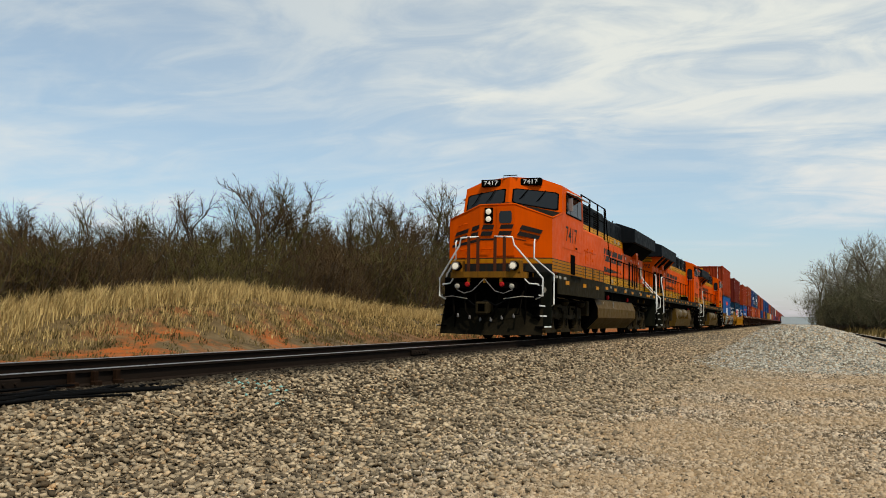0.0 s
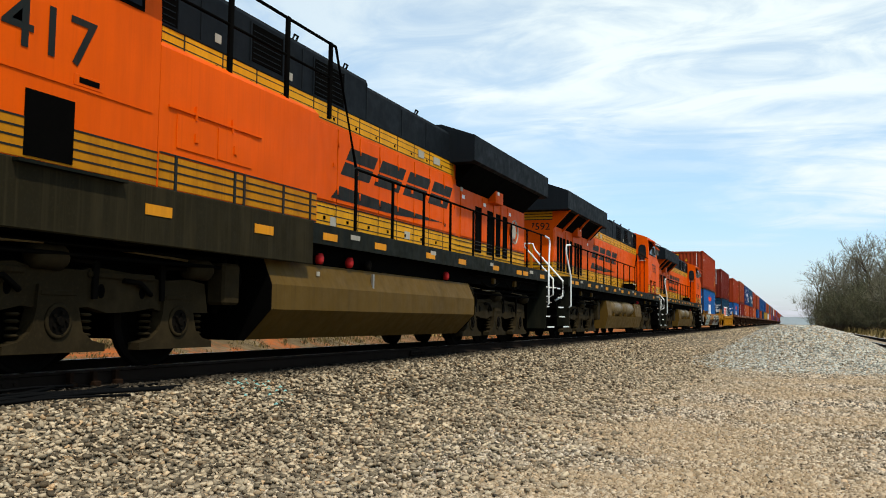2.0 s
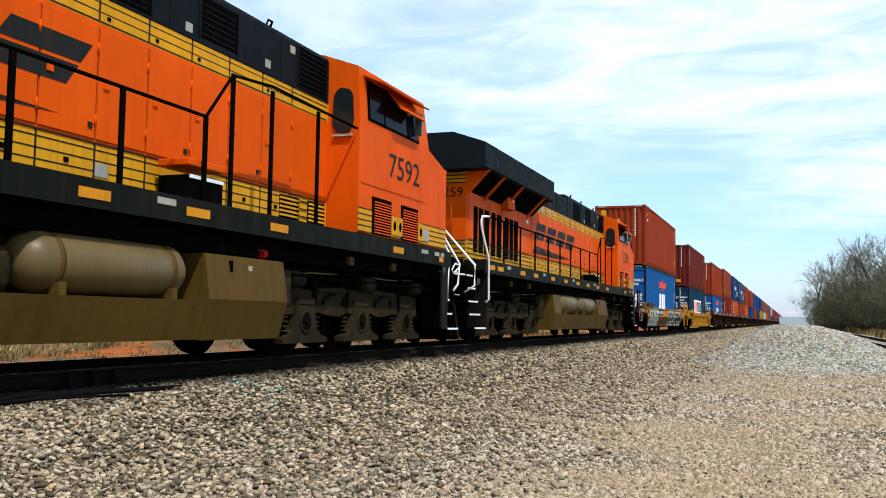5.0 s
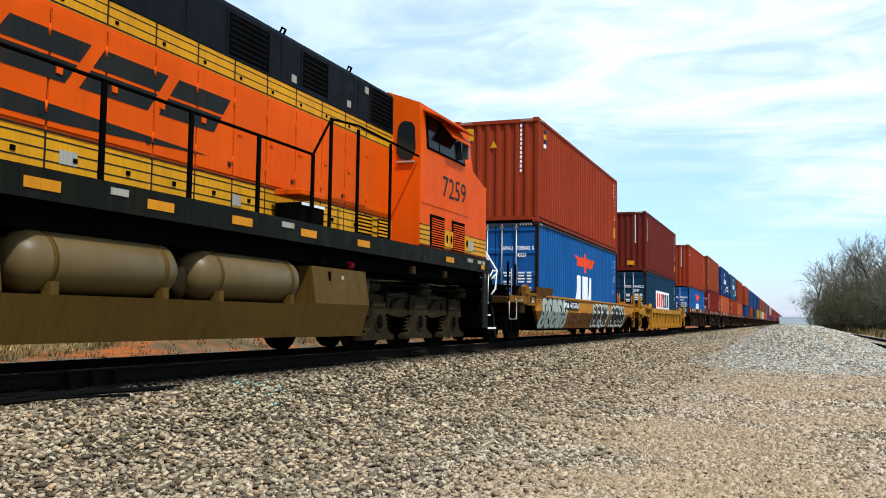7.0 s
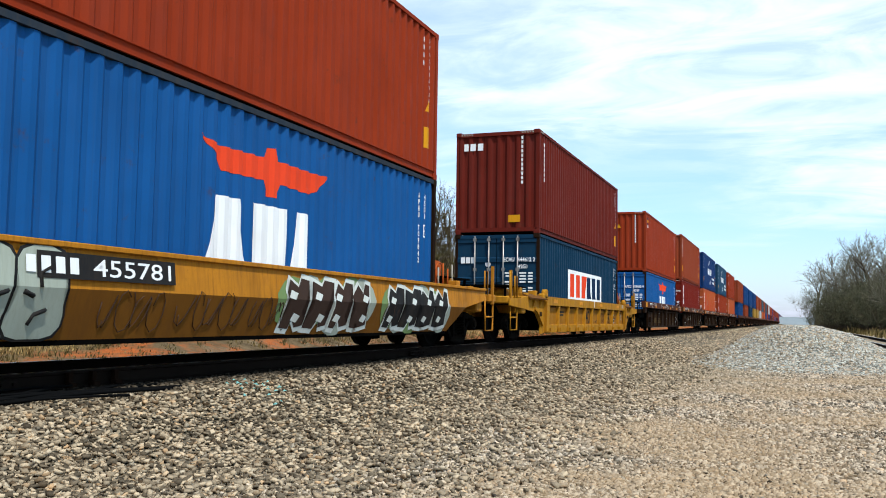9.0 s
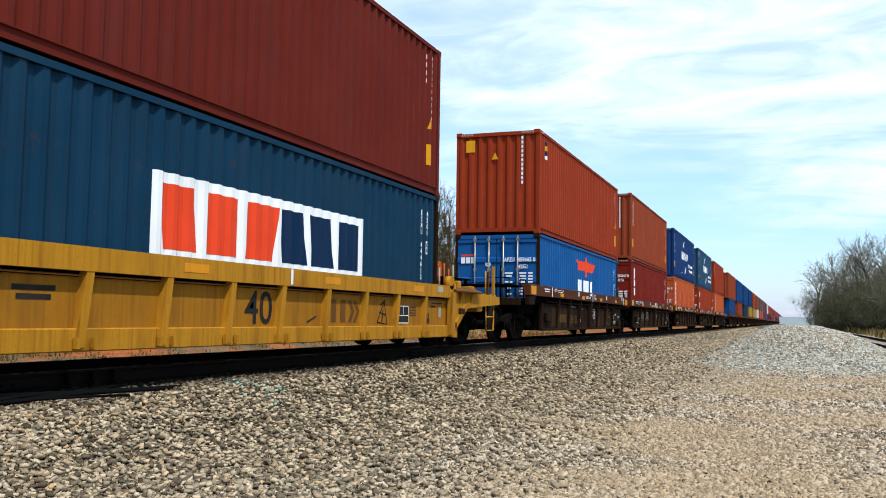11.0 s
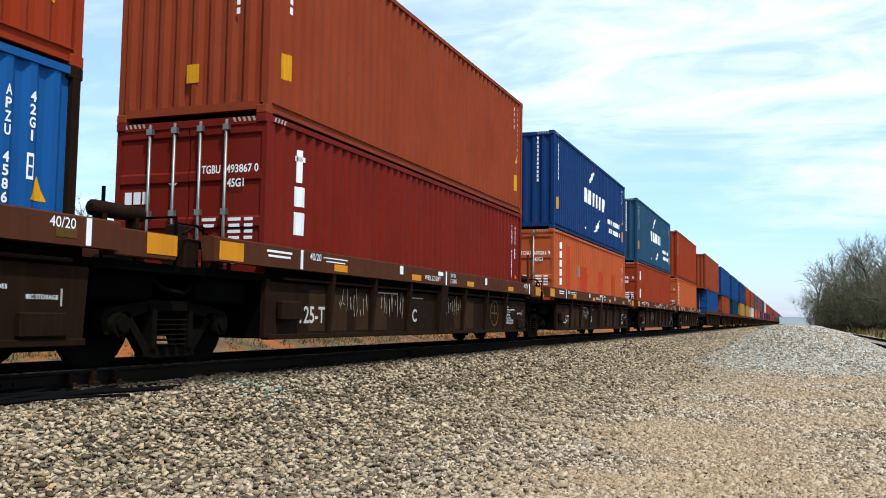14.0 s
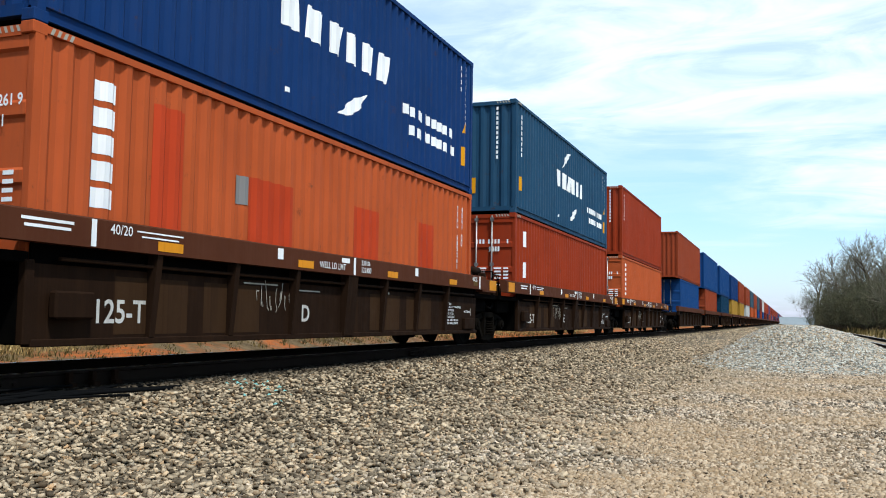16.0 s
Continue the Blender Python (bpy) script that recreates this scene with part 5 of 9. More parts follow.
        part("sagging_cable", tube(bm_new(), [(sx * 1.30, a0 + 0.1, 1.42), (sx * 1.31, a0 + 0.5, 1.30), (sx * 1.31, a0 + 1.0, 1.29), (sx * 1.30, a0 + 1.5, 1.42)], 0.016, 6), "bogie", root)
        part("sagging_cable", tube(bm_new(), [(sx * 1.30, a1 + 0.1, 1.44), (sx * 1.31, a1 + 0.6, 1.27), (sx * 1.31, a1 + 1.0, 1.30), (sx * 1.30, a1 + 1.4, 1.44)], 0.013, 6), "bogie", root)
        for a in (a0 + 0.9, a1 + 0.7):
            part("junction_box", box(bm_new(), sx * 1.26, sx * 1.36, a, a + 0.16, 1.36, 1.50, 0.01), "tank", root)
        part("sand_pipe", tube(bm_new(), [(sx * 1.02, a0 - 0.75, 1.2), (sx * 0.98, a0 - 0.72, 0.6), (sx * 0.85, a0 - 0.58, 0.16)], 0.025, 6), "bogie", root)
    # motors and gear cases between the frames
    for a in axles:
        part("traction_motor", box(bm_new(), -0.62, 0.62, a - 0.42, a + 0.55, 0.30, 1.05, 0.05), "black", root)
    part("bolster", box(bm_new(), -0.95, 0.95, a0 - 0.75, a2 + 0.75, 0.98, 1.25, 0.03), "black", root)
    for a in axles:
        ob = part("wheelset", wheelset_mesh(0.53, ("w", 0.53)), None, root)
        ob.matrix_basis = pose(0, a, 0.53)
        WHEELS.append((ob, a, 0.53, sense))


def step_well(root, y0, y1, sx, front, plated=True):
    """Corner steps with white-edged treads against a dark side plate; the lowest tread stands out furthest."""
    yy = y1 + 0.10 if front else y0 - 0.10
    if plated:
        bm = prism(bm_new(), [(sx * 0.98, 0.34), (sx * 1.50, 0.34), (sx * 1.52, 0.9), (sx * 1.50, 1.86), (sx * 0.98, 1.86)], yy - 0.012, yy + 0.012, "y")
        part("step_plate", bm, "dark", root)
    part("step_back", box(bm_new(), sx * 0.98, sx * 1.0, y0, y1, 0.34, 1.86), "black", root)
    for xo, cut, z in ((1.52, 0.0, 0.38), (1.40, 0.02, 0.665), (1.38, 0.12, 0.935), (1.36, 0.24, 1.21), (1.33, 0.32, 1.48)):
        a, b = (y0, y1 - cut) if front else (y0 + cut, y1)
        t = part("step", box(bm_new(), sx * (xo - 0.25), sx * xo, a, b, z - 0.02, z + 0.012), "black", root)
        part("step_edge", box(bm_new(), sx * (xo - 0.01), sx * (xo + 0.012), a + 0.01, b - 0.01, z - 0.018, z + 0.016), "white", t, "white step nosing")
    if plated:
        part("round_plate", lathe(bm_new(), (sx * 1.28, yy + (-0.016 if front else 0.016), 1.38), "y", [(-0.005, 0.085), (0.005, 0.085)], 18), "dull_white", root)


def word_blocks(root, x, y0, y1, z0, z1, n, slant, flip):
    """Slanted blocks in place of an owner's name."""
    w = (y1 - y0) / n
    s = -slant if flip else slant
    for i in range(n):
        bm = bm_new()
        a, b = y0 + i * w + 0.05, y0 + (i + 1) * w - 0.14
        if flip:
            a, b = a + slant, b + slant
        h = z1 - z0
        for q0, q1 in ((0.0, 0.46), (0.54, 1.0)):
            bm.faces.new([bm.verts.new((x, u + s * q, z0 + h * q)) for u, q in ((a, q0), (b, q0), (b, q1), (a, q1))])
        bmesh.ops.remove_doubles(bm, verts=bm.verts[:], dist=1e-4)
        part("name_block", bm, "decal_dark", root, "dark slanted name block")


def locomotive(m, label, number, side, y_start):
    """side: 'cabinet' (tall cabinet and whole tank) or 'air' (open walkway, air tanks) on its flanks. Its nose is at y = 0."""
    root = thing("locomotive", m, label, "locomotive", "coupled locomotives")
    flip = side == "air"
    seen = -1 if flip else 1        # the flank turned to the yard carries the small fittings
    # --- frame and walkway
    bm = box(bm_new(), -1.30, 1.30, 0.35, 21.5, 1.32, 1.62)
    part("underframe", bm, "black", root)
    part("walkway", box(bm_new(), -1.50, 1.50, 0.95, 21.1, 1.62, 1.80), "dark", root)
    for sx in (-1, 1):
        if side == "cabinet":
            part("side_skirt", box(bm_new(), sx * 1.50, sx * 1.55, 1.5, 8.15, 1.28, 1.88, 0.012), "skirt", root, "dusty dark skirt")
            part("side_sill", box(bm_new(), sx * 1.5, sx * 1.53, 8.15, 21.1, 1.58, 1.86), "dark", root)
        else:
            part("side_sill", box(bm_new(), sx * 1.50, sx * 1.53, 0.9, 21.1, 1.56, 1.84), "dark", root)
    for sx in (-1, 1):
        ys = (2.55, 4.9, 6.9, 8.66, 10.35, 12.5, 14.2, 16.4, 18.25, 18.8, 20.4) if side == "cabinet" else (3.42, 7.2, 8.9, 10.5, 12.0, 13.6, 15.15, 16.94, 18.17, 20.0, 20.64)
        for yy in ys:
            low = side == "cabinet" and yy < 8.2
            ob = part("reflector", box(bm_new(), sx * 1.55 if low else sx * 1.53, sx * 1.558 if low else sx * 1.537, yy - 0.21, yy + 0.21, 1.58 if low else 1.645, 1.69 if low else 1.745), "decal_orange", root, "yellow reflective strip")
    # --- nose
    yc = 1.16 if flip else 0.95
    N = {"a": (0.5, 0.70, 1.86), "b": (1.50, yc, 1.86), "c": (1.50, yc, 3.36), "d": (0.5, 0.70, 3.74), "e": (1.50, 2.06, 1.86), "f": (1.50, 2.06, 3.62), "g": (0.0, 1.70, 3.93)}

    def mir(p, s):
        return (p[0] * s, p[1], p[2])
    pts, faces = [], []

    def poly(*ps):
        faces.append(list(range(len(pts), len(pts) + len(ps))))
        pts.extend(ps)
    poly((-0.5, 0.70, 1.86), (0.5, 0.70, 1.86), (0.5, 0.70, 3.74), (-0.5, 0.70, 3.74))
    for s in (1, -1):
        poly(*[mir(N[k], s) for k in "abcd"])
        poly(*[mir(N[k], s) for k in "befc"])
    poly((-1.5, 2.06, 1.86), (1.5, 2.06, 1.86), (1.50, yc, 1.86), (0.5, 0.70, 1.86), (-0.5, 0.70, 1.86), (-1.50, yc, 1.86))
    bm = solid(bm_new(), pts, faces)
    bmesh.ops.remove_doubles(bm, verts=bm.verts[:], dist=1e-4)
    part("nose", bm, "orange", root)
    bm = bm_new()
    pts, faces = [], []
    poly((-0.5, 0.70, 3.74), (0.5, 0.70, 3.74), (0.0, 1.70, 3.93))
    for s in (1, -1):
        poly(mir(N["d"], s), mir(N["c"], s), mir(N["f"], s), N["g"])
    part("glare_panel", solid(bm, pts, faces), "dark", root, "dull dark panel ahead of the windscreens")
    # orange lip round the top of the nose
    bm = tube(bm_new(), [(-1.50, yc + 0.01, 3.36), (-0.5, 0.71, 3.74), (0.5, 0.71, 3.74), (1.50, yc + 0.01, 3.36), (1.49, 2.1, 3.61)], 0.03, 6)
    part("nose_edge", bm, "orange", root)
    # band of yellow with dark lines round the nose and cab foot
    fr = [((-0.5, 0.70), (0.5, 0.70)), ((0.5, 0.70), (1.50, yc)), ((-1.50, yc), (-0.5, 0.70)), ((1.50, yc), (1.50, 2.06)), ((-1.50, 2.06), (-1.50, yc)), ((1.5, 2.06), (1.5, 4.9)), ((-1.5, 4.9), (-1.5, 2.06))]
    bm, bl = bm_new(), bm_new()
    for k, ((xa, ya), (xb, yb)) in enumerate(fr):
        c = ((xa, ya, 1.86), (xb, yb, 1.86), (xb, yb, 2.26), (xa, ya, 2.26))
        panel(bm, c, 0.002, 0.998, 0.1 if k > 2 else 0.62, 0.94, 0.006)
        if k < 3:
            panel(bl, c, 0.0, 1.0, 0.0, 0.60, 0.008)
            panel(bl, c, 0.0, 1.0, 0.94, 1.0, 0.010)
            continue
        for v in (0.05, 0.30, 0.52, 0.74, 0.96):
            panel(bl, c, 0.0, 1.0, v - 0.022, v + 0.022, 0.010)
    part("foot_band", bm, "yellow_grimy" if side == "cabinet" else "yellow", root, "yellow band")
    tagged(part("pinstripe", bl, "decal_dark", root), kind="stuff")
    # door, lamps and name on the nose
    C = ((-0.5, 0.70, 1.86), (0.5, 0.70, 1.86), (0.5, 0.70, 3.74), (-0.5, 0.70, 3.74))
    R = (N["a"], N["b"], N["c"], N["d"])
    Lf = ((-1.50, yc, 1.86), (-0.5, 0.70, 1.86), (-0.5, 0.70, 3.74), (-1.50, yc, 3.36))
    door = part("nose_door", panel(bm_new(), C, 0.48, 1.0, 0.24, 0.975, 0.022), "orange", root)
    part("door_window", panel(bm_new(), C, 0.56, 0.92, 0.72, 0.90, 0.034, 0.035), "glass", door, "small dark rounded window")
    hl = part("headlight", box(bm_new(), -0.37, -0.13, 0.65, 0.72, 3.22, 3.66, 0.015), "black", root, "twin headlight in a black housing")
    for z in (3.335, 3.545):
        part("lamp_lens", lathe(bm_new(), (-0.25, 0.65, z), "y", [(-0.03, 0.03), (-0.02, 0.075), (0.02, 0.09)], 16), "lamp", hl)
    for c, u0, u1, v0, v1 in ((Lf, 0.14, 0.66, 0.55, 0.71), (Lf, 0.70, 0.99, 0.545, 0.71), (C, 0.01, 0.42, 0.54, 0.70), (C, 0.52, 0.98, 0.54, 0.70), (R, 0.06, 0.76, 0.545, 0.72)):
        q = [bil(c, u0, v0), bil(c, u0 + (u1 - u0) * 0.8, v0), bil(c, u1, v1), bil(c, u0 + (u1 - u0) * 0.2, v1)]
        nrm = (Vector(c[1]) - Vector(c[0])).cross(Vector(c[3]) - Vector(c[0])).normalized() * 0.026
        mid = [(q[0] + q[3]) / 2, (q[1] + q[2]) / 2]
        for a in ((q[0], q[1], mid[1] - Vector((0, 0, 0.03)), mid[0] - Vector((0, 0, 0.03))), (mid[0] + Vector((0, 0, 0.03)), mid[1] + Vector((0, 0, 0.03)), q[2], q[3])):
            bm = bm_new()
            bm.faces.new([bm.verts.new(p + nrm) for p in a])
            part("name_block", bm, "decal_dark", root, "dark slanted name block")
    for c, u0, u1, v0, v1 in ((Lf, 0.1, 1.0, 0.46, 0.505), (C, 0.0, 0.48, 0.475, 0.50), (R, 0.0, 0.30, 0.487, 0.497)):
        part("name_line", panel(bm_new(), c, u0, u1, v0, v1, 0.012), "decal_dark", root)
    bm = bm_new()
    for c, u, v in ((Lf, 0.45, 0.80), (R, 0.45, 0.52), (Lf, 0.5, 0.38), (C, 0.2, 0.34)):
        a, b = bil(c, u - 0.13, v), bil(c, u + 0.13, v)
        d = Vector((0, -0.07, 0))
        part("grab_iron", tube(bm_new(), [a, a + d, b + d, b], 0.013, 6), "orange", root)
    # --- cab
    Wd = {"f": (1.50, 2.06, 3.62), "p": (1.46, 2.26, 4.43), "q": (0.85, 2.15, 4.65), "r": (0.0, 1.90, 4.70)}
    yr = 4.9
    bm = bm_new()
    pts, faces = [], []
    for s in (1, -1):
        poly((1.50 * s, 2.06, 1.86), (1.5 * s, yr, 1.86), (1.5 * s, yr, 3.62), (1.5 * s, 2.06, 3.62))
        poly((1.50 * s, 2.06, 3.62), (1.5 * s, yr, 3.62), (1.46 * s, yr, 4.43), (1.46 * s, 2.26, 4.43))
        poly((1.46 * s, 2.26, 4.43), (1.46 * s, yr, 4.43), (0.85 * s, yr, 4.65), (0.85 * s, 2.15, 4.65))
        poly((0.85 * s, 2.15, 4.65), (0.85 * s, yr, 4.65), (0, yr, 4.70), (0, 1.90, 4.70))
        poly(N["g"], mir(Wd["f"], s), mir(Wd["p"], s), mir(Wd["q"], s), Wd["r"])
        poly((0, yr, 1.86), (1.5 * s, yr, 1.86), (1.5 * s, yr, 3.62), (1.46 * s, yr, 4.43), (0.85 * s, yr, 4.65), (0, yr, 4.70))
    solid(bm, pts, faces)
    bmesh.ops.remove_doubles(bm, verts=bm.verts[:], dist=1e-4)
    part("cab", bm, "orange", root)
    for s in (1, -1):
        c = [mir((x, 1.66 + 0.30 * x + 0.28 * (z - 3.8), z), s) for x, z in ((0.10, 3.91), (1.40, 3.67), (1.38, 4.22), (0.10, 4.36))]
        if s < 0:
            c = (c[1], c[0], c[3], c[2])
        ws = part("windscreen_frame", panel(bm_new(), c, 0.0, 1.0, 0.0, 1.0, 0.012, 0.07), "black", root)
        part("windscreen", panel(bm_new(), c, 0.03, 0.97, 0.06, 0.94, 0.018, 0.07), "glass", ws, "dark reflecting windscreen")
        bm = bm_new()
        for uu in (0.35, 0.72):
            a, b = bil(c, uu, 1.02), bil(c, uu - 0.14, 0.45)
            n = Vector((0, -0.05, 0.01))
            tube(bm, [a + n, b + n], 0.012, 5)
            tube(bm, [b + n + Vector((-0.1, 0, -0.1)), b + n + Vector((0.1, 0, 0.12))], 0.01, 5)
        tagged(part("wiper", bm, "black", ws), kind="stuff")
        # number boards over the screens
        nb = part("number_board", box(bm_new(), s * 0.30, s * 0.90, 1.925, 2.16, 4.44, 4.65, 0.015), "black", root, "black number board")
        part("number", lettering(bm_new(), number, (s * 0.60, 1.92, 4.545), (1, 0, 0), (0, 0, 1), 0.13, 0.43), "decal_white", nb)
        # side windows
        sc = ((1.50 * s, 2.06, 3.62), (1.5 * s, yr, 3.62), (1.465 * s, yr, 4.30), (1.465 * s, 2.24, 4.30))
        if s < 0:
            sc = (sc[1], sc[0], sc[3], sc[2])

        def U(a, b):
            return (a, b) if s > 0 else (1 - b, 1 - a)
        u = U(0.17, 0.90)
        sf = part("side_window_frame", panel(bm_new(), sc, u[0], u[1], 0.03, 0.96, 0.014), "black", root)
        for a, b in ((0.19, 0.34), (0.36, 0.68), (0.70, 0.88)):
            u = U(a, b)
            part("side_window", panel(bm_new(), sc, u[0], u[1], 0.08, 0.92, 0.022), "glass_dark", sf)
        aw = bm_new()
        prism(aw, [(1.46 * s, 4.32), (1.47 * s, 4.34), (1.78 * s, 4.20), (1.77 * s, 4.18)], 2.75, 4.75, "y")
        part("window_awning", aw, "white" if not flip else "orange", root)
        if flip:
            part("sun_flap", prism(bm_new(), [(1.475 * s, 4.26), (1.49 * s, 4.28), (1.74 * s, 3.98), (1.72 * s, 3.965)], 2.85, 3.85, "y"), "orange", root, "orange sun flap propped out")
        mr = box(bm_new(), s * 1.52, s * 1.66, 2.74, 2.78, 3.74, 4.12, 0.01)
        part("cab_mirror", mr, "steel", root)
        # number on the cab side
        cy, nh, nw = (3.15, 0.40, 1.30) if flip else (3.24, 0.46, 1.46)
        bm = lettering(bm_new(), number, (s * 1.508, cy, 3.07), (0, s, 0), (0, 0, 1), nh, nw)
        part("number", bm, "decal_dark", root)
        bm = box(bm_new(), s * 1.5, s * 1.512, 2.2, 4.8, 2.635, 2.66)
        part("drip_rail", bm, "orange", root)
        if not flip:
            sl = part("slot_plate", box(bm_new(), s * 1.5, s * 1.510, 3.70, 4.08, 2.665, 2.775, 0.004), "orange", root)
            part("slot", box(bm_new(), s * 1.5, s * 1.513, 3.76, 4.02, 2.695, 2.75), "black", sl, "narrow black slot")
        if flip:
            for ya in (2.58, 3.72):
                bm, fr2 = bm_new(), bm_new()
                box(fr2, s * 1.5, s * 1.512, ya - 0.03, ya + 0.70, 1.88, 2.47)
                for k in range(12):
                    prism(bm, [(s * 1.505, 1.905 + k * 0.044), (s * 1.524, 1.905 + k * 0.044), (s * 1.514, 1.921 + k * 0.044), (s * 1.505, 1.921 + k * 0.044)], ya, ya + 0.62, "y")
                gb = part("grille_backing", fr2, "black", root)
                part("grille", bm, "orange", gb)
            for ya in (2.34, 3.25, 3.48) if s == seen else ():
                lp = part("latch_plate", box(bm_new(), s * 1.5, s * 1.526, ya, ya + 0.20, 1.93, 2.24, 0.006), "yellow", root, "yellow plate round a recessed latch")
                part("latch", prism(bm_new(), [(ya + 0.10 + (0.045 + 0.012 * math.cos(2 * q * 0.628)) * math.cos(q * 0.628), 2.08 + 0.085 * math.sin(q * 0.628)) for q in range(10)], s * 1.524, s * 1.530, "x"), "black", lp)
        else:
            part("cab_opening", box(bm_new(), s * 1.49, s * 1.514, 3.15, 3.72, 1.92, 2.5), "black", root)
    part("roof_vent", box(bm_new(), -0.3, 0.3, 3.0, 3.9, 4.64, 4.76, 0.04), "orange", root)
    part("horn", lathe(bm_new(), (0.55, 4.4, 4.70), "y", [(-0.22, 0.07), (-0.15, 0.03), (0.15, 0.02)], 10), "black", root)
    part("antenna", lathe(bm_new(), (-0.1, 4.55, 4.70), "z", [(-0.06, 0.08), (0.04, 0.07), (0.07, 0.02)], 10), "dull_white", root)
    bm = tube(bm_new(), [(-0.2, 1.9, 4.63), (-0.2, 1.9, 4.74), (0.2, 1.9, 4.74), (0.2, 1.9, 4.63)], 0.015, 6)
    part("roof_grab", bm, "black", root)
    # --- long hood
    def hood(name, x, y0, y1, z0, z1, mt, label=""):
        part(name, box(bm_new(), -x, x, y0, y1, z0, z1), mt, root, label)
    hood("hood_foot", 0.95, 4.9, 20.7, 1.80, 2.31, "yellow", "yellow lower band of the hood")
    hood("hood_body", 0.95, 4.9, 20.7, 2.31, 3.58, "orange")
    hood("hood_band", 0.95, 4.9, 15.2, 3.58, 3.88, "yellow", "yellow upper band of the hood")
    for ya, yb, zw, zt in ((4.9, 10.95, 4.52, 4.62), (10.952, 15.2, 4.42, 4.52)):
        bm = prism(bm_new(), [(-0.95, 3.88), (0.95, 3.88), (0.945, zw), (0.92, zw + 0.06), (0.84, zt), (0.3, zt + 0.015), (-0.3, zt + 0.015), (-0.84, zt), (-0.92, zw + 0.06), (-0.945, zw)], ya, yb, "y")
        part("hood_roof", bm, "grey", root, "dark grey hood roof")
    hood("hood_end", 0.95, 15.2, 20.7, 3.58, 3.86, "orange")
    for sx in (-1, 1):
        for z in (1.93, 2.03, 2.14, 2.25, 2.32):
            part("pinstripe", box(bm_new(), sx * 0.95, sx * 0.9655, 4.95, 20.68, z - 0.007, z + 0.007), "decal_dark", root)
        for z in (3.60, 3.70, 3.80, 3.87):
            part("pinstripe", box(bm_new(), sx * 0.95, sx * 0.9545, 4.95, 15.15, z - 0.007, z + 0.007), "decal_dark", root)
    # hood doors, hinges and latches
    for sx in (-1, 1):
        for i in range(12):
            ya = 6.0 + i * 0.78
            dr = part("hood_door", box(bm_new(), sx * 0.95, sx * 0.967, ya + 0.015, ya + 0.765, 2.36, 3.53, 0.004), "orange", root)
            if sx != seen:
                part("hood_band_door", box(bm_new(), sx * 0.95, sx * 0.962, ya + 0.015, ya + 0.765, 1.95, 2.29), "yellow", root)
                continue
            bm = bm_new()
            for z in (2.55, 3.3):
                cyl(bm, (sx * 0.972, ya + 0.02, z), "z", 0.014, 0.12, 6)
            box(bm, sx * 0.967, sx * 0.985, ya + 0.62, ya + 0.70, 2.9, 2.97)
            tagged(part("hinge", bm, "orange", dr), kind="stuff")
            part("seam", box(bm_new(), sx * 0.95, sx * 0.9525, ya - 0.006, ya + 0.006, 2.36, 3.53), "decal_dark", dr)
            if i % 2:
                part("latch", box(bm_new(), sx * 0.967, sx * 0.979, ya + 0.06, ya + 0.12, 2.46, 2.52), "decal_dark", dr)
            bd = part("hood_band_door", box(bm_new(), sx * 0.95, sx * 0.962, ya + 0.015, ya + 0.765, 1.95, 2.29), "yellow", root)
            part("latch", box(bm_new(), sx * 0.962, sx * 0.974, ya + 0.36, ya + 0.42, 2.06, 2.11), "black", bd)
            if ya < 14.0:
                ud = part("upper_door", box(bm_new(), sx * 0.95, sx * 0.9535, ya + 0.02, ya + 0.76, 3.61, 3.86), "yellow", root)
                part("latch", box(bm_new(), sx * 0.953, sx * 0.962, ya + 0.62, ya + 0.67, 3.64, 3.68), "black", ud)
                part("seam", box(bm_new(), sx * 0.95, sx * 0.955, ya - 0.01, ya + 0.01, 3.60, 3.87), "decal_dark", ud)
            part("seam", box(bm_new(), sx * 0.95, sx * 0.9645, ya - 0.008, ya + 0.008, 1.93, 2.31), "decal_dark", bd)
        slots = ((16.62, 17.07), (17.49, 17.94), (18.17, 18.53), (18.73, 19.11)) if side == "cabinet" else ((16.68, 17.01), (17.11, 17.40), (17.5, 17.85), (18.14, 18.48), (18.62, 18.93), (19.12, 19.45), (19.56, 19.86), (19.96, 20.24))
        for ya, yb in slots:
            part("air_slot", box(bm_new(), sx * 0.95, sx * 0.962, ya, yb, 2.08, 3.12), "black", root, "tall black air slot")
        for (_a, ya), (yb, _b) in zip(((0, 15.6),) + slots, slots + ((20.62, 0),)):
            if yb - ya > 0.19:
                pn = part("hood_panel", box(bm_new(), sx * 0.95, sx * 0.966, ya + 0.03, yb - 0.03, 2.36, 3.36, 0.004), "orange", root)
                part("hood_panel", box(bm_new(), sx * 0.95, sx * 0.9535, ya + 0.03, yb - 0.03, 1.95, 2.29), "yellow", root)
                if yb - ya > 0.4:
                    part("notice", box(bm_new(), sx * 0.966, sx * 0.970, ya + 0.1, ya + 0.28, 3.18, 3.26), "white", pn)
        if side == "cabinet":
            hw = tube(bm_new(), [(sx * 1.06, 19.42 + 0.29 * math.cos(a * math.pi / 12), 2.78 + 0.29 * math.sin(a * math.pi / 12)) for a in range(25)], 0.02, 6)
            for k in range(5):
                a = k * 1.2566
                tube(hw, [(sx * 1.03, 19.42, 2.78), (sx * 1.06, 19.42 + 0.28 * math.cos(a), 2.78 + 0.28 * math.sin(a))], 0.016, 5)
            lathe(hw, (sx * 1.03, 19.42, 2.78), "x", [(-0.02, 0.17), (0.02, 0.17)], 16)
            part("hand_brake_wheel", hw, "dull_white", root, "spoked pale hand brake wheel")
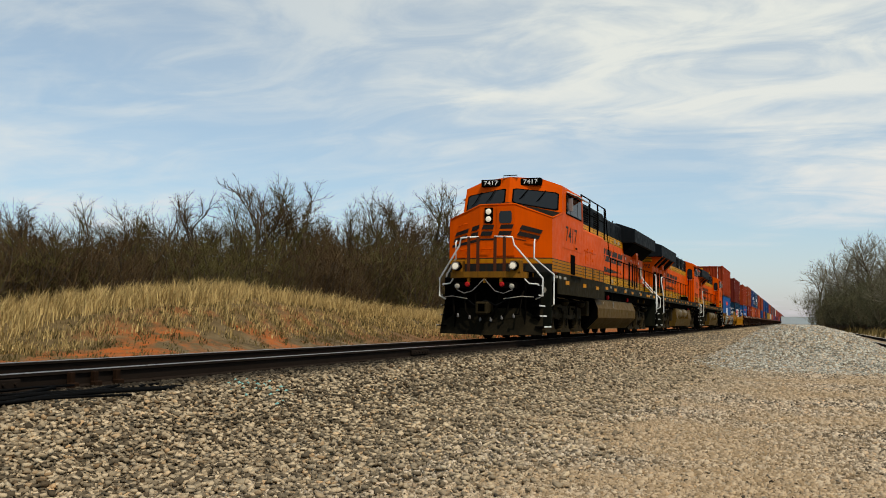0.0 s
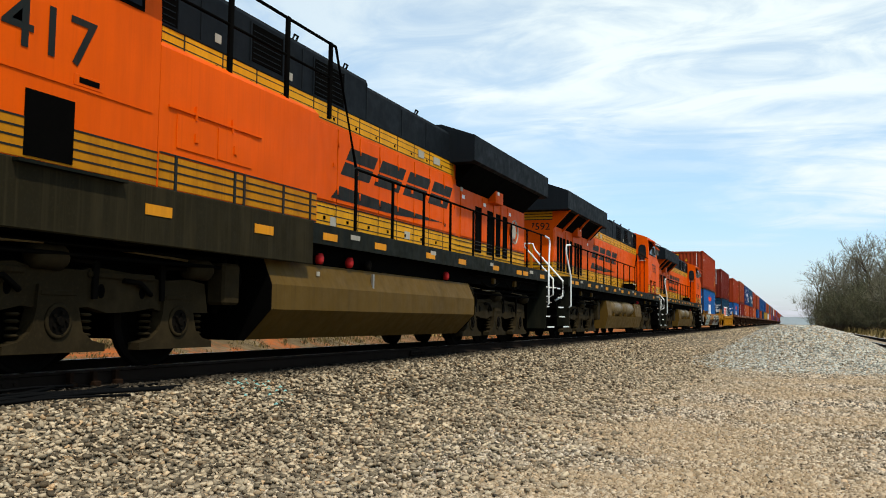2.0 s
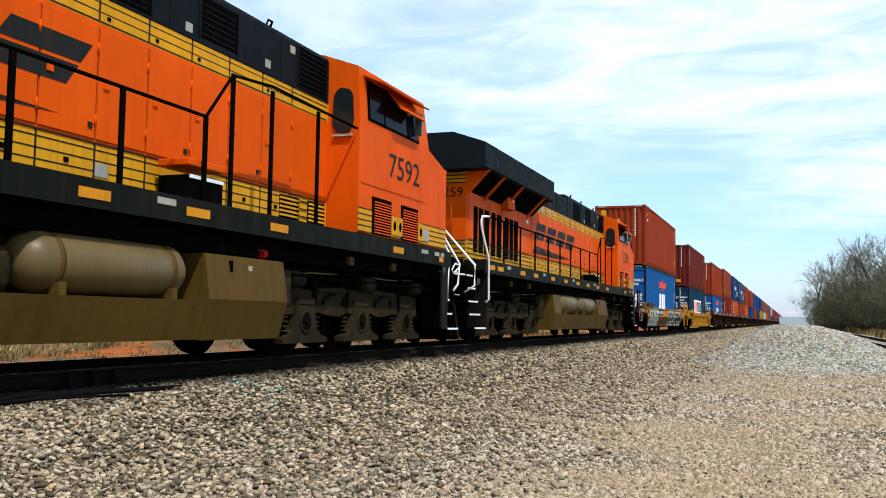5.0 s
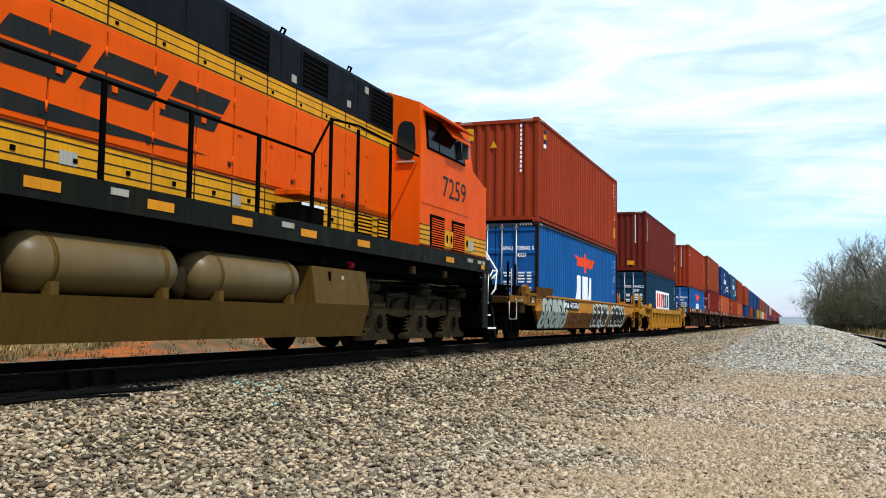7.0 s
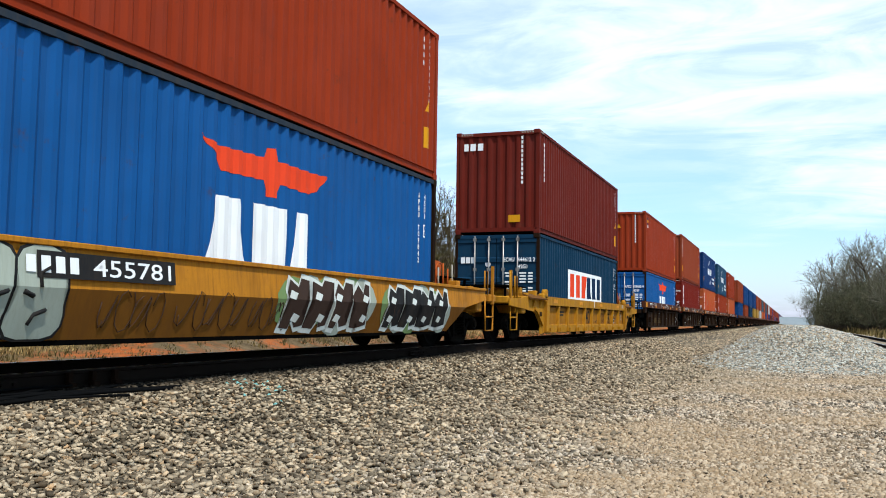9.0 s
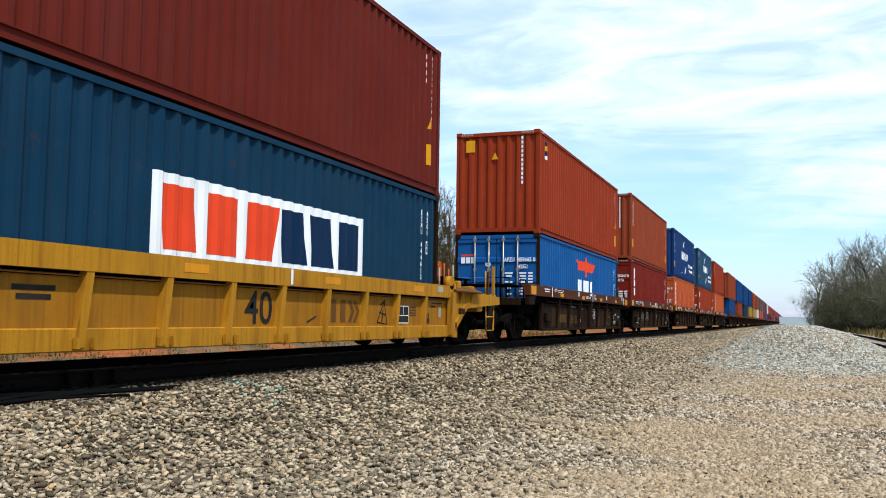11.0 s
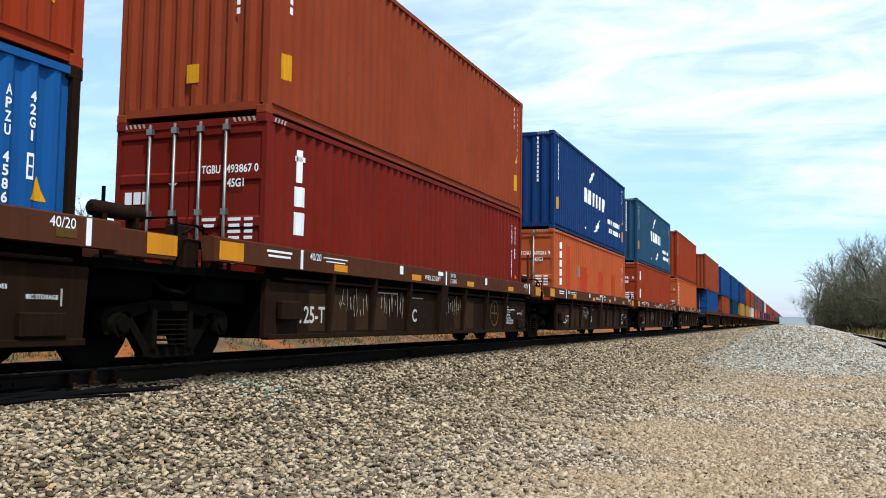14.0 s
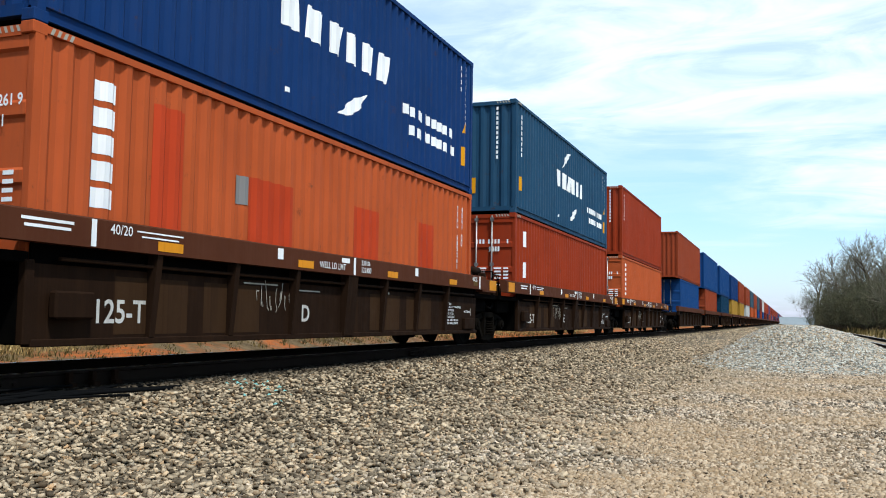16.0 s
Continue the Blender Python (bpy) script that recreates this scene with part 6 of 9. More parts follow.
        for ya, yb, za, zb in ((4.98, 5.86, 3.88, 4.52), (7.4, 8.2, 3.95, 4.47), (9.1, 10.08, 3.91, 4.46)):
            rg = part("roof_grille", box(bm_new(), sx * 0.90, sx * 0.957, ya, yb, za, zb, 0.008), "black", root, "large black intake grille")
            for k in range(2):
                part("grille_frame", box(bm_new(), sx * 0.945, sx * 0.966, (ya - 0.025, yb - 0.005)[k], (ya + 0.005, yb + 0.025)[k], za - 0.01, zb + 0.01), "grey", rg)
            n = int((zb - za) / 0.075) if sx == seen else 0
            for k in range(n):
                part("louvre", box(bm_new(), sx * 0.957, sx * 0.961, ya + 0.05, yb - 0.05, za + 0.04 + k * 0.075, za + 0.052 + k * 0.075), "grey", rg)
        for ya, zt in ((6.5, 4.59), (8.6, 4.59), (10.2, 4.59), (13.2, 4.49)):
            part("lifting_eye", tube(bm_new(), [(sx * 0.86, ya, zt), (sx * 0.90, ya, zt + 0.08), (sx * 0.90, ya + 0.1, zt + 0.08), (sx * 0.86, ya + 0.1, zt)], 0.018, 6), "black", root)
        for ya, zt in ((6.3, 4.49), (8.75, 4.49), (10.91, 4.51), (12.4, 4.39), (13.6, 4.39)):
            part("roof_seam", box(bm_new(), sx * 0.94, sx * 0.958, ya, ya + 0.025, 3.885, zt), "grey", root)
        for ya, zz in ((6.6, 4.02), (8.35, 3.99), (5.95, 4.4)):
            part("notice", box(bm_new(), sx * 0.94, sx * 0.956, ya, ya + 0.13, zz - 0.05, zz + 0.06), "dull_white", root, "small faded white notice")
        part("wall_ledge", box(bm_new(), sx * 0.945, sx * 0.963, 4.92, 15.18, 3.872, 3.895), "grey", root)
        # name on the hood
        word_blocks(root, sx * 0.971, 9.95, 14.9, 2.83, 3.31, 4, 0.34, sx < 0)
        b3 = bm_new()
        s = 1 if sx > 0 else -1
        ya, yb = (9.7, 14.6) if sx > 0 else (15.3, 10.4)
        b3.faces.new([b3.verts.new(p) for p in ((sx * 0.971, ya, 2.42), (sx * 0.971, ya + 2.5 * s, 2.42), (sx * 0.971, yb, 2.52), (sx * 0.971, ya + 0.28 * s, 2.64))])
        part("name_line", b3, "decal_dark", root, "dark tapering line")
        for k, (yy, zz) in enumerate(((14.0, 3.73), (13.2, 3.73), (12.6, 2.1), (9.7, 2.05), (15.6, 3.4))):
            part("notice", box(bm_new(), sx * 0.957, sx * 0.970, yy, yy + 0.34 - 0.05 * k, zz - 0.07, zz + 0.07), "dull_white", root, "small faded white notice")
    # --- tall cabinet behind the cab
    if side == "cabinet":
        for sx in (-1, 1):
            bm = bm_new()
            prism(bm, [(sx * 0.96, 1.86), (sx * 1.50, 1.86), (sx * 1.50, 3.38), (sx * 1.42, 3.46), (sx * 0.96, 3.5)], 4.91, 8.3, "y")
            part("side_cabinet", bm, "orange", root)
            bm, bl = bm_new(), bm_new()
            box(bm, sx * 1.50, sx * 1.506, 4.93, 8.28, 1.9, 2.24)
            for z in (1.88, 1.98, 2.08, 2.17, 2.26):
                box(bl, sx * 1.506, sx * 1.511, 4.93, 8.28, z - 0.009, z + 0.009)
            for yy in (5.2, 6.3, 6.5, 7.4, 8.1):
                box(bl, sx * 1.506, sx * 1.52, yy - 0.02, yy + 0.02, 1.88, 2.26)
            part("foot_band", bm, "yellow_grimy", root)
            tagged(part("pinstripe", bl, "decal_dark", root), kind="stuff")
            for ya in (5.2, 5.95):
                d2 = part("cabinet_door", box(bm_new(), sx * 1.5, sx * 1.513, ya, ya + 0.70, 2.35, 2.72, 0.003), "orange", root)
                part("handle", box(bm_new(), sx * 1.513, sx * 1.53, ya + 0.3, ya + 0.36, 2.46, 2.56), "orange", d2)
            bm = box(bm_new(), sx * 1.5, sx * 1.525, 5.05, 6.85, 2.76, 2.785)
            for yy in (5.5, 6.2):
                box(bm, sx * 1.5, sx * 1.53, yy, yy + 0.03, 2.7, 2.86)
            part("hinge_rail", bm, "orange", root)
            # rail over the cabinet
            bm = tube(bm_new(), [(sx * 1.42, 4.95, 4.52), (sx * 1.42, 8.9, 4.52), (sx * 1.44, 9.6, 2.85)], 0.022, 6)
            tube(bm, [(sx * 1.42, 4.95, 4.02), (sx * 1.42, 8.9, 4.02)], 0.018, 6)
            for yy in (4.95, 6.25, 7.55, 8.75):
                box(bm, sx * 1.40, sx * 1.44, yy - 0.035, yy + 0.035, 3.42, 4.54)
            part("roof_rail", bm, "black", root)
            part("step_ledge", box(bm_new(), sx * 1.5, sx * 1.62, 3.0, 4.35, 1.84, 1.87), "dark", root)
    # --- radiator wing
    bm = prism(bm_new(), [(-1.5, 3.87), (-1.42, 3.84), (1.42, 3.84), (1.5, 3.87), (1.5, 4.40), (0.75, 4.66), (-0.75, 4.66), (-1.5, 4.40)], 14.95, 21.1, "y")
    part("radiator_wing", bm, "grey", root, "overhanging dark radiator wing")
    for sx in (-1, 1):
        scr = prism(bm_new(), [(sx * 0.955, 3.40), (sx * 0.955, 3.84), (sx * 1.40, 3.84)], 15.3, 20.6, "y")
        part("radiator_screen", scr, "black", root)
        for yy in (15.75, 17.86, 19.45, 20.62):
            bk = prism(bm_new(), [(sx * 0.95, 3.30 if flip else 3.52), (sx * 0.95, 3.86), (sx * (1.48 if flip else 1.30), 3.86)], yy, yy + (0.07 if flip else 0.035), "y")
            part("wing_bracket", bk, "orange", root)
        wb = part("wing_box", box(bm_new(), sx * 0.95, sx * 1.14, 17.56, 18.16, 3.30, 3.72, 0.01), "orange", root, "orange box hung under the wing")
        part("notice", box(bm_new(), sx * 1.14, sx * 1.144, 17.7, 17.86, 3.5, 3.58), "white", wb)
    # --- rear end
    C = ((0.95, 20.7, 1.80), (-0.95, 20.7, 1.80), (-0.95, 20.7, 3.86), (0.95, 20.7, 3.86))
    bm, bl = bm_new(), bm_new()
    panel(bm, C, 0.01, 0.99, 0.865, 0.995, 0.008)
    for v in (0.87, 0.91, 0.95, 0.99):
        panel(bl, C, 0.01, 0.99, v - 0.006, v + 0.006, 0.014)
    for v in (0.06, 0.11, 0.16, 0.21, 0.245):
        panel(bl, C, 0.01, 0.99, v - 0.005, v + 0.005, 0.014)
    part("end_band", bm, "yellow", root)
    tagged(part("pinstripe", bl, "decal_dark", root), kind="stuff")
    part("number", lettering(bm_new(), number, (-0.55, 20.712, 3.38), (-1, 0, 0), (0, 0, 1), 0.21, 0.62), "decal_dark", root)
    for sx in (-1, 1):
        part("end_grab", tube(bm_new(), [(sx * 0.62, 20.71, 2.35), (sx * 0.62, 20.78, 2.38), (sx * 0.62, 20.78, 3.12), (sx * 0.62, 20.71, 3.15)], 0.016, 6), "orange", root)
    part("end_recess", box(bm_new(), -0.3, 0.3, 20.7, 20.715, 2.35, 3.5), "orange", root)
    hl = part("rear_headlight", box(bm_new(), -0.13, 0.13, 21.1, 21.16, 4.02, 4.48, 0.02), "black", root)
    for z in (4.13, 4.36):
        part("lamp_lens", lathe(bm_new(), (0, 21.17, z), "y", [(-0.02, 0.09), (0.01, 0.08), (0.02, 0.03)], 16), "steel", hl)
    # --- platforms, pilots, plow
    bm = bm_new()
    box(bm, -1.0, 1.0, 0.12, 0.98, 1.70, 1.84, 0.015)
    prism(bm, [(-1.06, 0.13), (-1.02, -0.22), (-0.58, -0.42), (0.58, -0.42), (1.02, -0.22), (1.06, 0.13)], 1.66, 1.82, "z")
    for x in (-0.45, 0.0, 0.45):
        box(bm, x - 0.03, x + 0.03, -0.40, -0.30, 1.52, 1.66)
    part("front_platform", bm, "platform", root, "grimy yellow end platform")
    part("pilot_plate", box(bm_new(), -1.35, 1.35, 0.2, 0.36, 0.22, 1.70, 0.02), "black", root)
    part("pilot_plate", box(bm_new(), -1.30, 1.30, 21.52, 21.66, 0.24, 1.70, 0.02), "black", root)
    part("rear_platform", box(bm_new(), -1.0, 1.0, 20.7, 21.74, 1.62, 1.80, 0.015), "dark", root)
    bm = solid(bm_new(), [(0, -0.35, 0.14), (1.45, 0.12, 0.16), (1.42, 0.34, 0.86), (0, -0.02, 0.86), (-1.45, 0.12, 0.16), (-1.42, 0.34, 0.86), (0, -0.28, 0.14), (1.43, 0.19, 0.16), (1.40, 0.40, 0.86), (0, 0.05, 0.86), (-1.43, 0.19, 0.16), (-1.40, 0.40, 0.86)],
               [(0, 1, 2, 3), (4, 0, 3, 5), (6, 9, 8, 7), (10, 11, 9, 6), (3, 2, 8, 9), (5, 3, 9, 11), (0, 6, 7, 1), (4, 10, 6, 0), (1, 7, 8, 2), (4, 5, 11, 10)])
    part("snow_plow", bm, "plow", root, "dusty dark snow plow")
    for y, sg in ((-0.02 if flip else -0.62, 1), (22.32, -1)):
        coupling_end(root, y, sg)
    for s in (-1, 1):
        part("air_hose", tube(bm_new(), [(s * 0.5, 0.18, 1.45), (s * 0.62, -0.1, 1.12), (s * 0.3, -0.3, 0.92), (0.05, -0.42, 1.05)], 0.025, 8), "rubber", root)
        for k, q in enumerate((0.32, 0.62, 0.95)):
            part("brake_hose", tube(bm_new(), [(s * q, 0.1, 1.32), (s * (q + 0.02), -0.12, 1.22), (s * (q - 0.04), -0.22, 0.86 - 0.08 * k), (s * (q - 0.16), -0.26, 0.58 + 0.05 * k)], 0.028, 8), "bogie", root)
            part("hose_coupling", lathe(bm_new(), (s * (q - 0.17), -0.26, 0.55 + 0.05 * k), "z", [(-0.05, 0.02), (-0.03, 0.035), (0.03, 0.03), (0.06, 0.02)], 8), "slate_patch", root)
        part("jumper_cable", tube(bm_new(), [(s * 0.02, -0.40, 1.62), (s * 0.12, -0.44, 1.50), (s * 0.32, -0.46, 1.30), (s * 0.55, -0.45, 1.24), (s * 0.78, -0.40, 1.34)], 0.011, 6), "slate_patch", root, "grey cable hung in a loop")
        part("cut_lever", tube(bm_new(), [(s * 1.25, -0.02, 1.16), (s * 0.95, -0.2, 1.17), (s * 0.5, -0.33, 1.10)], 0.012, 6), "dull_white", root)
        dl = part("ditch_light", lathe(bm_new(), (s * 0.80, -0.36, 1.97), "y", [(-0.12, 0.11), (0.1, 0.13), (0.16, 0.05)], 16), "black", root, "round ditch light")
        part("lamp_lens", lathe(bm_new(), (s * 0.80, -0.48, 1.97), "y", [(-0.015, 0.05), (0, 0.085), (0.01, 0.088)], 16), "lamp", dl)
        part("lamp_rim", tube(bm_new(), [(s * 0.80 + 0.10 * math.cos(q * math.pi / 8), -0.48, 1.97 + 0.10 * math.sin(q * math.pi / 8)) for q in range(17)], 0.014, 6), "steel", dl)
        part("ditch_light_box", box(bm_new(), s * 0.68, s * 0.96, -0.30, -0.02, 1.80, 2.13, 0.02), "platform", root)
        part("marker_plate", lathe(bm_new(), (s * 0.76, -0.42, 1.43), "y", [(-0.02, 0.03), (0, 0.07), (0.03, 0.07)], 12), "dull_white", root)
        part("red_marker", lathe(bm_new(), (s * 0.48, -0.40, 1.48), "y", [(-0.03, 0.04), (0, 0.07), (0.03, 0.07)], 14), "lens", root)
        part("marker_bracket", box(bm_new(), s * 0.40, s * 0.84, -0.37, 0.2, 1.36, 1.54, 0.02), "black", root)
    if flip:
        for sx in (-1, 1):
            part("reflector", box(bm_new(), sx * 1.53, sx * 1.537, 1.33, 1.54, 1.62, 1.71), "decal_orange", root, "yellow reflective strip")
            part("placard", box(bm_new(), sx * 1.50, sx * 1.522, 2.04, 2.34, 1.95, 2.16), "dull_white", root, "blank white placard")
            part("end_letter", lettering(bm_new(), "F", (sx * 1.535, 1.26, 1.46), (0, sx, 0), (0, 0, 1), 0.13), "dull_white", root)
    # small white marks along the sill
    for sx in (-1, 1):
        for yy, w in ((1.3, 0.16), (1.55, 0.22), (2.1, 0.3), (9.3, 0.3), (12.5, 0.25), (19.2, 0.28), (16.0, 0.2)):
            xo = 1.555 if (side == "cabinet" and 1.5 < yy < 8.2) else 1.535
            part("white_mark", box(bm_new(), sx * 1.5, sx * (xo + 0.003), yy, yy + w, 1.72, 1.79), "dull_white", root)
    # --- steps and rails at the corners
    for sx in (-1, 1):
        if flip:
            step_well(root, 0.45, 1.03, sx, False, False)
            part("step_side", box(bm_new(), sx * 1.49, sx * 1.53, 1.06, 1.36, 0.38, 1.57), "dark", root)
        else:
            step_well(root, 0.06, 0.78, sx, True)
        step_well(root, 21.02, 21.74, sx, False)
        low = ((sx * 1.46, 0.23, 1.66), (sx * 1.46, 0.30, 1.25), (sx * 1.40, 0.42, 1.12)) if flip else ((sx * 1.46, 0.10, 1.66), (sx * 1.46, 0.10, 1.19), (sx * 1.27, 0.08, 1.10))
        bm = tube(bm_new(), [(sx * 0.22, -0.25, 2.76), (sx * 0.72, -0.25, 2.74), (sx * 0.77, -0.24, 2.53), *low], 0.024, 8)
        part("white_handrail", bm, "white", root, "bent white handrail")
        if flip:
            part("white_handrail", tube(bm_new(), [(sx * 1.46, 0.24, 1.64), (sx * 1.40, 0.32, 1.66), (sx * 1.38, 0.44, 1.54), (sx * 1.40, 0.42, 1.46), (sx * 1.46, 0.28, 1.58)], 0.016, 6), "white", root, "small bent white handle")
        low = ((sx * 1.50, 0.91, 1.80), (sx * 1.50, 1.02, 0.92), (sx * 1.42, 1.06, 0.87)) if flip else ((sx * 1.56, 0.90, 1.80), (sx * 1.565, 0.90, 0.99), (sx * 1.50, 0.88, 0.93))
        bm = tube(bm_new(), [(sx * 1.13, 0.52, 2.73), (sx * 1.13, 0.45, 2.68), (sx * 1.12, 0.45, 2.23), *low], 0.024, 8)
        part("white_handrail", bm, "white", root, "bent white handrail")
        part("white_handrail", tube(bm_new(), [(sx * 0.86, -0.10, 1.80), (sx * 0.96, -0.10, 1.80), (sx * 1.02, -0.06, 1.62), (sx * 1.12, 0.0, 1.52), (sx * 1.36, 0.08, 1.50)], 0.018, 8), "white", root, "short bent white rail")
        for x in (0.24, 0.50):
            part("rail_post", box(bm_new(), sx * x - 0.035, sx * x + 0.035, -0.28, -0.22, 1.80, 2.76), "car_brown", root)
        # rear
        bm = tube(bm_new(), [(sx * 0.25, 21.72, 2.79), (sx * 0.61, 21.72, 2.77), (sx * 0.68, 21.72, 2.59), (sx * 1.50, 21.70, 1.69), (sx * 1.50, 21.70, 1.26), (sx * 1.28, 21.72, 1.12)], 0.024, 8)
        part("white_handrail", bm, "white", root, "bent white handrail")
        bm = tube(bm_new(), [(sx * 1.5, 20.77, 2.80), (sx * 1.5, 21.24, 2.76), (sx * 1.5, 21.30, 2.66), (sx * 1.5, 21.28, 2.50), (sx * 1.56, 20.97, 1.88), (sx * 1.57, 20.95, 0.99), (sx * 1.50, 20.97, 0.93)], 0.024, 8)
        part("white_handrail", bm, "white", root, "bent white handrail")
        part("white_handrail", tube(bm_new(), [(sx * 0.62, 21.74, 1.80), (sx * 0.74, 21.76, 1.80), (sx * 0.86, 21.78, 1.56), (sx * 1.02, 21.76, 1.50), (sx * 1.30, 21.74, 1.49)], 0.018, 8), "white", root, "short bent white rail")
        for x in (0.3, 0.56):
            part("rail_post", box(bm_new(), sx * x - 0.035, sx * x + 0.035, 21.69, 21.75, 1.80, 2.78), "yellow_grimy", root)
        part("air_hose", tube(bm_new(), [(sx * 0.3, 21.66, 1.42), (sx * 0.34, 21.95, 1.30), (sx * 0.26, 22.1, 0.9), (sx * 0.12, 22.25, 0.7)], 0.028, 8), "rubber", root)
        part("jumper_cable", tube(bm_new(), [(sx * 0.5, 21.68, 1.6), (sx * 0.56, 21.95, 1.42), (sx * 0.5, 22.1, 1.2), (sx * 0.42, 22.3, 1.3)], 0.03, 8), "rubber", root)
        part("cut_lever", tube(bm_new(), [(sx * 1.2, 21.78, 1.06), (sx * 0.8, 21.9, 1.12), (sx * 0.2, 22.0, 1.06)], 0.014, 6), "dull_white", root)
        # side rail along the walkway
        y0 = 9.5 if side == "cabinet" else 8.78
        top = 2.80
        bm = tube(bm_new(), [(sx * 1.5, y0, top), (sx * 1.5, 20.8, top)], 0.02, 6)
        part("side_rail", bm, "black", root)
        yy = y0
        while yy < 21.0:
            part("rail_post", box(bm_new(), sx * 1.485, sx * 1.515, yy - 0.03, yy + 0.03, 1.62, top), "black", root)
            yy += 1.36
        if flip:
            bm = tube(bm_new(), [(sx * 1.5, y0, top), (sx * 1.5, 8.28, 3.40), (sx * 1.5, 7.4, 3.48), (sx * 1.48, 4.95, 3.44)], 0.02, 6)
            part("cab_rail", bm, "black", root)
            for yy in (8.27, 7.4, 6.2):
                part("rail_post", box(bm_new(), sx * 1.485, sx * 1.515, yy - 0.03, yy + 0.03, 1.62, 3.42), "black", root)
            tb = part("tool_box", box(bm_new(), sx * 1.05, sx * 1.46, 8.35, 9.0, 1.81, 2.12, 0.01), "black", root)
            part("tool_box_lid", box(bm_new(), sx * 1.05, sx * 1.47, 8.33, 9.02, 2.22, 2.30, 0.01), "orange", tb)
            part("tool_box_edge", box(bm_new(), sx * 1.46, sx * 1.475, 8.36, 8.99, 2.08, 2.12), "white", tb)
            for ya, w in ((4.98, 0.5), (5.75, 0.54)):
                gb = part("grille_backing", box(bm_new(), sx * 0.95, sx * 0.972, ya, ya + w, 1.96, 2.28), "black", root)
                for k in range(5):
                    part("slat", box(bm_new(), sx * 0.972, sx * 0.985, ya, ya + w, 1.98 + k * 0.06, 2.01 + k * 0.06), "yellow", gb)
            # blank cab back window
            bw = part("cab_back_window", prism(bm_new(), [(sx * (1.22 + 0.15 * math.cos(q * 0.5236) + (0.03 if math.cos(q * 0.5236) > 0 else -0.03)), 3.74 + 0.22 * math.sin(q * 0.5236) + (0.14 if math.sin(q * 0.5236) > 0 else -0.14)) for q in range(12)], 4.90, 4.925, "y"), "glass", root, "dark rounded window")
            part("window_lip", box(bm_new(), sx * 1.06, sx * 1.38, 4.9, 4.95, 3.34, 3.37), "dull_white", bw)
    # --- fuel tank and gear below
    if side == "cabinet":
        bm = prism(bm_new(), [(-1.36, 1.30), (1.36, 1.30), (1.50, 0.98), (1.50, 0.66), (1.12, 0.27), (-1.12, 0.27), (-1.50, 0.66), (-1.50, 0.98)], 7.2, 15.05, "y")
        part("fuel_tank", bm, "tank", root, "dusty brown fuel tank")
        # thin black plates paint shade over the tank's end faces
        for ya in (7.17, 15.06):
            part("tank_end", prism(bm_new(), [(-1.37, 1.31), (1.37, 1.31), (1.51, 0.98), (1.51, 0.66), (1.13, 0.26), (-1.13, 0.26), (-1.51, 0.66), (-1.51, 0.98)], ya, ya + 0.02, "y"), "black", root, "black plate painting the shaded tank end")
        for sx in (-1, 1):
            for yy, mt in ((8.61, "lens"), (9.54, "lens"), (10.17, "bogie"), (13.66, "lens")):
                nk = part("filler_neck", tube(bm_new(), [(sx * 1.20, yy + 0.12, 1.26), (sx * 1.30, yy + 0.06, 1.34), (sx * 1.36, yy, 1.38)], 0.05, 10), "bogie", root)
                part("filler_cap", lathe(bm_new(), (sx * 1.40, yy, 1.39), "x", [(-sx * 0.04, 0.08), (sx * 0.03, 0.08), (sx * 0.045, 0.04)], 14), mt, nk, "round filler cap")
            part("tank_seam", box(bm_new(), sx * 1.495, sx * 1.506, 7.25, 15.0, 0.66, 0.675), "tank", root)
            part("tank_notice", box(bm_new(), sx * 1.44, sx * 1.452, 8.45, 8.53, 1.14, 1.20), "dull_white", root)
            part("sight_glass", box(bm_new(), sx * 1.45, sx * 1.48, 10.2, 10.26, 0.95, 1.25), "steel", root)
    else:
        for a, b in ((6.9, 8.6), (13.95, 14.75)):
            part("fuel_tank", prism(bm_new(), [(-1.42, 1.28), (1.42, 1.28), (1.50, 0.76), (1.38, 0.29), (-1.38, 0.29), (-1.50, 0.76)], a, b, "y"), "tank", root, "dusty brown fuel tank end")
        part("fuel_tank", prism(bm_new(), [(-0.88, 1.28), (0.88, 1.28), (0.88, 0.74), (1.49, 0.74), (1.37, 0.30), (-1.37, 0.30), (-1.49, 0.74), (-0.88, 0.74)], 8.6, 13.95, "y"), "tank", root, "dusty brown fuel tank")
        for sx in (-1, 1):
            for a, b in ((8.85, 11.15), (11.45, 13.7)):
                ar = part("air_reservoir", lathe(bm_new(), (sx * 1.20, (a + b) / 2, 1.04), "y", [(-(b - a) / 2, 0.06), (-(b - a) / 2 + 0.06, 0.2), (-(b - a) / 2 + 0.2, 0.29), ((b - a) / 2 - 0.2, 0.29), ((b - a) / 2 - 0.06, 0.2), ((b - a) / 2, 0.06)], 24), "cylinder", root, "dusty tan air tank")
                for q in (a + 0.35, b - 0.35):
                    bm = lathe(bm_new(), (sx * 1.20, q, 1.04), "y", [(-0.03, 0.295), (0.03, 0.295)], 24)
                    box(bm, sx * 1.36, sx * 1.48, q - 0.05, q + 0.05, 0.70, 0.86)
                    part("tank_strap", bm, "tank", ar)
            part("valve", lathe(bm_new(), (sx * 1.25, 11.3, 0.95), "z", [(-0.2, 0.05), (-0.1, 0.09), (0.1, 0.09), (0.2, 0.04)], 10), "truck", root)
            part("red_cap", cyl(bm_new(), (sx * 1.35, 7.3, 1.36), "y", 0.06, 0.10, 12), "lens", root)
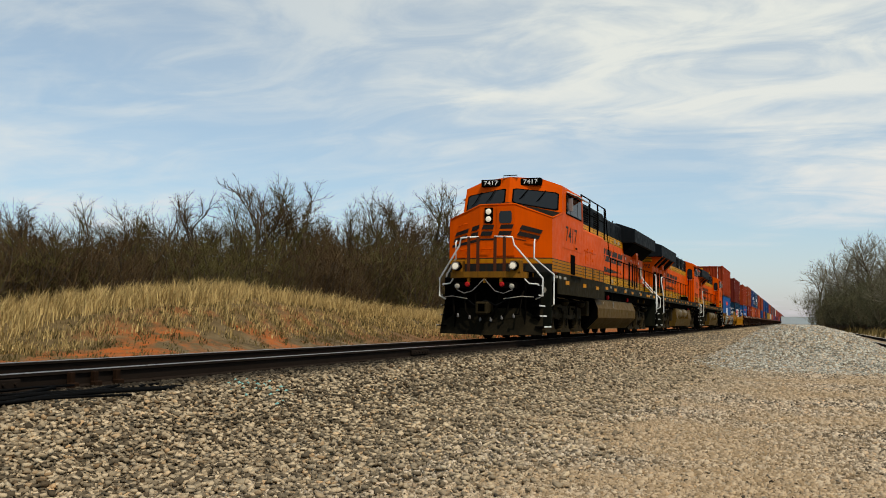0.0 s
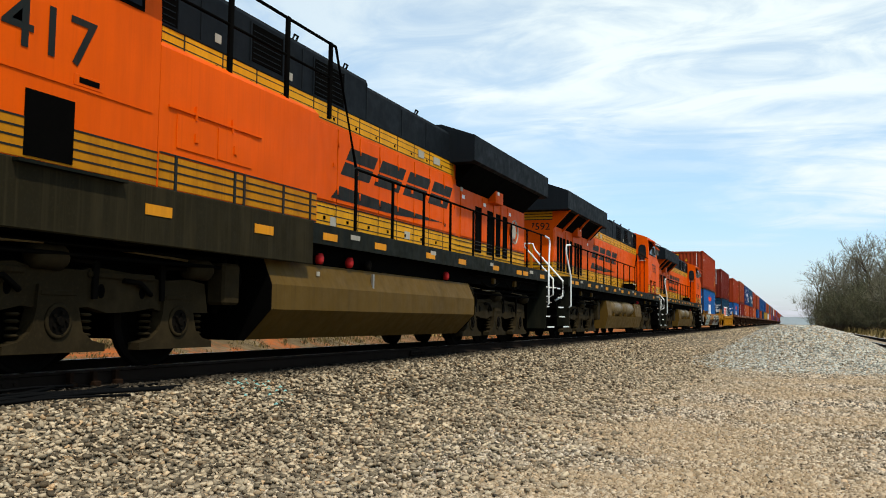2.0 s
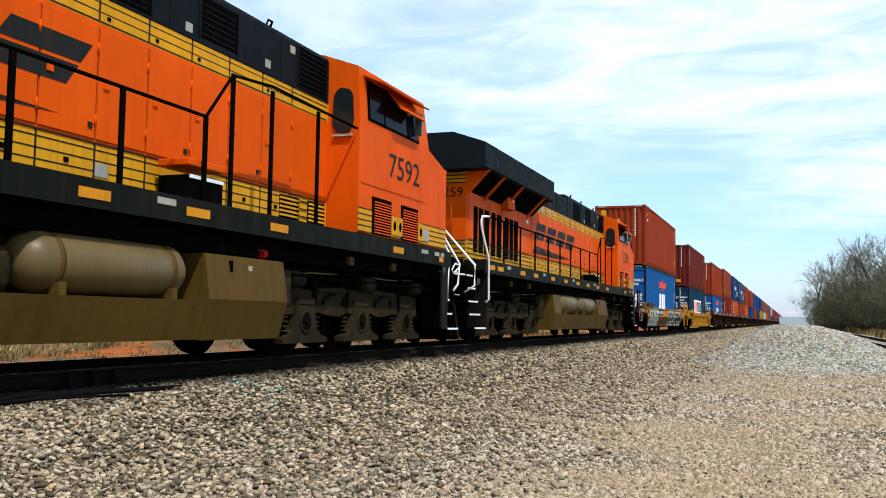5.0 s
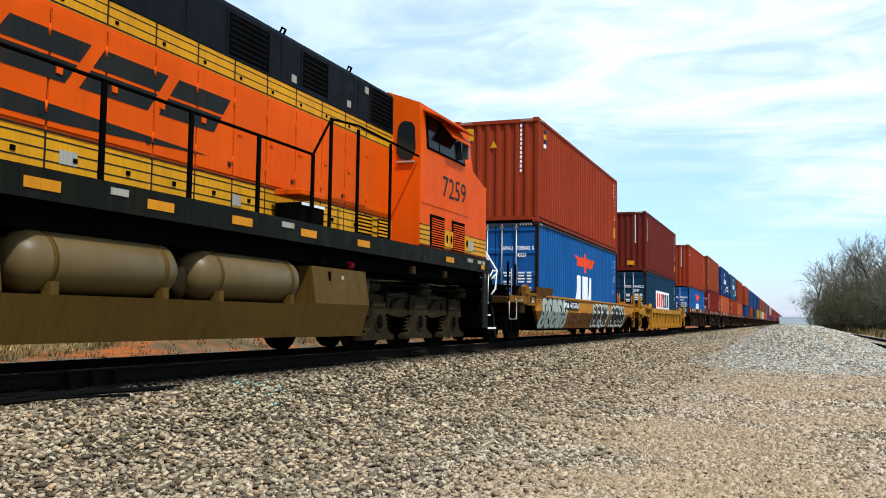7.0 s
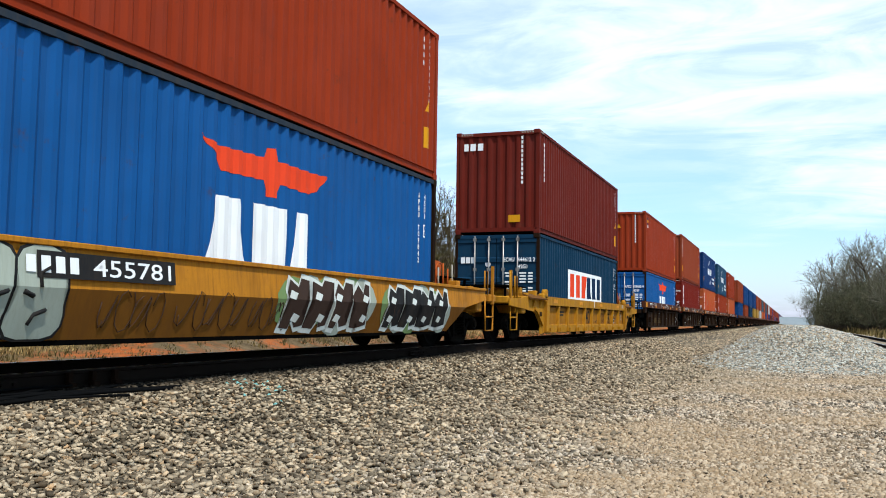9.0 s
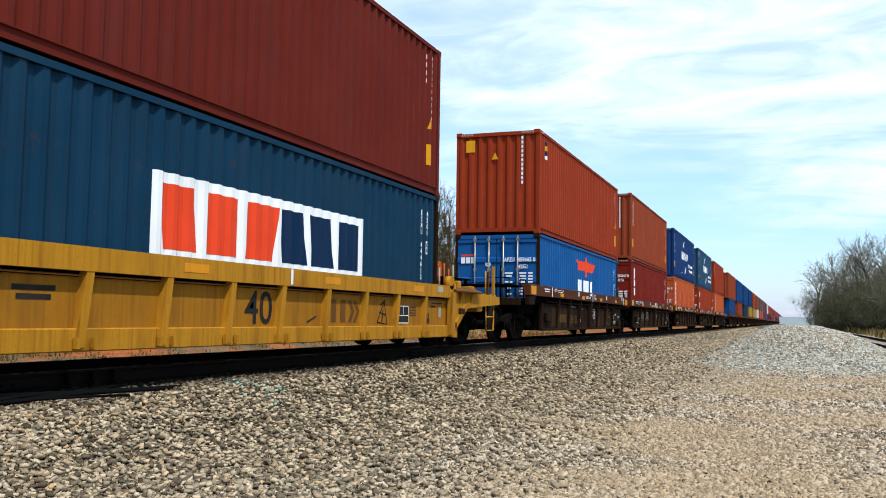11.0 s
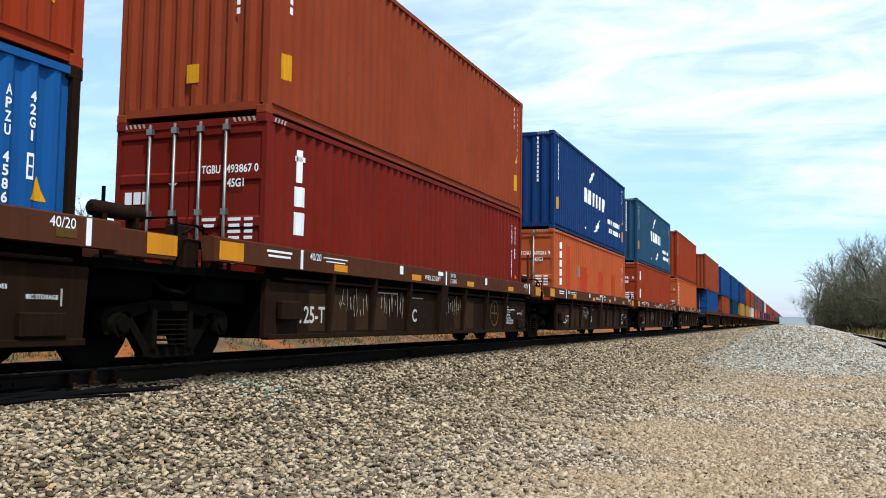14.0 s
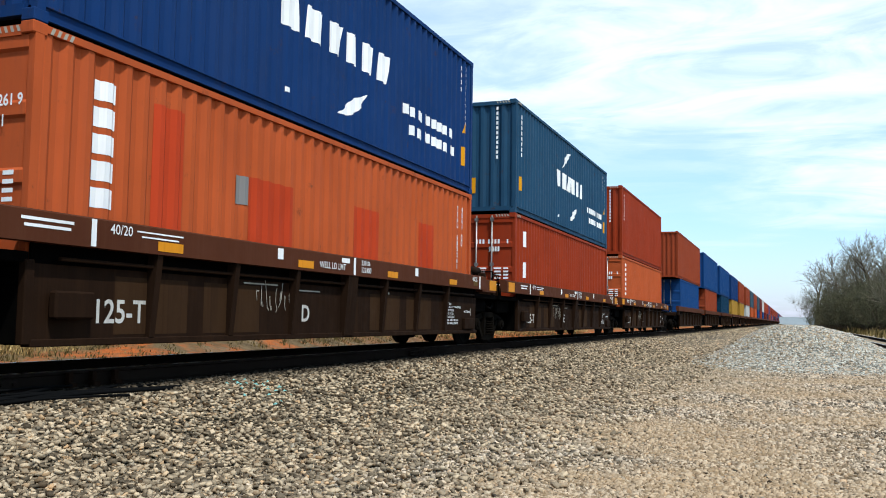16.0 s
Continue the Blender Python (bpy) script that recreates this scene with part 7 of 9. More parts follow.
            part("filler_neck", tube(bm_new(), [(sx * 1.33, 7.36, 1.36), (sx * 1.30, 7.6, 1.34), (sx * 1.25, 7.75, 1.27)], 0.035, 8), "bogie", root)
            part("vent_dome", lathe(bm_new(), (sx * 1.32, 8.2, 1.34), "z", [(-0.08, 0.05), (0.02, 0.08), (0.07, 0.04)], 12), "bogie", root)
            part("gauge_plate", box(bm_new(), sx * 1.40, sx * 1.45, 8.08, 8.14, 0.9, 1.22), "black", root)
            part("notice", box(bm_new(), sx * 1.40, sx * 1.446, 7.66, 7.74, 1.12, 1.18), "dull_white", root)
            for q in (15.0, 15.35):
                part("pipe", tube(bm_new(), [(sx * 1.28, q, 1.5), (sx * 1.3, q + 0.05, 1.2), (sx * 1.22, q + 0.3, 1.12), (sx * 1.22, q + 0.7, 1.14)], 0.022, 6), "bogie", root)
    # pipes and boxes between tank and bogies
    for sx in (-1, 1):
        for z, x in ((1.22, 1.18), (1.12, 1.24), (1.50, 1.36)):
            part("pipe", tube(bm_new(), [(sx * x, 0.9, z), (sx * x, 6.6, z + 0.02)], 0.024, 6), "black", root)
            part("pipe", tube(bm_new(), [(sx * x, 15.2, z), (sx * x, 21.4, z + 0.02)], 0.024, 6), "black", root)
        for yy in (6.5, 6.75, 15.25, 15.45):
            part("pipe", tube(bm_new(), [(sx * 1.2, yy, 1.45), (sx * 1.24, yy + 0.1, 1.0), (sx * 1.1, yy + 0.05, 0.6)], 0.04, 6), "black", root)
        part("sand_box", box(bm_new(), sx * 1.05, sx * 1.3, 6.45, 6.8, 0.7, 1.2, 0.03), "truck", root)
        part("sand_box", box(bm_new(), sx * 1.05, sx * 1.3, 15.2, 15.6, 0.6, 1.25, 0.03), "truck", root)
    loco_truck(root, (2.2, 4.0, 5.8), -1 if flip else 1)
    loco_truck(root, (15.9, 17.75, 19.6), -1 if flip else 1)
    return root


# ---------------------------------------------------------------- the train
loco_a = locomotive(pose(0, 23.25, 0), "orange and black diesel locomotive with lit headlights leading the train", "7417", "cabinet", 23.25)
MOVING.append((loco_a, 23.25, 0, 0))
loco_b = locomotive(pose(0, 67.8, 0, 0, 0, 180), "orange and black diesel locomotive running backwards behind the leader", "7592", "air", 67.8)
MOVING.append((loco_b, 67.8, 0, 180))
loco_c = locomotive(pose(0, 90.1, 0, 0, 0, 180), "orange and black diesel locomotive coupled ahead of the container cars", "7259", "air", 90.1)
MOVING.append((loco_c, 90.1, 0, 180))

HC, ST = 2.896, 2.591
car_1 = yellow_car(94.3, "smooth")
car_2 = yellow_car(114.12, "ribbed")
r_low = container(94.3, 0.345, HC, "blue", "blue steel container with white door rods and a red emblem", True, posts="car_dark", rails="dusty_rail")
r_top = container(94.3, 0.345 + HC, HC, "red", "brick red steel container stacked on a blue one")
s_low = container(114.2, 0.345, ST, "teal", "dark teal steel container with a white name panel", True, posts="car_dark")
s_top = container(114.2, 0.345 + ST, HC, "maroon", "dark red steel container stacked on a teal one")
FIVE = [133.97, 149.45, 165.0, 180.5, 196.0]
for i, yy in enumerate(FIVE):
    brown_unit(yy, i == 0, i == 4, i, letter="BCDEA"[i])
a_low = container(FIVE[0], 0.345, ST, "blue", "blue steel container with white door rods and a red emblem", True, posts="car_dark")
a_top = container(FIVE[0], 0.345 + ST, HC, "red", "brick red steel container stacked on a blue one")
b_low = container(FIVE[1], 0.345, HC, "darkred", "deep red steel container with white upright name blocks", True)
b_top = container(FIVE[1], 0.345 + HC, HC, "rust", "rust red steel container stacked on a deep red one")
c_low = container(FIVE[2], 0.345, HC, "orange", "faded orange steel container with darker repainted patches", True)
c_top = container(FIVE[2], 0.345 + HC, HC, "navy", "navy blue steel container with a white name and arcs")
d_low = container(FIVE[3], 0.345, HC, "red", "red steel container in a brown well car", True)
d_top = container(FIVE[3], 0.345 + HC, HC, "steel", "slate blue steel container with a white name and arcs")
e_low = container(FIVE[4], 0.345, HC, "orange", "orange steel container in a brown well car", True)
e_top = container(FIVE[4], 0.345 + HC, HC, "red", "red steel container stacked on an orange one")

# the rest of the train, smaller and smaller with distance
LONG = 14.63
tail = [("rust", "royal"), ("royal", "rust"), ("royal", "teal"), ("navy", "ochre"), ("rust", "ochre"), ("rust", "pale"), ("slate", "orange"), ("rust", "orange"), ("slate", "royal"), ("maroon", "red"), ("pale", "royal"), ("rust", "maroon")]
yy = 216.0
rr = random.Random(11)
k = 0
while yy < 1150:
    top, low = tail[k] if k < len(tail) else (rr.choice(("rust", "red", "maroon", "royal", "navy", "slate", "rust", "red")), rr.choice(("royal", "red", "orange", "teal", "maroon", "rust")))
    dt = 1 if k < 8 else 0
    brown_unit(yy, k % 5 == 0, k % 5 == 4, k, detail=1 if k < 10 else 0, L=LONG)
    container(yy + 1.2, 0.345, HC, low, "%s steel container low in a distant well car" % low, True, 12.192, dt)
    container(yy, 0.345 + HC, HC, top, "long %s steel container stacked in the distance" % top, False, LONG, dt)
    yy += LONG + 3.4 + (1.6 if k % 5 == 4 else 0)
    k += 1

# ---------------------------------------------------------------- marks on the near containers
def rect(u0, u1, z0, z1, slant=0.0):
    return [(u0, z0), (u1, z0), (u1 + slant, z1), (u0 + slant, z1)]


def block_row(u0, u1, z0, z1, n, gap=0.22, slant=0.0):
    w = (u1 - u0) / n
    return [rect(u0 + i * w, u0 + (i + 1 - gap) * w, z0, z1, slant) for i in range(n)]


def crescent(cu, cz, r, a0, a1, t, n=10):
    out = [(cu + r * math.cos(radians(a0 + (a1 - a0) * i / n)), cz + r * math.sin(radians(a0 + (a1 - a0) * i / n))) for i in range(n + 1)]
    inn = []
    for i in range(n + 1):
        k = i / n
        rr2 = r - t * math.sin(math.pi * k) - 0.004
        a = radians(a0 + (a1 - a0) * k)
        inn.append((cu + rr2 * math.cos(a), cz + rr2 * math.sin(a)))
    return out + inn[::-1]


EAGLE = [(4.66, 2.36), (5.05, 2.28), (6.02, 2.30), (6.08, 2.44), (6.30, 2.46), (6.36, 2.31), (7.35, 2.29), (7.78, 2.30), (7.55, 2.08), (7.25, 1.97), (6.50, 2.00), (6.36, 1.80), (6.12, 1.80), (6.02, 2.00), (5.12, 1.98), (5.0, 2.15)]
NAME3 = [[(4.82, 0.80), (5.70, 0.80), (5.50, 1.68), (5.04, 1.68)], [(5.84, 0.80), (6.60, 0.80), (6.66, 1.68), (5.84, 1.68)], [(6.78, 0.80), (7.28, 0.80), (7.28, 1.68), (6.90, 1.68)]]


def emblem(root, H, dz=0.0):
    wall_decal([[(u, z + dz) for u, z in EAGLE]], "decal_red", root, "red_emblem", H, "red winged emblem", True)
    wall_decal([[(u, z + dz) for u, z in p] for p in NAME3], "decal_white", root, "name_block", H, "large white name block", True)


emblem(r_low, HC)
emblem(a_low, ST, -0.13)


def column(root, u, z, text, size, turned, material="decal_white", L=12.192):
    """Upright characters one below another that follow the corrugated wall."""
    bm = bm_new()
    for k, ch in enumerate(text):
        if ch != " ":
            lettering(bm, ch, (1.219, u, z - k * size * 1.22), (0, 1, 0), (0, 0, 1), size, size * (0.26 if ch in "1I" else 0.72), bold=0.03)
    for v in bm.verts:
        w = L - v.co.y if turned else v.co.y
        v.co.x = 1.219 - 0.014 - corrugation(w) + 0.006
    return tagged(part("serial_mark", bm, material, root), kind="stuff")


def tail_marks(root, H, turned, yellow=True, code="", kind=""):
    """Small columns near the trailing end of the side."""
    if code:
        column(root, 11.325, H - 0.40, code, 0.098, turned)
        column(root, 11.602, H - 0.40, kind, 0.098, turned)
        wall_decal([rect(11.56, 11.65, H - 1.16, H - 1.13), rect(11.56, 11.65, H - 0.95, H - 0.92), rect(11.56, 11.58, H - 1.13, H - 0.95), rect(11.63, 11.65, H - 1.13, H - 0.95), rect(11.58, 11.63, H - 1.05, H - 1.03)], "decal_white", root, "serial_mark", H, "", turned)
    else:
        cols = [rect(11.43, 11.47, H - 0.35 - i * 0.15, H - 0.26 - i * 0.15) for i in range(4)] + [rect(11.735, 11.785, H - 0.3 - i * 0.13, H - 0.225 - i * 0.13) for i in range(11)]
        wall_decal(cols, "decal_white", root, "serial_mark", H, "", turned)
    if yellow:
        wall_decal([rect(11.60, 11.84, 0.55, 0.95)], "yellow", root, "yellow_label", H, "", turned)
        wall_decal([[(11.62, 1.25), (11.82, 1.25), (11.72, 1.48)]], "yellow", root, "warning_triangle", H, "", turned)


def front_marks(root, H, x, yellow, tri=None, side_yellow=None, side_mark=False):
    end_bars(root, H, x, H - 0.22, 11, 0.055, 0.085, 0.125, y=0.028)
    for k, (cx, cz, w, h) in enumerate(yellow):
        part("yellow_label", plate(bm_new(), (cx, 0.026, cz), (1, 0, 0), (0, 0, 1), w, h), "yellow", root)
    if tri:
        bm = bm_new()
        bm.faces.new([bm.verts.new(p) for p in ((tri[0] - 0.1, 0.026, tri[1]), (tri[0] + 0.1, 0.026, tri[1]), (tri[0], 0.026, tri[1] + 0.2))])
        part("warning_triangle", bm, "yellow", root)
    if side_yellow:
        wall_decal([rect(side_yellow[0], side_yellow[0] + 0.26, side_yellow[1], side_yellow[1] + 0.36)], "yellow", root, "yellow_label", H)
    if side_mark:
        wall_decal([rect(0.62, 1.0, 2.28, 2.40), rect(0.62, 1.0, 2.56, 2.66)], "decal_blue", root, "side_label", H)
        wall_decal([rect(0.62, 1.0, 2.41, 2.55)], "yellow", root, "side_label", H)
        wall_decal([rect(0.62, 1.0, 2.16, 2.27)], "decal_white", root, "side_label", H)
    else:
        wall_decal([rect(0.55, 0.62, H - 0.42 - i * 0.14, H - 0.32 - i * 0.14) for i in range(8)], "decal_white", root, "serial_mark", H)


front_marks(r_top, HC, 0.72, [(-0.80, 2.50, 0.27, 0.34)], (-0.07, 2.10), None, True)
front_marks(a_top, HC, 0.72, [(-0.80, 2.50, 0.27, 0.34)], (-0.07, 2.10), None, True)
front_marks(s_top, HC, 0.72, [(0.50, 0.42, 0.34, 0.20)])
front_marks(b_top, HC, 0.72, [(0.02, 0.62, 0.20, 0.26)], None, (0.42, 0.56))
front_marks(c_top, HC, 0.72, [(0.02, 0.72, 0.27, 0.40)], (-0.02, 2.05), (0.42, 0.62))
front_marks(d_top, HC, 0.72, [(0.02, 0.72, 0.27, 0.40)], None, (0.42, 0.62))
front_marks(e_top, HC, 0.72, [(-0.6, 0.62, 0.2, 0.3)])
for cx, w in ((-0.92, 0.13), (-0.72, 0.16), (-0.5, 0.16)):
    part("name_block", plate(bm_new(), (cx, 0.026, 2.47), (1, 0, 0), (0, 0, 1), w, 0.20), "decal_white", s_top, "small white name block")
CODES = {r_low: ("APHU", "709842 5", "APHU 709842", "45G1"), a_low: ("APZU", "458665 0", "APZU 458665", "42G1"), s_low: ("ECMU", "444612 2", "ECMU 444612", "42G1"),
         b_low: ("TGBU", "493867 0", "TGBU 493867", "45G1"), c_low: ("TCNU", "605261 9", "TCNU 605261", "45G1")}
for root, H, tn in ((r_top, HC, False), (s_top, HC, False), (a_top, HC, False), (b_top, HC, False), (c_top, HC, False), (d_top, HC, False), (r_low, HC, True), (s_low, ST, True), (a_low, ST, True), (b_low, HC, True), (c_low, HC, True)):
    tail_marks(root, H, tn, root not in (r_low, s_low, c_low), *CODES.get(root, ("", "", "", ""))[2:])


def door_marks(root, H, logo=None):
    """Serial rows on the leading doors."""
    bm = bm_new()
    zt = H - 0.72
    if root in CODES:
        a, b, _, d = CODES[root]
        lettering(bm, a, (0.37, 0.022, zt), (1, 0, 0), (0, 0, 1), 0.115, 0.30, bold=0.022)
        lettering(bm, b, (0.86, 0.022, zt), (1, 0, 0), (0, 0, 1), 0.115, 0.50, bold=0.022)
        lettering(bm, d, (0.76, 0.022, zt - 0.19), (1, 0, 0), (0, 0, 1), 0.115, 0.26, bold=0.022)
    for cx, w in () if root in CODES else ((0.30, 0.26), (0.66, 0.34), (1.02, 0.07)):
        n = max(1, int(w / 0.075))
        for i in range(n):
            plate(bm, (cx - w / 2 + (i + 0.5) * w / n, 0.022, zt), (1, 0, 0), (0, 0, 1), w / n * 0.60, 0.11)
    for i in range(0 if root in CODES else 4):
        plate(bm, (0.56 + i * 0.075, 0.022, zt - 0.19), (1, 0, 0), (0, 0, 1), 0.05, 0.12)
    tagged(part("serial_mark", bm, "decal_white", root), kind="stuff")
    bm = bm_new()
    for i in range(8):
        z = 1.50 - i * 0.082
        if i not in (2, 6):
            plate(bm, (0.36, 0.022, z), (1, 0, 0), (0, 0, 1), 0.22 - 0.05 * (i % 3), 0.042)
        if i != 4:
            plate(bm, (0.76, 0.022, z), (1, 0, 0), (0, 0, 1), 0.20 - 0.03 * (i % 2), 0.042)
            plate(bm, (0.98, 0.022, z), (1, 0, 0), (0, 0, 1), 0.13, 0.042)
    tagged(part("small_print", bm, "decal_white", root), kind="stuff")
    if logo:
        bm = bm_new()
        for i in range(3):
            plate(bm, (-0.98 + i * 0.15, 0.022, zt - 0.35 if zt - 0.35 > 1.74 else 1.86), (1, 0, 0), (0, 0, 1), 0.12, 0.17)
        part("door_emblem", bm, "decal_white", root)
        if logo == "red":
            part("door_emblem", plate(bm_new(), (-0.83, 0.022, (zt - 0.35 if zt - 0.35 > 1.74 else 1.86) + 0.14), (1, 0, 0), (0, 0, 1), 0.4, 0.05), "decal_red", root)
        part("round_label", lathe(bm_new(), (-0.25, 0.037, zt - 0.12), "y", [(-0.002, 0.08), (0.002, 0.08)], 14), "decal_white", root)


door_marks(r_low, HC, "red")
door_marks(a_low, ST, "red")
door_marks(s_low, ST, "white")
door_marks(b_low, HC, "white")
door_marks(c_low, HC, "white")
door_marks(d_low, HC)
door_marks(e_low, HC)

# the white name panel on the teal one
wall_decal([rect(3.72, 8.88, 0.84, 1.80)], "decal_white", s_low, "name_panel", ST, "white panel with red and navy blocks", True)


def raised(ob, d=0.003):
    ob.matrix_basis = Matrix.Translation((d, 0, 0))
    return ob


def ring_blocks(u0, u1, z0, z1, kind):
    """A plain slanted block."""
    k = 0.10 * (kind - 1)
    return [rect(u0, u1, z0, z1, k)]


wall_decal(ring_blocks(3.95, 4.55, 0.95, 1.68, 0) + ring_blocks(4.72, 5.36, 0.95, 1.68, 1) + ring_blocks(5.5, 6.2, 0.95, 1.68, 2), "decal_red", s_low, "name_block", ST, "red name block", True, lift=0.003)
wall_decal(ring_blocks(6.46, 7.10, 0.95, 1.68, 0) + ring_blocks(7.22, 7.92, 0.95, 1.68, 0) + ring_blocks(8.04, 8.74, 0.95, 1.68, 1), "decal_blue", s_low, "name_block", ST, "navy name block", True, lift=0.003)
for root, sh in ((c_top, 0.0), (d_top, 0.15)):
    polys = []
    for i, (a, b) in enumerate(((4.3, 4.86), (4.95, 5.55), (5.62, 6.12), (6.22, 6.72), (6.8, 7.28), (7.36, 7.86))):
        polys += [[(u + sh, z) for u, z in p] for p in [rect(a, b - 0.12, 1.32, 1.80, 0.06 * (i % 3) - 0.03)]]
    wall_decal(polys, "decal_white", root, "name_block", HC, "white name block")
    wall_decal([crescent(5.95 + sh, 1.55, 0.98, 85, 155, 0.20), crescent(6.1 + sh, 1.45, 1.0, 265, 330, 0.22), rect(4.42 + sh, 4.56 + sh, 0.40, 0.47)], "decal_white", root, "arc", HC, "white arc")
    wall_decal(block_row(8.5 + sh, 11.15 + sh, 1.0, 1.18, 8, 0.3) + block_row(8.8 + sh, 11.2 + sh, 0.66, 0.84, 7, 0.3), "decal_white", root, "slogan_bar", HC)
wall_decal([rect(0.84, 1.16, 2.36 - i * 0.27, 2.56 - i * 0.27) for i in range(5)], "decal_white", c_low, "name_block", HC, "white name block", True)
for u, v, z, zz in ((1.76, 2.30, 1.0, 2.52), (3.66, 4.72, 0.9, 2.0), (6.58, 7.58, 0.9, 1.98), (9.3, 10.1, 0.9, 2.0)):
    wall_decal([rect(u, v, z, zz)], "box_patch", c_low, "repainted_patch", HC, "darker repainted patch", True)
raised(wall_decal([rect(3.30, 3.62, 1.62, 1.98)], "slate_patch", c_low, "bare_patch", HC, "", True))
wall_decal([rect(0.90, 1.0, 2.10, 2.56), rect(0.80, 1.10, 2.40, 2.47), rect(0.84, 1.12, 1.76, 2.04), rect(0.80, 1.14, 1.36, 1.68, 0.02)], "decal_white", b_low, "name_block", HC, "white name block", True)
wall_decal([rect(0.90, 1.1, 2.10, 2.5), rect(0.90, 1.1, 1.3, 1.7)], "decal_white", d_low, "name_block", HC, "", True)
wall_decal([rect(0.90, 1.1, 2.5 - i * 0.2, 2.62 - i * 0.2) for i in range(7)], "decal_white", e_low, "name_block", HC, "", True)

# ---------------------------------------------------------------- spray paint and lettering on the yellow cars
def blob(bm, x, u, z, ru, rz, lean=0.0, n=16):
    c = bm.verts.new((x, u, z))
    ring = [bm.verts.new((x, u + ru * math.cos(2 * math.pi * i / n) * (1 + 0.10 * math.sin(3 * i)) + lean * math.sin(2 * math.pi * i / n), z + rz * math.sin(2 * math.pi * i / n))) for i in range(n)]
    for i in range(n):
        bm.faces.new((c, ring[i], ring[(i + 1) % n]))
    return bm


XS = 1.505


def creased(bm):
    """Lay flat paint onto the creased side of the car."""
    bmesh.ops.bisect_plane(bm, geom=bm.verts[:] + bm.edges[:] + bm.faces[:], plane_co=(0, 0, 0.80), plane_no=(0, 0, 1), dist=1e-5)
    for v in bm.verts:
        z = v.co.z
        v.co.x += (0.04 * (0.80 - z) / 0.40 if z > 0.80 else 0.14 * (z - 0.80) / 0.47)
    return bm


# five fat rounded shapes leaning on one another
PIN = [(0.345, 0.14), (0.375, 0.27), (0.45, 0.34), (0.55, 0.34), (0.65, 0.31), (0.74, 0.28), (0.84, 0.28), (0.94, 0.30), (1.04, 0.30), (1.12, 0.24), (1.165, 0.11)]
for i, (u, k, lean) in enumerate(((-0.26, 0.95, 0.25), (0.36, 0.95, 0.10), (0.92, 1.0, -0.05), (1.48, 0.95, -0.05), (2.04, 0.95, 0.05))):
    for grow, mt, lift in ((0.03, "spray_black", 0.0), (0.0, "graffiti", 0.002)):
        bm = bm_new()
        pts = [(u + (w * k + grow) * sg + lean * (z - 0.75), z + grow * 0.7 * (1 if z > 0.75 else -1) * (abs(z - 0.75) > 0.34)) for sg, row in ((1, PIN), (-1, PIN[::-1])) for z, w in row]
        f = bm.faces.new([bm.verts.new((XS + 0.001 + 0.005 * i + lift, a, b)) for a, b in pts])
        bmesh.ops.triangulate(bm, faces=[f])
        part("spray_letter", creased(bm), mt, car_1, "rounded pale green spray paint shape" if mt == "graffiti" else "black spray paint outline")
    x = XS + 0.007 + 0.005 * i
    for q, pts in enumerate(([(0.06, 0.47), (0.02, 0.56), (-0.10, 0.60)], [(-0.08, 0.98), (0.03, 0.93), (0.02, 0.80)], [(0.20, 0.76), (0.08, 0.72)])):
        if (i + q) % 4 != 3:
            part("spray_line", creased(tube(bm_new(), [(x, u + a * (1 if i % 2 else -1) + lean * (b - 0.75), b) for a, b in pts], 0.022, 4)), "spray_black", car_1)
# two pieces of jagged letters with pale edges over a pale green ground
for u0, u1, fill, edge, seed in ((6.15, 8.75, "spray_brown", "spray_white", 5), (9.3, 12.2, "spray_black", "spray_white", 9)):
    gr = random.Random(seed)
    for i in range(6):
        part("spray_patch", creased(blob(bm_new(), XS + 0.001 + 0.0004 * i, u0 + (u1 - u0) * (i + 0.5) / 6, 0.74 + gr.uniform(-0.12, 0.12), 0.40, 0.34, gr.uniform(-0.1, 0.1), 11)), ("spray_green", "graffiti")[i % 2], car_1, "spray paint ground")
    n = 4
    for i in range(n):
        u, w = u0 + (u1 - u0) * (i + 0.5) / n, (u1 - u0) / n
        a, c2, tw = gr.uniform(-0.12, 0.08), gr.uniform(-0.10, 0.12), gr.uniform(-0.12, 0.12)
        body = [(-0.55 * w + a, 0.36), (-0.16 * w, 0.34), (-0.08 * w + tw, 0.48 + tw * 0.5), (0.14 * w, 0.36), (0.52 * w, 0.40), (0.40 * w + c2, 0.60), (0.50 * w + c2, 0.82), (0.58 * w + tw, 1.12), (0.20 * w, 1.15), (0.05 * w, 1.0 + tw * 0.4), (-0.30 * w + a, 1.12), (-0.50 * w + tw, 0.92), (-0.36 * w, 0.70)]
        for k, (gw, mt) in enumerate(((1.0, edge), (0.84, fill))):
            bm = bm_new()
            f = bm.faces.new([bm.verts.new((XS + 0.006 + 0.003 * k + 0.0004 * i, u + p * gw, 0.75 + (z - 0.75) * gw)) for p, z in body])
            bmesh.ops.triangulate(bm, faces=[f])
            part("spray_letter", creased(bm), mt, car_1, "jagged spray paint shape")
        for q in range(2):
            bm = bm_new()
            a, b = gr.uniform(-0.2, 0.2) * w, 0.55 + 0.3 * q
            f = bm.faces.new([bm.verts.new((XS + 0.0115 + 0.0004 * i, u + a + p, b + z)) for p, z in ((-0.10, -0.03), (0.06, -0.06), (0.13, 0.03), (-0.04, 0.07))])
            part("spray_line", creased(bm), edge, car_1)
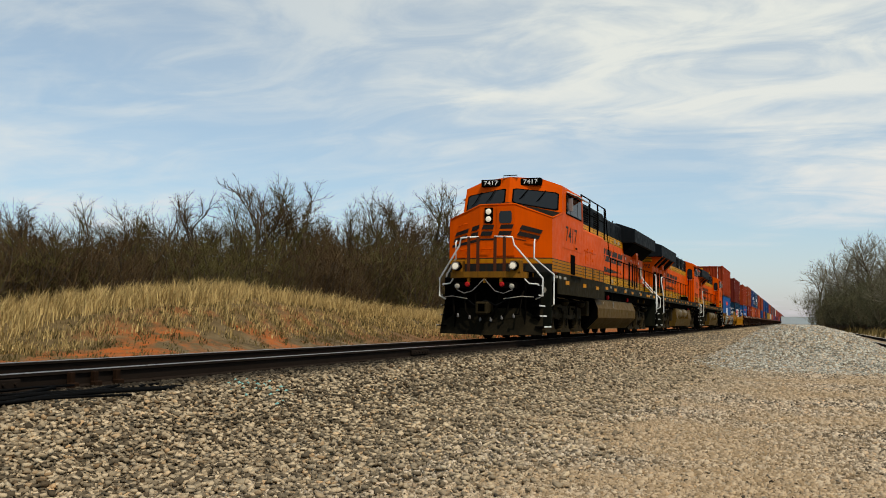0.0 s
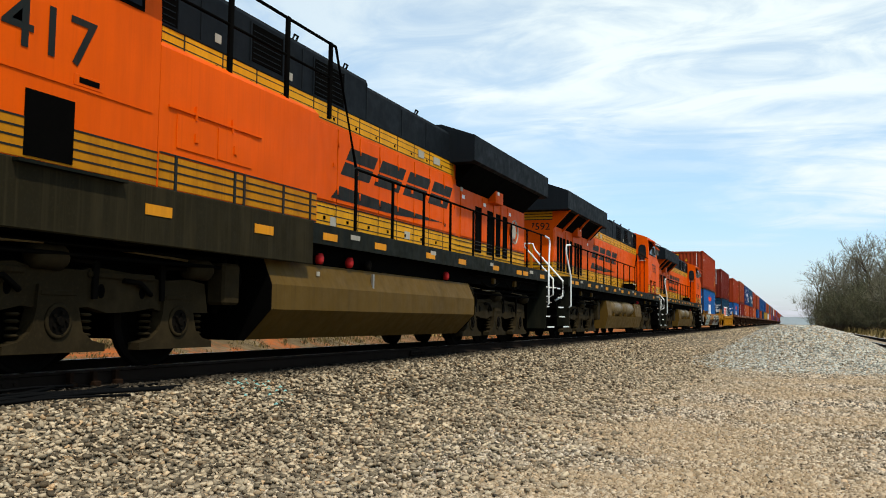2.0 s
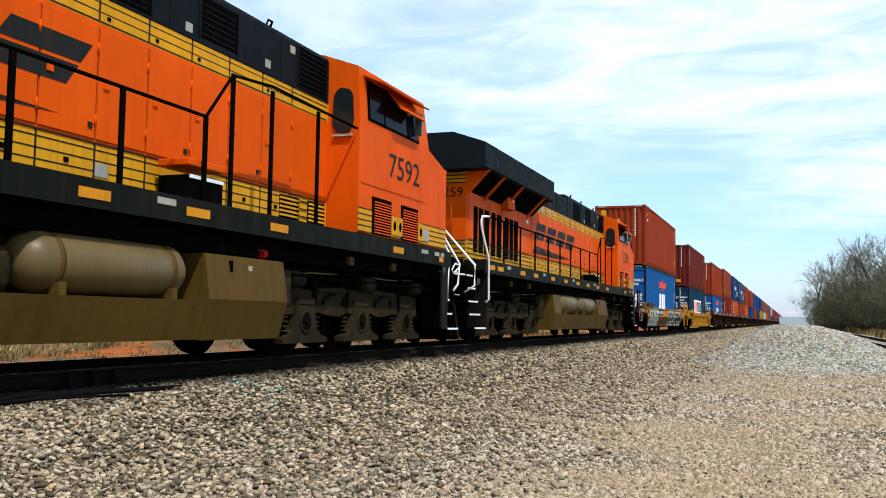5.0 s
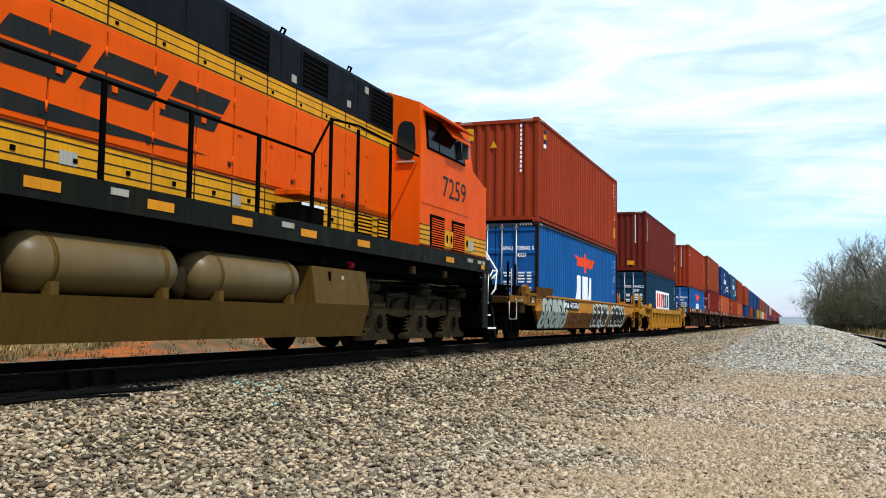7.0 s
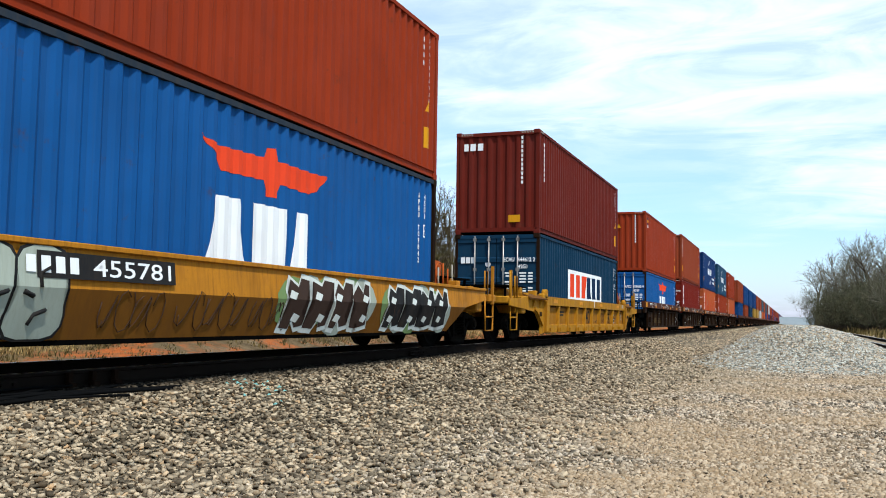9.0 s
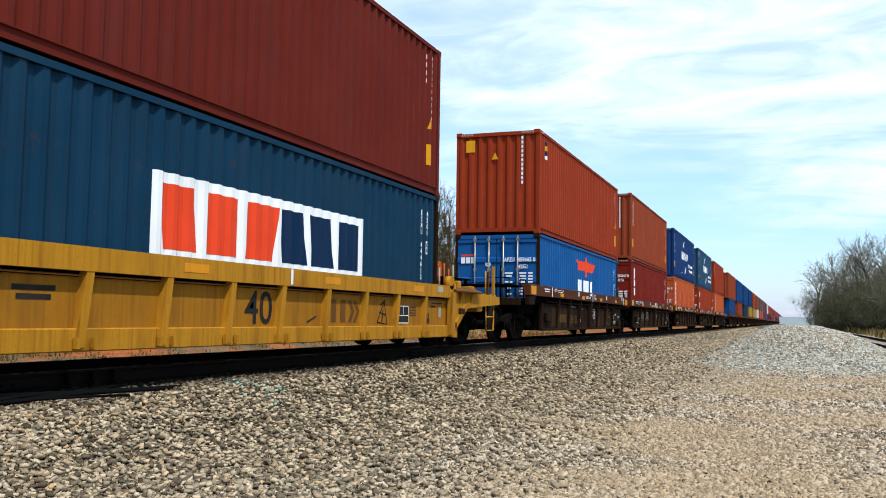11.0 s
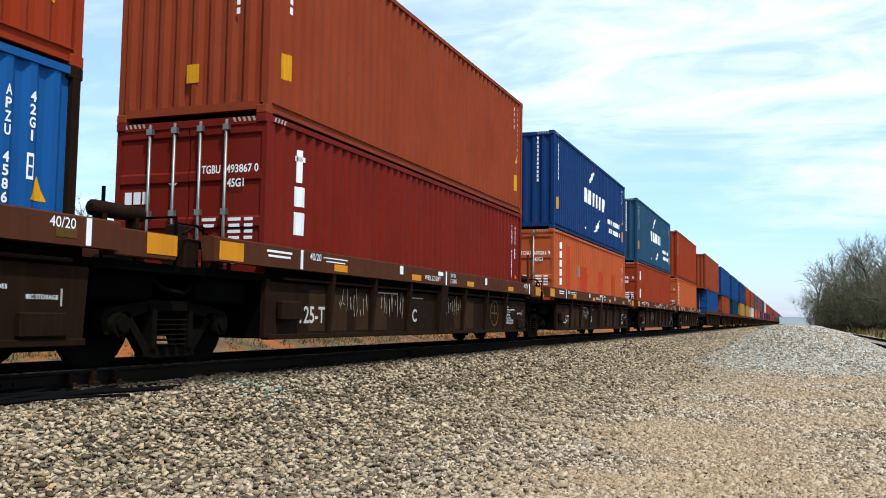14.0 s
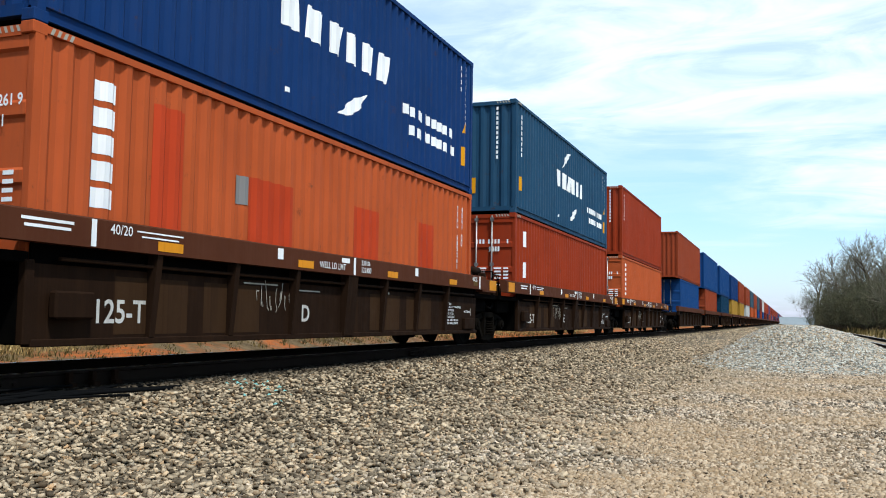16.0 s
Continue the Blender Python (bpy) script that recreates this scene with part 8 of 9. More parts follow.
# looping tags
for u0, n, z0, h, seed in ((2.9, 4, 0.60, 0.16, 1), (4.1, 5, 0.62, 0.17, 2), (5.5, 4, 0.60, 0.16, 3), (9.35, 3, 0.62, 0.14, 4), (0.1, 4, 1.14, 0.04, 5)):
    gr = random.Random(seed)
    for i in range(n):
        u, w = u0 + i * h * 1.5, h * gr.uniform(0.5, 0.8)
        ph = gr.uniform(0, 3)
        pts = [(XS + 0.006, u + w * math.cos(q * 0.75 + ph) + 0.05 * q * h, z0 + h * (1 + 0.3 * (i % 2)) * math.sin(q * 0.75 * (1.0 if i % 2 else 1.4) + ph)) for q in range(10)]
        part("spray_tag", creased(tube(bm_new(), pts, 0.006, 4)), "spray_brown", car_1)
part("number_panel", creased(plate(bm_new(), (XS + 0.030, 2.92, 1.005), (0, 1, 0), (0, 0, 1), 1.9, 0.24)), "spray_black", car_1, "black panel with a white number")
part("lettering", creased(lettering(bm_new(), "455781", (XS + 0.034, 3.22, 1.005), (0, 1, 0), (0, 0, 1), 0.165, 1.14)), "decal_white", car_1)
bm = bm_new()
for i in range(4):
    plate(bm, (XS + 0.034, 1.90 + i * 0.17, 1.005), (0, 1, 0), (0, 0, 1), 0.11, 0.15)
part("owner_mark", creased(bm), "decal_white", car_1)
part("lettering", lettering(bm_new(), "40", (1.408, 5.62, 0.68), (0, 1, 0), (0, 0, 1), 0.42, 0.62), "spray_black", car_2)
for root, x in ((car_2, 1.504),):
    for u in (0.9, 4.2, 7.4, 10.62):
        part("reflector", plate(bm_new(), (x, u, 1.09), (0, 1, 0), (0, 0, 1), 0.45, 0.10), "decal_orange", root, "orange reflective strip")
    part("white_stripe", plate(bm_new(), (x, 6.25, 1.09), (0, 1, 0), (0, 0, 1), 0.06, 0.2), "decal_white", root)
bm = bm_new()
for u, z, w, h in ((11.25, 0.63, 0.05, 0.07), (11.33, 0.63, 0.05, 0.07), (11.22, 0.53, 0.05, 0.10), (11.29, 0.53, 0.05, 0.10), (11.36, 0.53, 0.05, 0.10), (11.55, 0.79, 0.2, 0.03), (11.75, 0.85, 0.5, 0.02), (2.0, 0.8, 0.5, 0.05), (2.0, 0.72, 0.4, 0.05)):
    plate(bm, (1.404, u, z), (0, 1, 0), (0, 0, 1), w, h)
tagged(part("small_print", bm, "spray_black", car_2), kind="stuff")
for pts in ([(9.12, 0.50), (9.38, 0.84), (9.50, 0.47), (9.12, 0.50)], [(9.24, 0.78), (9.44, 0.86)], [(9.30, 0.50), (9.34, 0.70)], [(9.20, 0.66), (9.44, 0.62)], [(6.85, 0.50), (7.1, 0.58)]):
    part("scribble", tube(bm_new(), [(1.402, u, z) for u, z in pts], 0.010, 4), "spray_black", car_2)
part("data_panel", plate(bm_new(), (1.4045, 10.17, 0.63), (0, 1, 0), (0, 0, 1), 0.46, 0.30), "decal_white", car_2, "black data panel in a white frame")
for u, z, w, h in ((10.06, 0.695, 0.205, 0.145), (10.28, 0.695, 0.205, 0.145), (10.17, 0.553, 0.425, 0.115)):
    part("data_field", plate(bm_new(), (1.4065, u, z), (0, 1, 0), (0, 0, 1), w, h), "spray_black", car_2)
for u in (10.51, 10.66):
    fb = bm_new()
    for a, b, w, h in ((0, 0.073, 0.13, 0.012), (0, -0.073, 0.13, 0.012), (-0.06, 0, 0.012, 0.15), (0.06, 0, 0.012, 0.15), (0, 0.02, 0.08, 0.02), (0, -0.03, 0.08, 0.02)):
        plate(fb, (1.4045, u + a, 0.69 + b), (0, 1, 0), (0, 0, 1), w, h)
    part("stencil", fb, "spray_black", car_2)
part("notice", plate(bm_new(), (1.4045, 11.90, 0.69), (0, 1, 0), (0, 0, 1), 0.12, 0.2), "dull_white", car_2)
part("notice", plate(bm_new(), (1.5045, 11.67, 1.115), (0, 1, 0), (0, 0, 1), 0.3, 0.11), "dull_white", car_2)
bm = bm_new()
for u, z, w, h in ((7.62, 0.665, 0.16, 0.33), (7.92, 0.665, 0.16, 0.33)):
    plate(bm, (1.404, u, z), (0, 1, 0), (0, 0, 1), w, h)
for d in (0.0, 0.17):
    for sg in (1, -1):
        bm.faces.new([bm.verts.new((1.404, 8.10 + d + a, 0.66 + sg * b)) for a, b in ((0.10, 0.0), (0.20, 0.0), (0.08, 0.165), (-0.02, 0.165))])
tagged(part("owner_mark", bm, "car_rust", car_2, "faded owner's mark"), kind="stuff")
for u, z, w, h in ((-0.80, 1.13, 0.5, 0.025), (-0.80, 1.07, 0.42, 0.02), (-0.86, 1.01, 0.34, 0.02)):
    part("end_label", plate(bm_new(), (1.512, u, z), (0, 1, 0), (0, 0, 1), w, h), "spray_black", car_1)



# ---------------------------------------------------------------- loose stone on the yard and the line
_r = np.random.RandomState(21)
bx = _r.uniform(0.9, 6.3, 100000)
by = np.maximum(2.2, (7.6 - bx) * 0.82)
by = by + (40.0 - by) * _r.uniform(0, 1, len(bx)) ** 2.3
keep = (np.abs(bx - 0.7535) > 0.11) & (_r.uniform(3.9, 6.4, len(bx)) > bx)
bx, by = bx[keep], by[keep]
bs = 0.0158 * np.random.RandomState(5).uniform(0.55, 1.45, len(bx)) * (1 + 0.022 * by)
bz = ground_z(bx, by) + bs * (-0.2 + 1.7 * np.random.RandomState(8).uniform(0, 1, len(bx)))
bz = np.where(np.abs(bx) < 1.35, np.minimum(bz, -0.185 + bs * 0.25), bz)
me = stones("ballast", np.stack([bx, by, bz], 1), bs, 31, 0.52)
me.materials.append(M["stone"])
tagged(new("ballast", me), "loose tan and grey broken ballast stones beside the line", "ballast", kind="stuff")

_r = np.random.RandomState(22)
fy = 4.4 + 30.0 * _r.uniform(0, 1, 125000) ** 2.0
fx = 3.7 + (4.8 + 0.11 * fy) * _r.uniform(0, 1, len(fy))
keep = _r.uniform(3.6, 6.0, len(fx)) < fx
fx, fy = fx[keep], fy[keep]
fs = 0.0118 * np.random.RandomState(6).uniform(0.5, 1.7, len(fx)) * (1 + 0.03 * fy)
me = stones("gravel", np.stack([fx, fy, ground_z(fx, fy) + fs * 0.25], 1), fs, 32, 0.6, True)
me.materials.append(M["fine_stone"])
tagged(new("gravel", me), "fine tan gravel trodden over the yard", "gravel", kind="stuff")

# thinner cover round the edges of the yard
ex, ey, _r = scatter(9000, 1.2, 15.0, -9.0, 5.0, 1.0, 25)
keep = (np.abs(ex - SIDING) > 0.9) & ((ey < 3.2) | (ex < 5.2))
ex, ey = ex[keep], ey[keep]
es = 0.022 * np.random.RandomState(9).uniform(0.5, 1.5, len(ex))
me = stones("gravel", np.stack([ex, ey, ground_z(ex, ey) + es * 0.2], 1), es, 35)
me.materials.append(M["stone"])
tagged(new("gravel", me), "loose tan gravel spread thinly over the yard", "gravel", kind="stuff")

# coarser cover where the shoulder runs into the distance
dx, dy, _r = scatter(16000, 0.95, 7.5, 33.0, 150.0, 1.9, 26)
dd = np.hypot((dx - 7.75) / 2.6, (dy - 27.3) / 9.0)
dx, dy = dx[dd > 0.95], dy[dd > 0.95]
ds = 0.034 * np.random.RandomState(10).uniform(0.5, 1.4, len(dx)) * (1 + 0.012 * (dy - 33.0))
me = stones("ballast", np.stack([dx, dy, ground_z(dx, dy) + ds * 0.1], 1), ds, 36, 0.45, True)
me.materials.append(M["stone"])
tagged(new("ballast", me), "loose ballast along the line in the distance", "ballast", kind="stuff")

hx, hy, _r = scatter(66000, 4.5, 11.6, 19.5, 37.5, 1.0, 23)
hd = np.hypot((hx - 7.75) / np.where(hx < 7.75, 2.95, 3.6), (hy - 27.3) / np.where(hy < 27.3, 6.6, 9.0))
keep = hd + _r.uniform(-0.07, 0.07, len(hx)) < 0.96
hx, hy = hx[keep], hy[keep]
hs = 0.023 * _r.uniform(0.5, 1.5, len(hx))
me = stones("rock_heap", np.stack([hx, hy, ground_z(hx, hy) + hs * 0.3], 1), hs, 33, 0.65, True)
me.materials.append(M["rock"])
tagged(new("rock_heap", me), "low heap of pale grey crushed rock on the gravel yard", "rock heap", kind="stuff")

ux, uy, _r = scatter(9000, -3.2, 0.9, 1.5, 60.0, 1.7, 24)
keep = (np.abs(np.abs(ux) - 0.7535) > 0.12)
ux, uy = ux[keep], uy[keep]
us = 0.034 * _r.uniform(0.6, 1.3, len(ux))
uz = np.minimum(ground_z(ux, uy) + us * 0.2, np.where(np.abs(ux) < 1.35, -0.19, 9.0))
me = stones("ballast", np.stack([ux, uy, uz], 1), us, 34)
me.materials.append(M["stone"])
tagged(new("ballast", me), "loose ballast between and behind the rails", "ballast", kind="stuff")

# the nearest stones, one by one
sr = random.Random(77)
STONE = []
for i in range(8):
    v = broken(np.random.RandomState(100 + i), 1, 0.62)[0]
    me = bpy.data.meshes.new("stone")
    fill_mesh(me, v, CUBE_F)
    me.materials.append(M["near_stone"])
    STONE.append(me)
for i in range(300):
    x, y = sr.uniform(3.4, 8.4), 3.9 + 3.4 * sr.random() ** 1.3
    s = sr.uniform(0.016, 0.028) * (1.0 if x < 5.0 else 0.6)
    o = new("stone", STONE[i % 8])
    o.parent = ground
    o.matrix_basis = Matrix.LocRotScale((x, y, float(ground_z(x, y)) + s * 0.4), Euler((sr.gauss(0, 0.3), sr.gauss(0, 0.3), sr.uniform(0, 6.3))), (s, s, s))

# bits by the rail: wire bundles, joint bars, broken glass
wr2 = random.Random(12)
for i in range(9):
    x0, ph, y1 = 1.35 + 0.11 * i, wr2.uniform(0, 6), wr2.uniform(6.6, 8.6) - 0.14 * i
    a = [(x0 + 0.10 * math.sin(k * 0.7 + ph) - 0.03 * k * (i % 3), 2.6 + (y1 - 2.6) * k / 9) for k in range(10)]
    a = [(x, y, float(ground_z(x, y)) + 0.055 + 0.02 * math.sin(k + ph)) for k, (x, y) in enumerate(a)]
    tagged(new("wire", mesh_of("wire", tube(bm_new(), a, 0.013 + 0.006 * (i % 2), 6), "rubber")), "black cable lying loose on the ballast", "cable", "loose cables")
for yj in (6.2, 16.5):
    bm = box(bm_new(), 0.79, 0.825, yj - 0.42, yj + 0.42, -0.14, -0.05, 0.008)
    for k in range(6):
        cyl(bm, (0.835, yj - 0.35 + k * 0.14, -0.095), "x", 0.018, 0.03, 6)
    tagged(new("joint_bar", mesh_of("joint_bar", bm, "rail_side")), "bolted rusty joint bar on the rail", "joint bar", "rail joints")
for k in range(3):
    y = 7.25 + k * 0.33
    bm = box(bm_new(), 0.80, 0.86, y - 0.03, y + 0.03, -0.17, -0.02, 0.006)
    box(bm, 0.82, 0.90, y - 0.05, y + 0.05, -0.19, -0.12, 0.01)
    tagged(new("rail_clamp", mesh_of("rail_clamp", bm, "car_dark")), "dark rusty steel clamp on the side of the rail", "rail clamp", "rail clamps")
gx2 = random.Random(4)
for i in range(26):
    x, y = 2.35 + gx2.gauss(0, 0.28), 8.25 + gx2.gauss(0, 0.35)
    bm = bm_new()
    s = gx2.uniform(0.015, 0.055)
    solid(bm, [(0, 0, 0), (s, 0.2 * s, 0.1 * s), (0.6 * s, s, 0.3 * s), (0.4 * s, 0.4 * s, 0.5 * s)], [(0, 1, 2), (0, 3, 1), (1, 3, 2), (0, 2, 3)])
    o = new("glass_shard", mesh_of("glass_shard", bm, "shard"))
    o.matrix_basis = pose(x, y, float(ground_z(x, y)) + 0.045, 0, 0, gx2.uniform(0, 360))
    tagged(o, "small turquoise shard of glass on the ballast", "glass", "glass shards")

# ---------------------------------------------------------------- grass
def blades(name, n, seed, pick, h0, h1, mat, label, width=0.012):
    r = np.random.RandomState(seed)
    P = pick(r, n)
    n = len(P)
    a = r.uniform(0, 2 * np.pi, n)
    side = np.stack([np.cos(a), np.sin(a), np.zeros(n)], 1) * (width * r.uniform(0.6, 1.4, n))[:, None]
    h = r.uniform(h0, h1, n) * P[:, 3]
    lean = np.stack([r.normal(0.10, 0.20, n), r.normal(0.05, 0.20, n), np.zeros(n)], 1) * h[:, None]
    b = P[:, :3]
    up = np.array([0, 0, 1.0])
    v = np.stack([b - side, b + side, b + lean * 0.35 + up * (h * 0.55)[:, None] + side * 0.7, b + lean * 0.35 + up * (h * 0.55)[:, None] - side * 0.7, b + lean * 1.3 + up * (h * 0.95)[:, None]], 1)
    i = np.arange(n)[:, None] * 5
    f = np.concatenate([i + np.array([[0, 1, 2]]), i + np.array([[0, 2, 3]]), i + np.array([[3, 2, 4]])], 0)
    me = bpy.data.meshes.new(name)
    fill_mesh(me, v.reshape(-1, 3), f)
    me.materials.append(M[mat])
    return tagged(new(name, me), label, "grass", kind="stuff")


def on_bank(x0, x1, y0, y1, clump, power=1.3, edge=99.0):
    def pick(r, n):
        x = r.uniform(x0, x1, n)
        y = y0 + (y1 - y0) * r.uniform(0, 1, n) ** power
        w = wobble(x, y, 0.35, 40) + 0.6 * wobble(x, y, 1.3, 41)
        k = (w + r.uniform(-0.5, 0.5, n) > clump) & (x < edge - np.clip(20.0 - y, 0, 3) * 0.5)
        x, y, w = x[k], y[k], w[k]
        return np.stack([x, y, ground_z(x, y) - 0.01, 0.75 + 0.5 * np.clip(w, -0.5, 0.8)], 1)
    return pick


blades("dry_grass", 95000, 51, on_bank(-13.5, -7.3, 9.5, 62, -0.22, 1.3, -7.3), 0.28, 0.78, "grass", "tall dry straw-coloured grass on the bank")
blades("short_grass", 52000, 52, on_bank(-8.6, -4.7, 7.0, 62, 0.02, 1.3, -5.3), 0.07, 0.34, "grass", "short dry grass on the slope of the bank", 0.010)
blades("weeds", 60000, 53, on_bank(-9.2, -4.3, 7.0, 60, 0.0, 1.3, -4.9), 0.04, 0.20, "weeds", "low brown-green weeds on the slope", 0.014)
blades("weeds", 26000, 55, on_bank(-6.8, -3.3, 7.0, 60, 0.12), 0.02, 0.11, "weeds", "sparse low weeds along the foot of the bank", 0.016)
blades("dry_grass", 16000, 54, on_bank(14.0, 40.0, 45, 190, -0.3), 0.4, 1.0, "weeds", "rough dark grass beyond the side track", 0.05)

# ---------------------------------------------------------------- trees
def limb(bm, p, d, length, r0, r1, segs, sides, rnd, wander=0.18, lift=0.05):
    """A crooked tapering limb. Returns points along it."""
    pts, p, d = [Vector(p)], Vector(p), Vector(d).normalized()
    for _ in range(segs):
        d = (d + Vector((rnd.gauss(0, wander), rnd.gauss(0, wander), rnd.gauss(0, wander) + lift))).normalized()
        p = p + d * (length / segs)
        pts.append(p.copy())
    rs = [r0 + (r1 - r0) * i / segs for i in range(segs + 1)]
    tube(bm, pts, rs, sides, False)
    return pts, d


def side_way(d, spread, rnd):
    u = d.orthogonal().normalized()
    u.rotate(Matrix.Rotation(rnd.uniform(0, 6.283), 3, d))
    return (d * math.cos(spread) + u * math.sin(spread)).normalized()


def tree_meshes(seed, H, twig, width=1.0, low=0.25, dense=1.0):
    """A bare tree of height H: the trunk with its limbs, and its crown of twigs."""
    rnd = random.Random(seed)
    tb, cb = bm_new(), bm_new()
    trunk, d = limb(tb, (0, 0, -0.2), (rnd.gauss(0, 0.06), rnd.gauss(0, 0.06), 1), H * 0.72, 0.022 * H, 0.006 * H, 8, 7, rnd, 0.10, 0.12)
    tips = []
    for i in range(int(11 * dense)):
        k = low + (1 - low) * (i + rnd.random()) / (11 * dense)
        j = min(int(k * 8), 7)
        p = trunk[j].lerp(trunk[j + 1], k * 8 - j)
        dd = side_way(Vector((0, 0, 1)), rnd.uniform(0.45, 0.95) * width, rnd)
        ln = H * rnd.uniform(0.24, 0.40) * (1.15 - 0.45 * k)
        pts, de = limb(tb, p, dd, ln, 0.0085 * H * (1.1 - 0.5 * k), 0.0025 * H, 5, 5, rnd, 0.16, 0.10)
        tips.append((pts, ln))
    tips.append((trunk[5:], H * 0.25))
    for pts, ln in tips:
        for q in range(int(8 * dense)):
            j = rnd.randrange(max(1, len(pts) // 3), len(pts))
            dd = side_way((pts[-1] - pts[0]).normalized(), rnd.uniform(0.3, 0.9), rnd)
            p2, de = limb(cb, pts[j], dd, ln * rnd.uniform(0.35, 0.6), 0.0022 * H, 0.0011 * H, 3, 3, rnd, 0.2, 0.12)
            for q2 in range(int(9 * dense)):
                s = p2[rnd.randrange(1, len(p2))]
                d3 = side_way((p2[-1] - p2[0]).normalized(), rnd.uniform(0.3, 0.9), rnd)
                limb(cb, s, d3, ln * rnd.uniform(0.12, 0.30), 0.0011 * H, 0.0005 * H, 1, 3, rnd, 0.22, 0.1)
    return mesh_of("trunk", tb, "bark"), mesh_of("crown", cb, twig), H


def shrub_meshes(seed, H, twig, n=46, twigs=9, r=0.017, wide=0.75):
    rnd = random.Random(seed)
    tb, cb = bm_new(), bm_new()
    for i in range(n):
        p = (rnd.gauss(0, wide), rnd.gauss(0, wide), -0.1)
        pts, d = limb(tb, p, (rnd.gauss(0, 0.35), rnd.gauss(0, 0.35), 1), H * rnd.uniform(0.5, 1.0), 0.020, 0.007, 4, 4, rnd, 0.16, 0.05)
        for q in range(twigs):
            j = rnd.randrange(1, len(pts))
            limb(cb, pts[j], side_way(Vector((0, 0, 1)), rnd.uniform(0.3, 1.2), rnd), H * rnd.uniform(0.12, 0.30), r, r * 0.4, 1, 3, rnd, 0.25, 0.05)
    return mesh_of("stems", tb, "bark"), mesh_of("twigs", cb, twig), H


def plant(kind, meshes, x, y, h, turn, label, category, group):
    a, b, H = meshes
    s = h / H
    root = thing(kind, pose(x, y, float(ground_z(x, y)), 0, 0, turn) @ Matrix.Diagonal((s, s, s, 1)), label, category, group)
    names = ("trunk", "crown") if kind == "tree" else ("stem", "branchwork")
    part(names[0], a, None, root)
    p = part(names[1], b, None, root)
    if kind == "shrub":
        p["kind"] = "stuff"
    return root


TREES = [tree_meshes(200, 8.0, "twig"), tree_meshes(201, 8.0, "twig", 1.15, 0.3), tree_meshes(202, 8.0, "bud", 0.9, 0.2), tree_meshes(203, 8.0, "twig", 1.0, 0.35, 1.15), tree_meshes(204, 8.0, "bud", 1.1, 0.25)]
PALE = [tree_meshes(210, 10.0, "twig_pale", 1.1, 0.12, 1.15), tree_meshes(211, 10.0, "twig_pale", 0.95, 0.1, 1.2)]
SHRUBS = [shrub_meshes(220 + i, 3.0, t, 52, 22, 0.0085) for i, t in enumerate(("twig", "twig", "bud", "twig"))]

BRUSH = [shrub_meshes(230 + i, 6.0, "twig_olive", 70, 44, 0.0105, 1.7) for i in range(3)]

LEFT_TREES = [(-29.3, 34.7, 5.1), (-28.9, 35.9, 6.4), (-28.2, 37.6, 6.4), (-27.5, 39.6, 6.1), (-27.0, 41.1, 6.7), (-26.2, 43.3, 7.3), (-25.6, 44.7, 8.0), (-24.9, 46.8, 7.9), (-24.1, 48.9, 9.8),
              (-23.3, 51.1, 9.4), (-22.6, 53.1, 9.2), (-21.6, 55.8, 8.2), (-20.6, 58.6, 9.3), (-19.5, 61.6, 10.1), (-18.3, 64.9, 10.8), (-17.3, 67.8, 10.6), (-15.8, 71.9, 10.6)]
RIGHT_TREES = [(13.2, 210.0, 14.2), (13.9, 180.0, 11.5), (15.0, 161.0, 12.2), (15.8, 150.0, 11.6), (16.6, 140.7, 13.4), (17.4, 128.3, 12.4), (18.2, 114.4, 10.8), (19.2, 108.6, 10.3)]
tr = random.Random(5)
for i, (x, y, top) in enumerate(LEFT_TREES):
    h = top - float(ground_z(x, y))
    plant("tree", TREES[i % 5], x, y, h * 1.06, i * 77, "bare winter tree with thin brown twigs behind the grassy bank", "tree", "trees behind the bank")
    for k in range(3):
        u, w = tr.uniform(-3.5, 3.5), tr.uniform(1.0, 8.0)
        x2, y2 = x - 0.94 * w + 0.34 * u, y + 0.34 * w + 0.94 * u
        plant("tree", TREES[(i + 2 * k + 1) % 5], x2, y2, h * tr.uniform(0.72, 0.98), tr.uniform(0, 360), "bare winter tree with thin brown twigs behind the grassy bank", "tree", "trees behind the bank")
for i in range(150):
    u = i / 149
    x, y = -30 + 15.5 * u, 27 + 52 * u
    w = tr.uniform(-4.5, 4.5)
    x, y = x - 0.94 * w, y + 0.34 * w
    plant("shrub", SHRUBS[i % 4], x, y, tr.uniform(3.0, 5.6) * (0.85 + 0.5 * u), tr.uniform(0, 360), "dense leafless brown thicket behind the bank", "shrub", "thicket behind the bank")
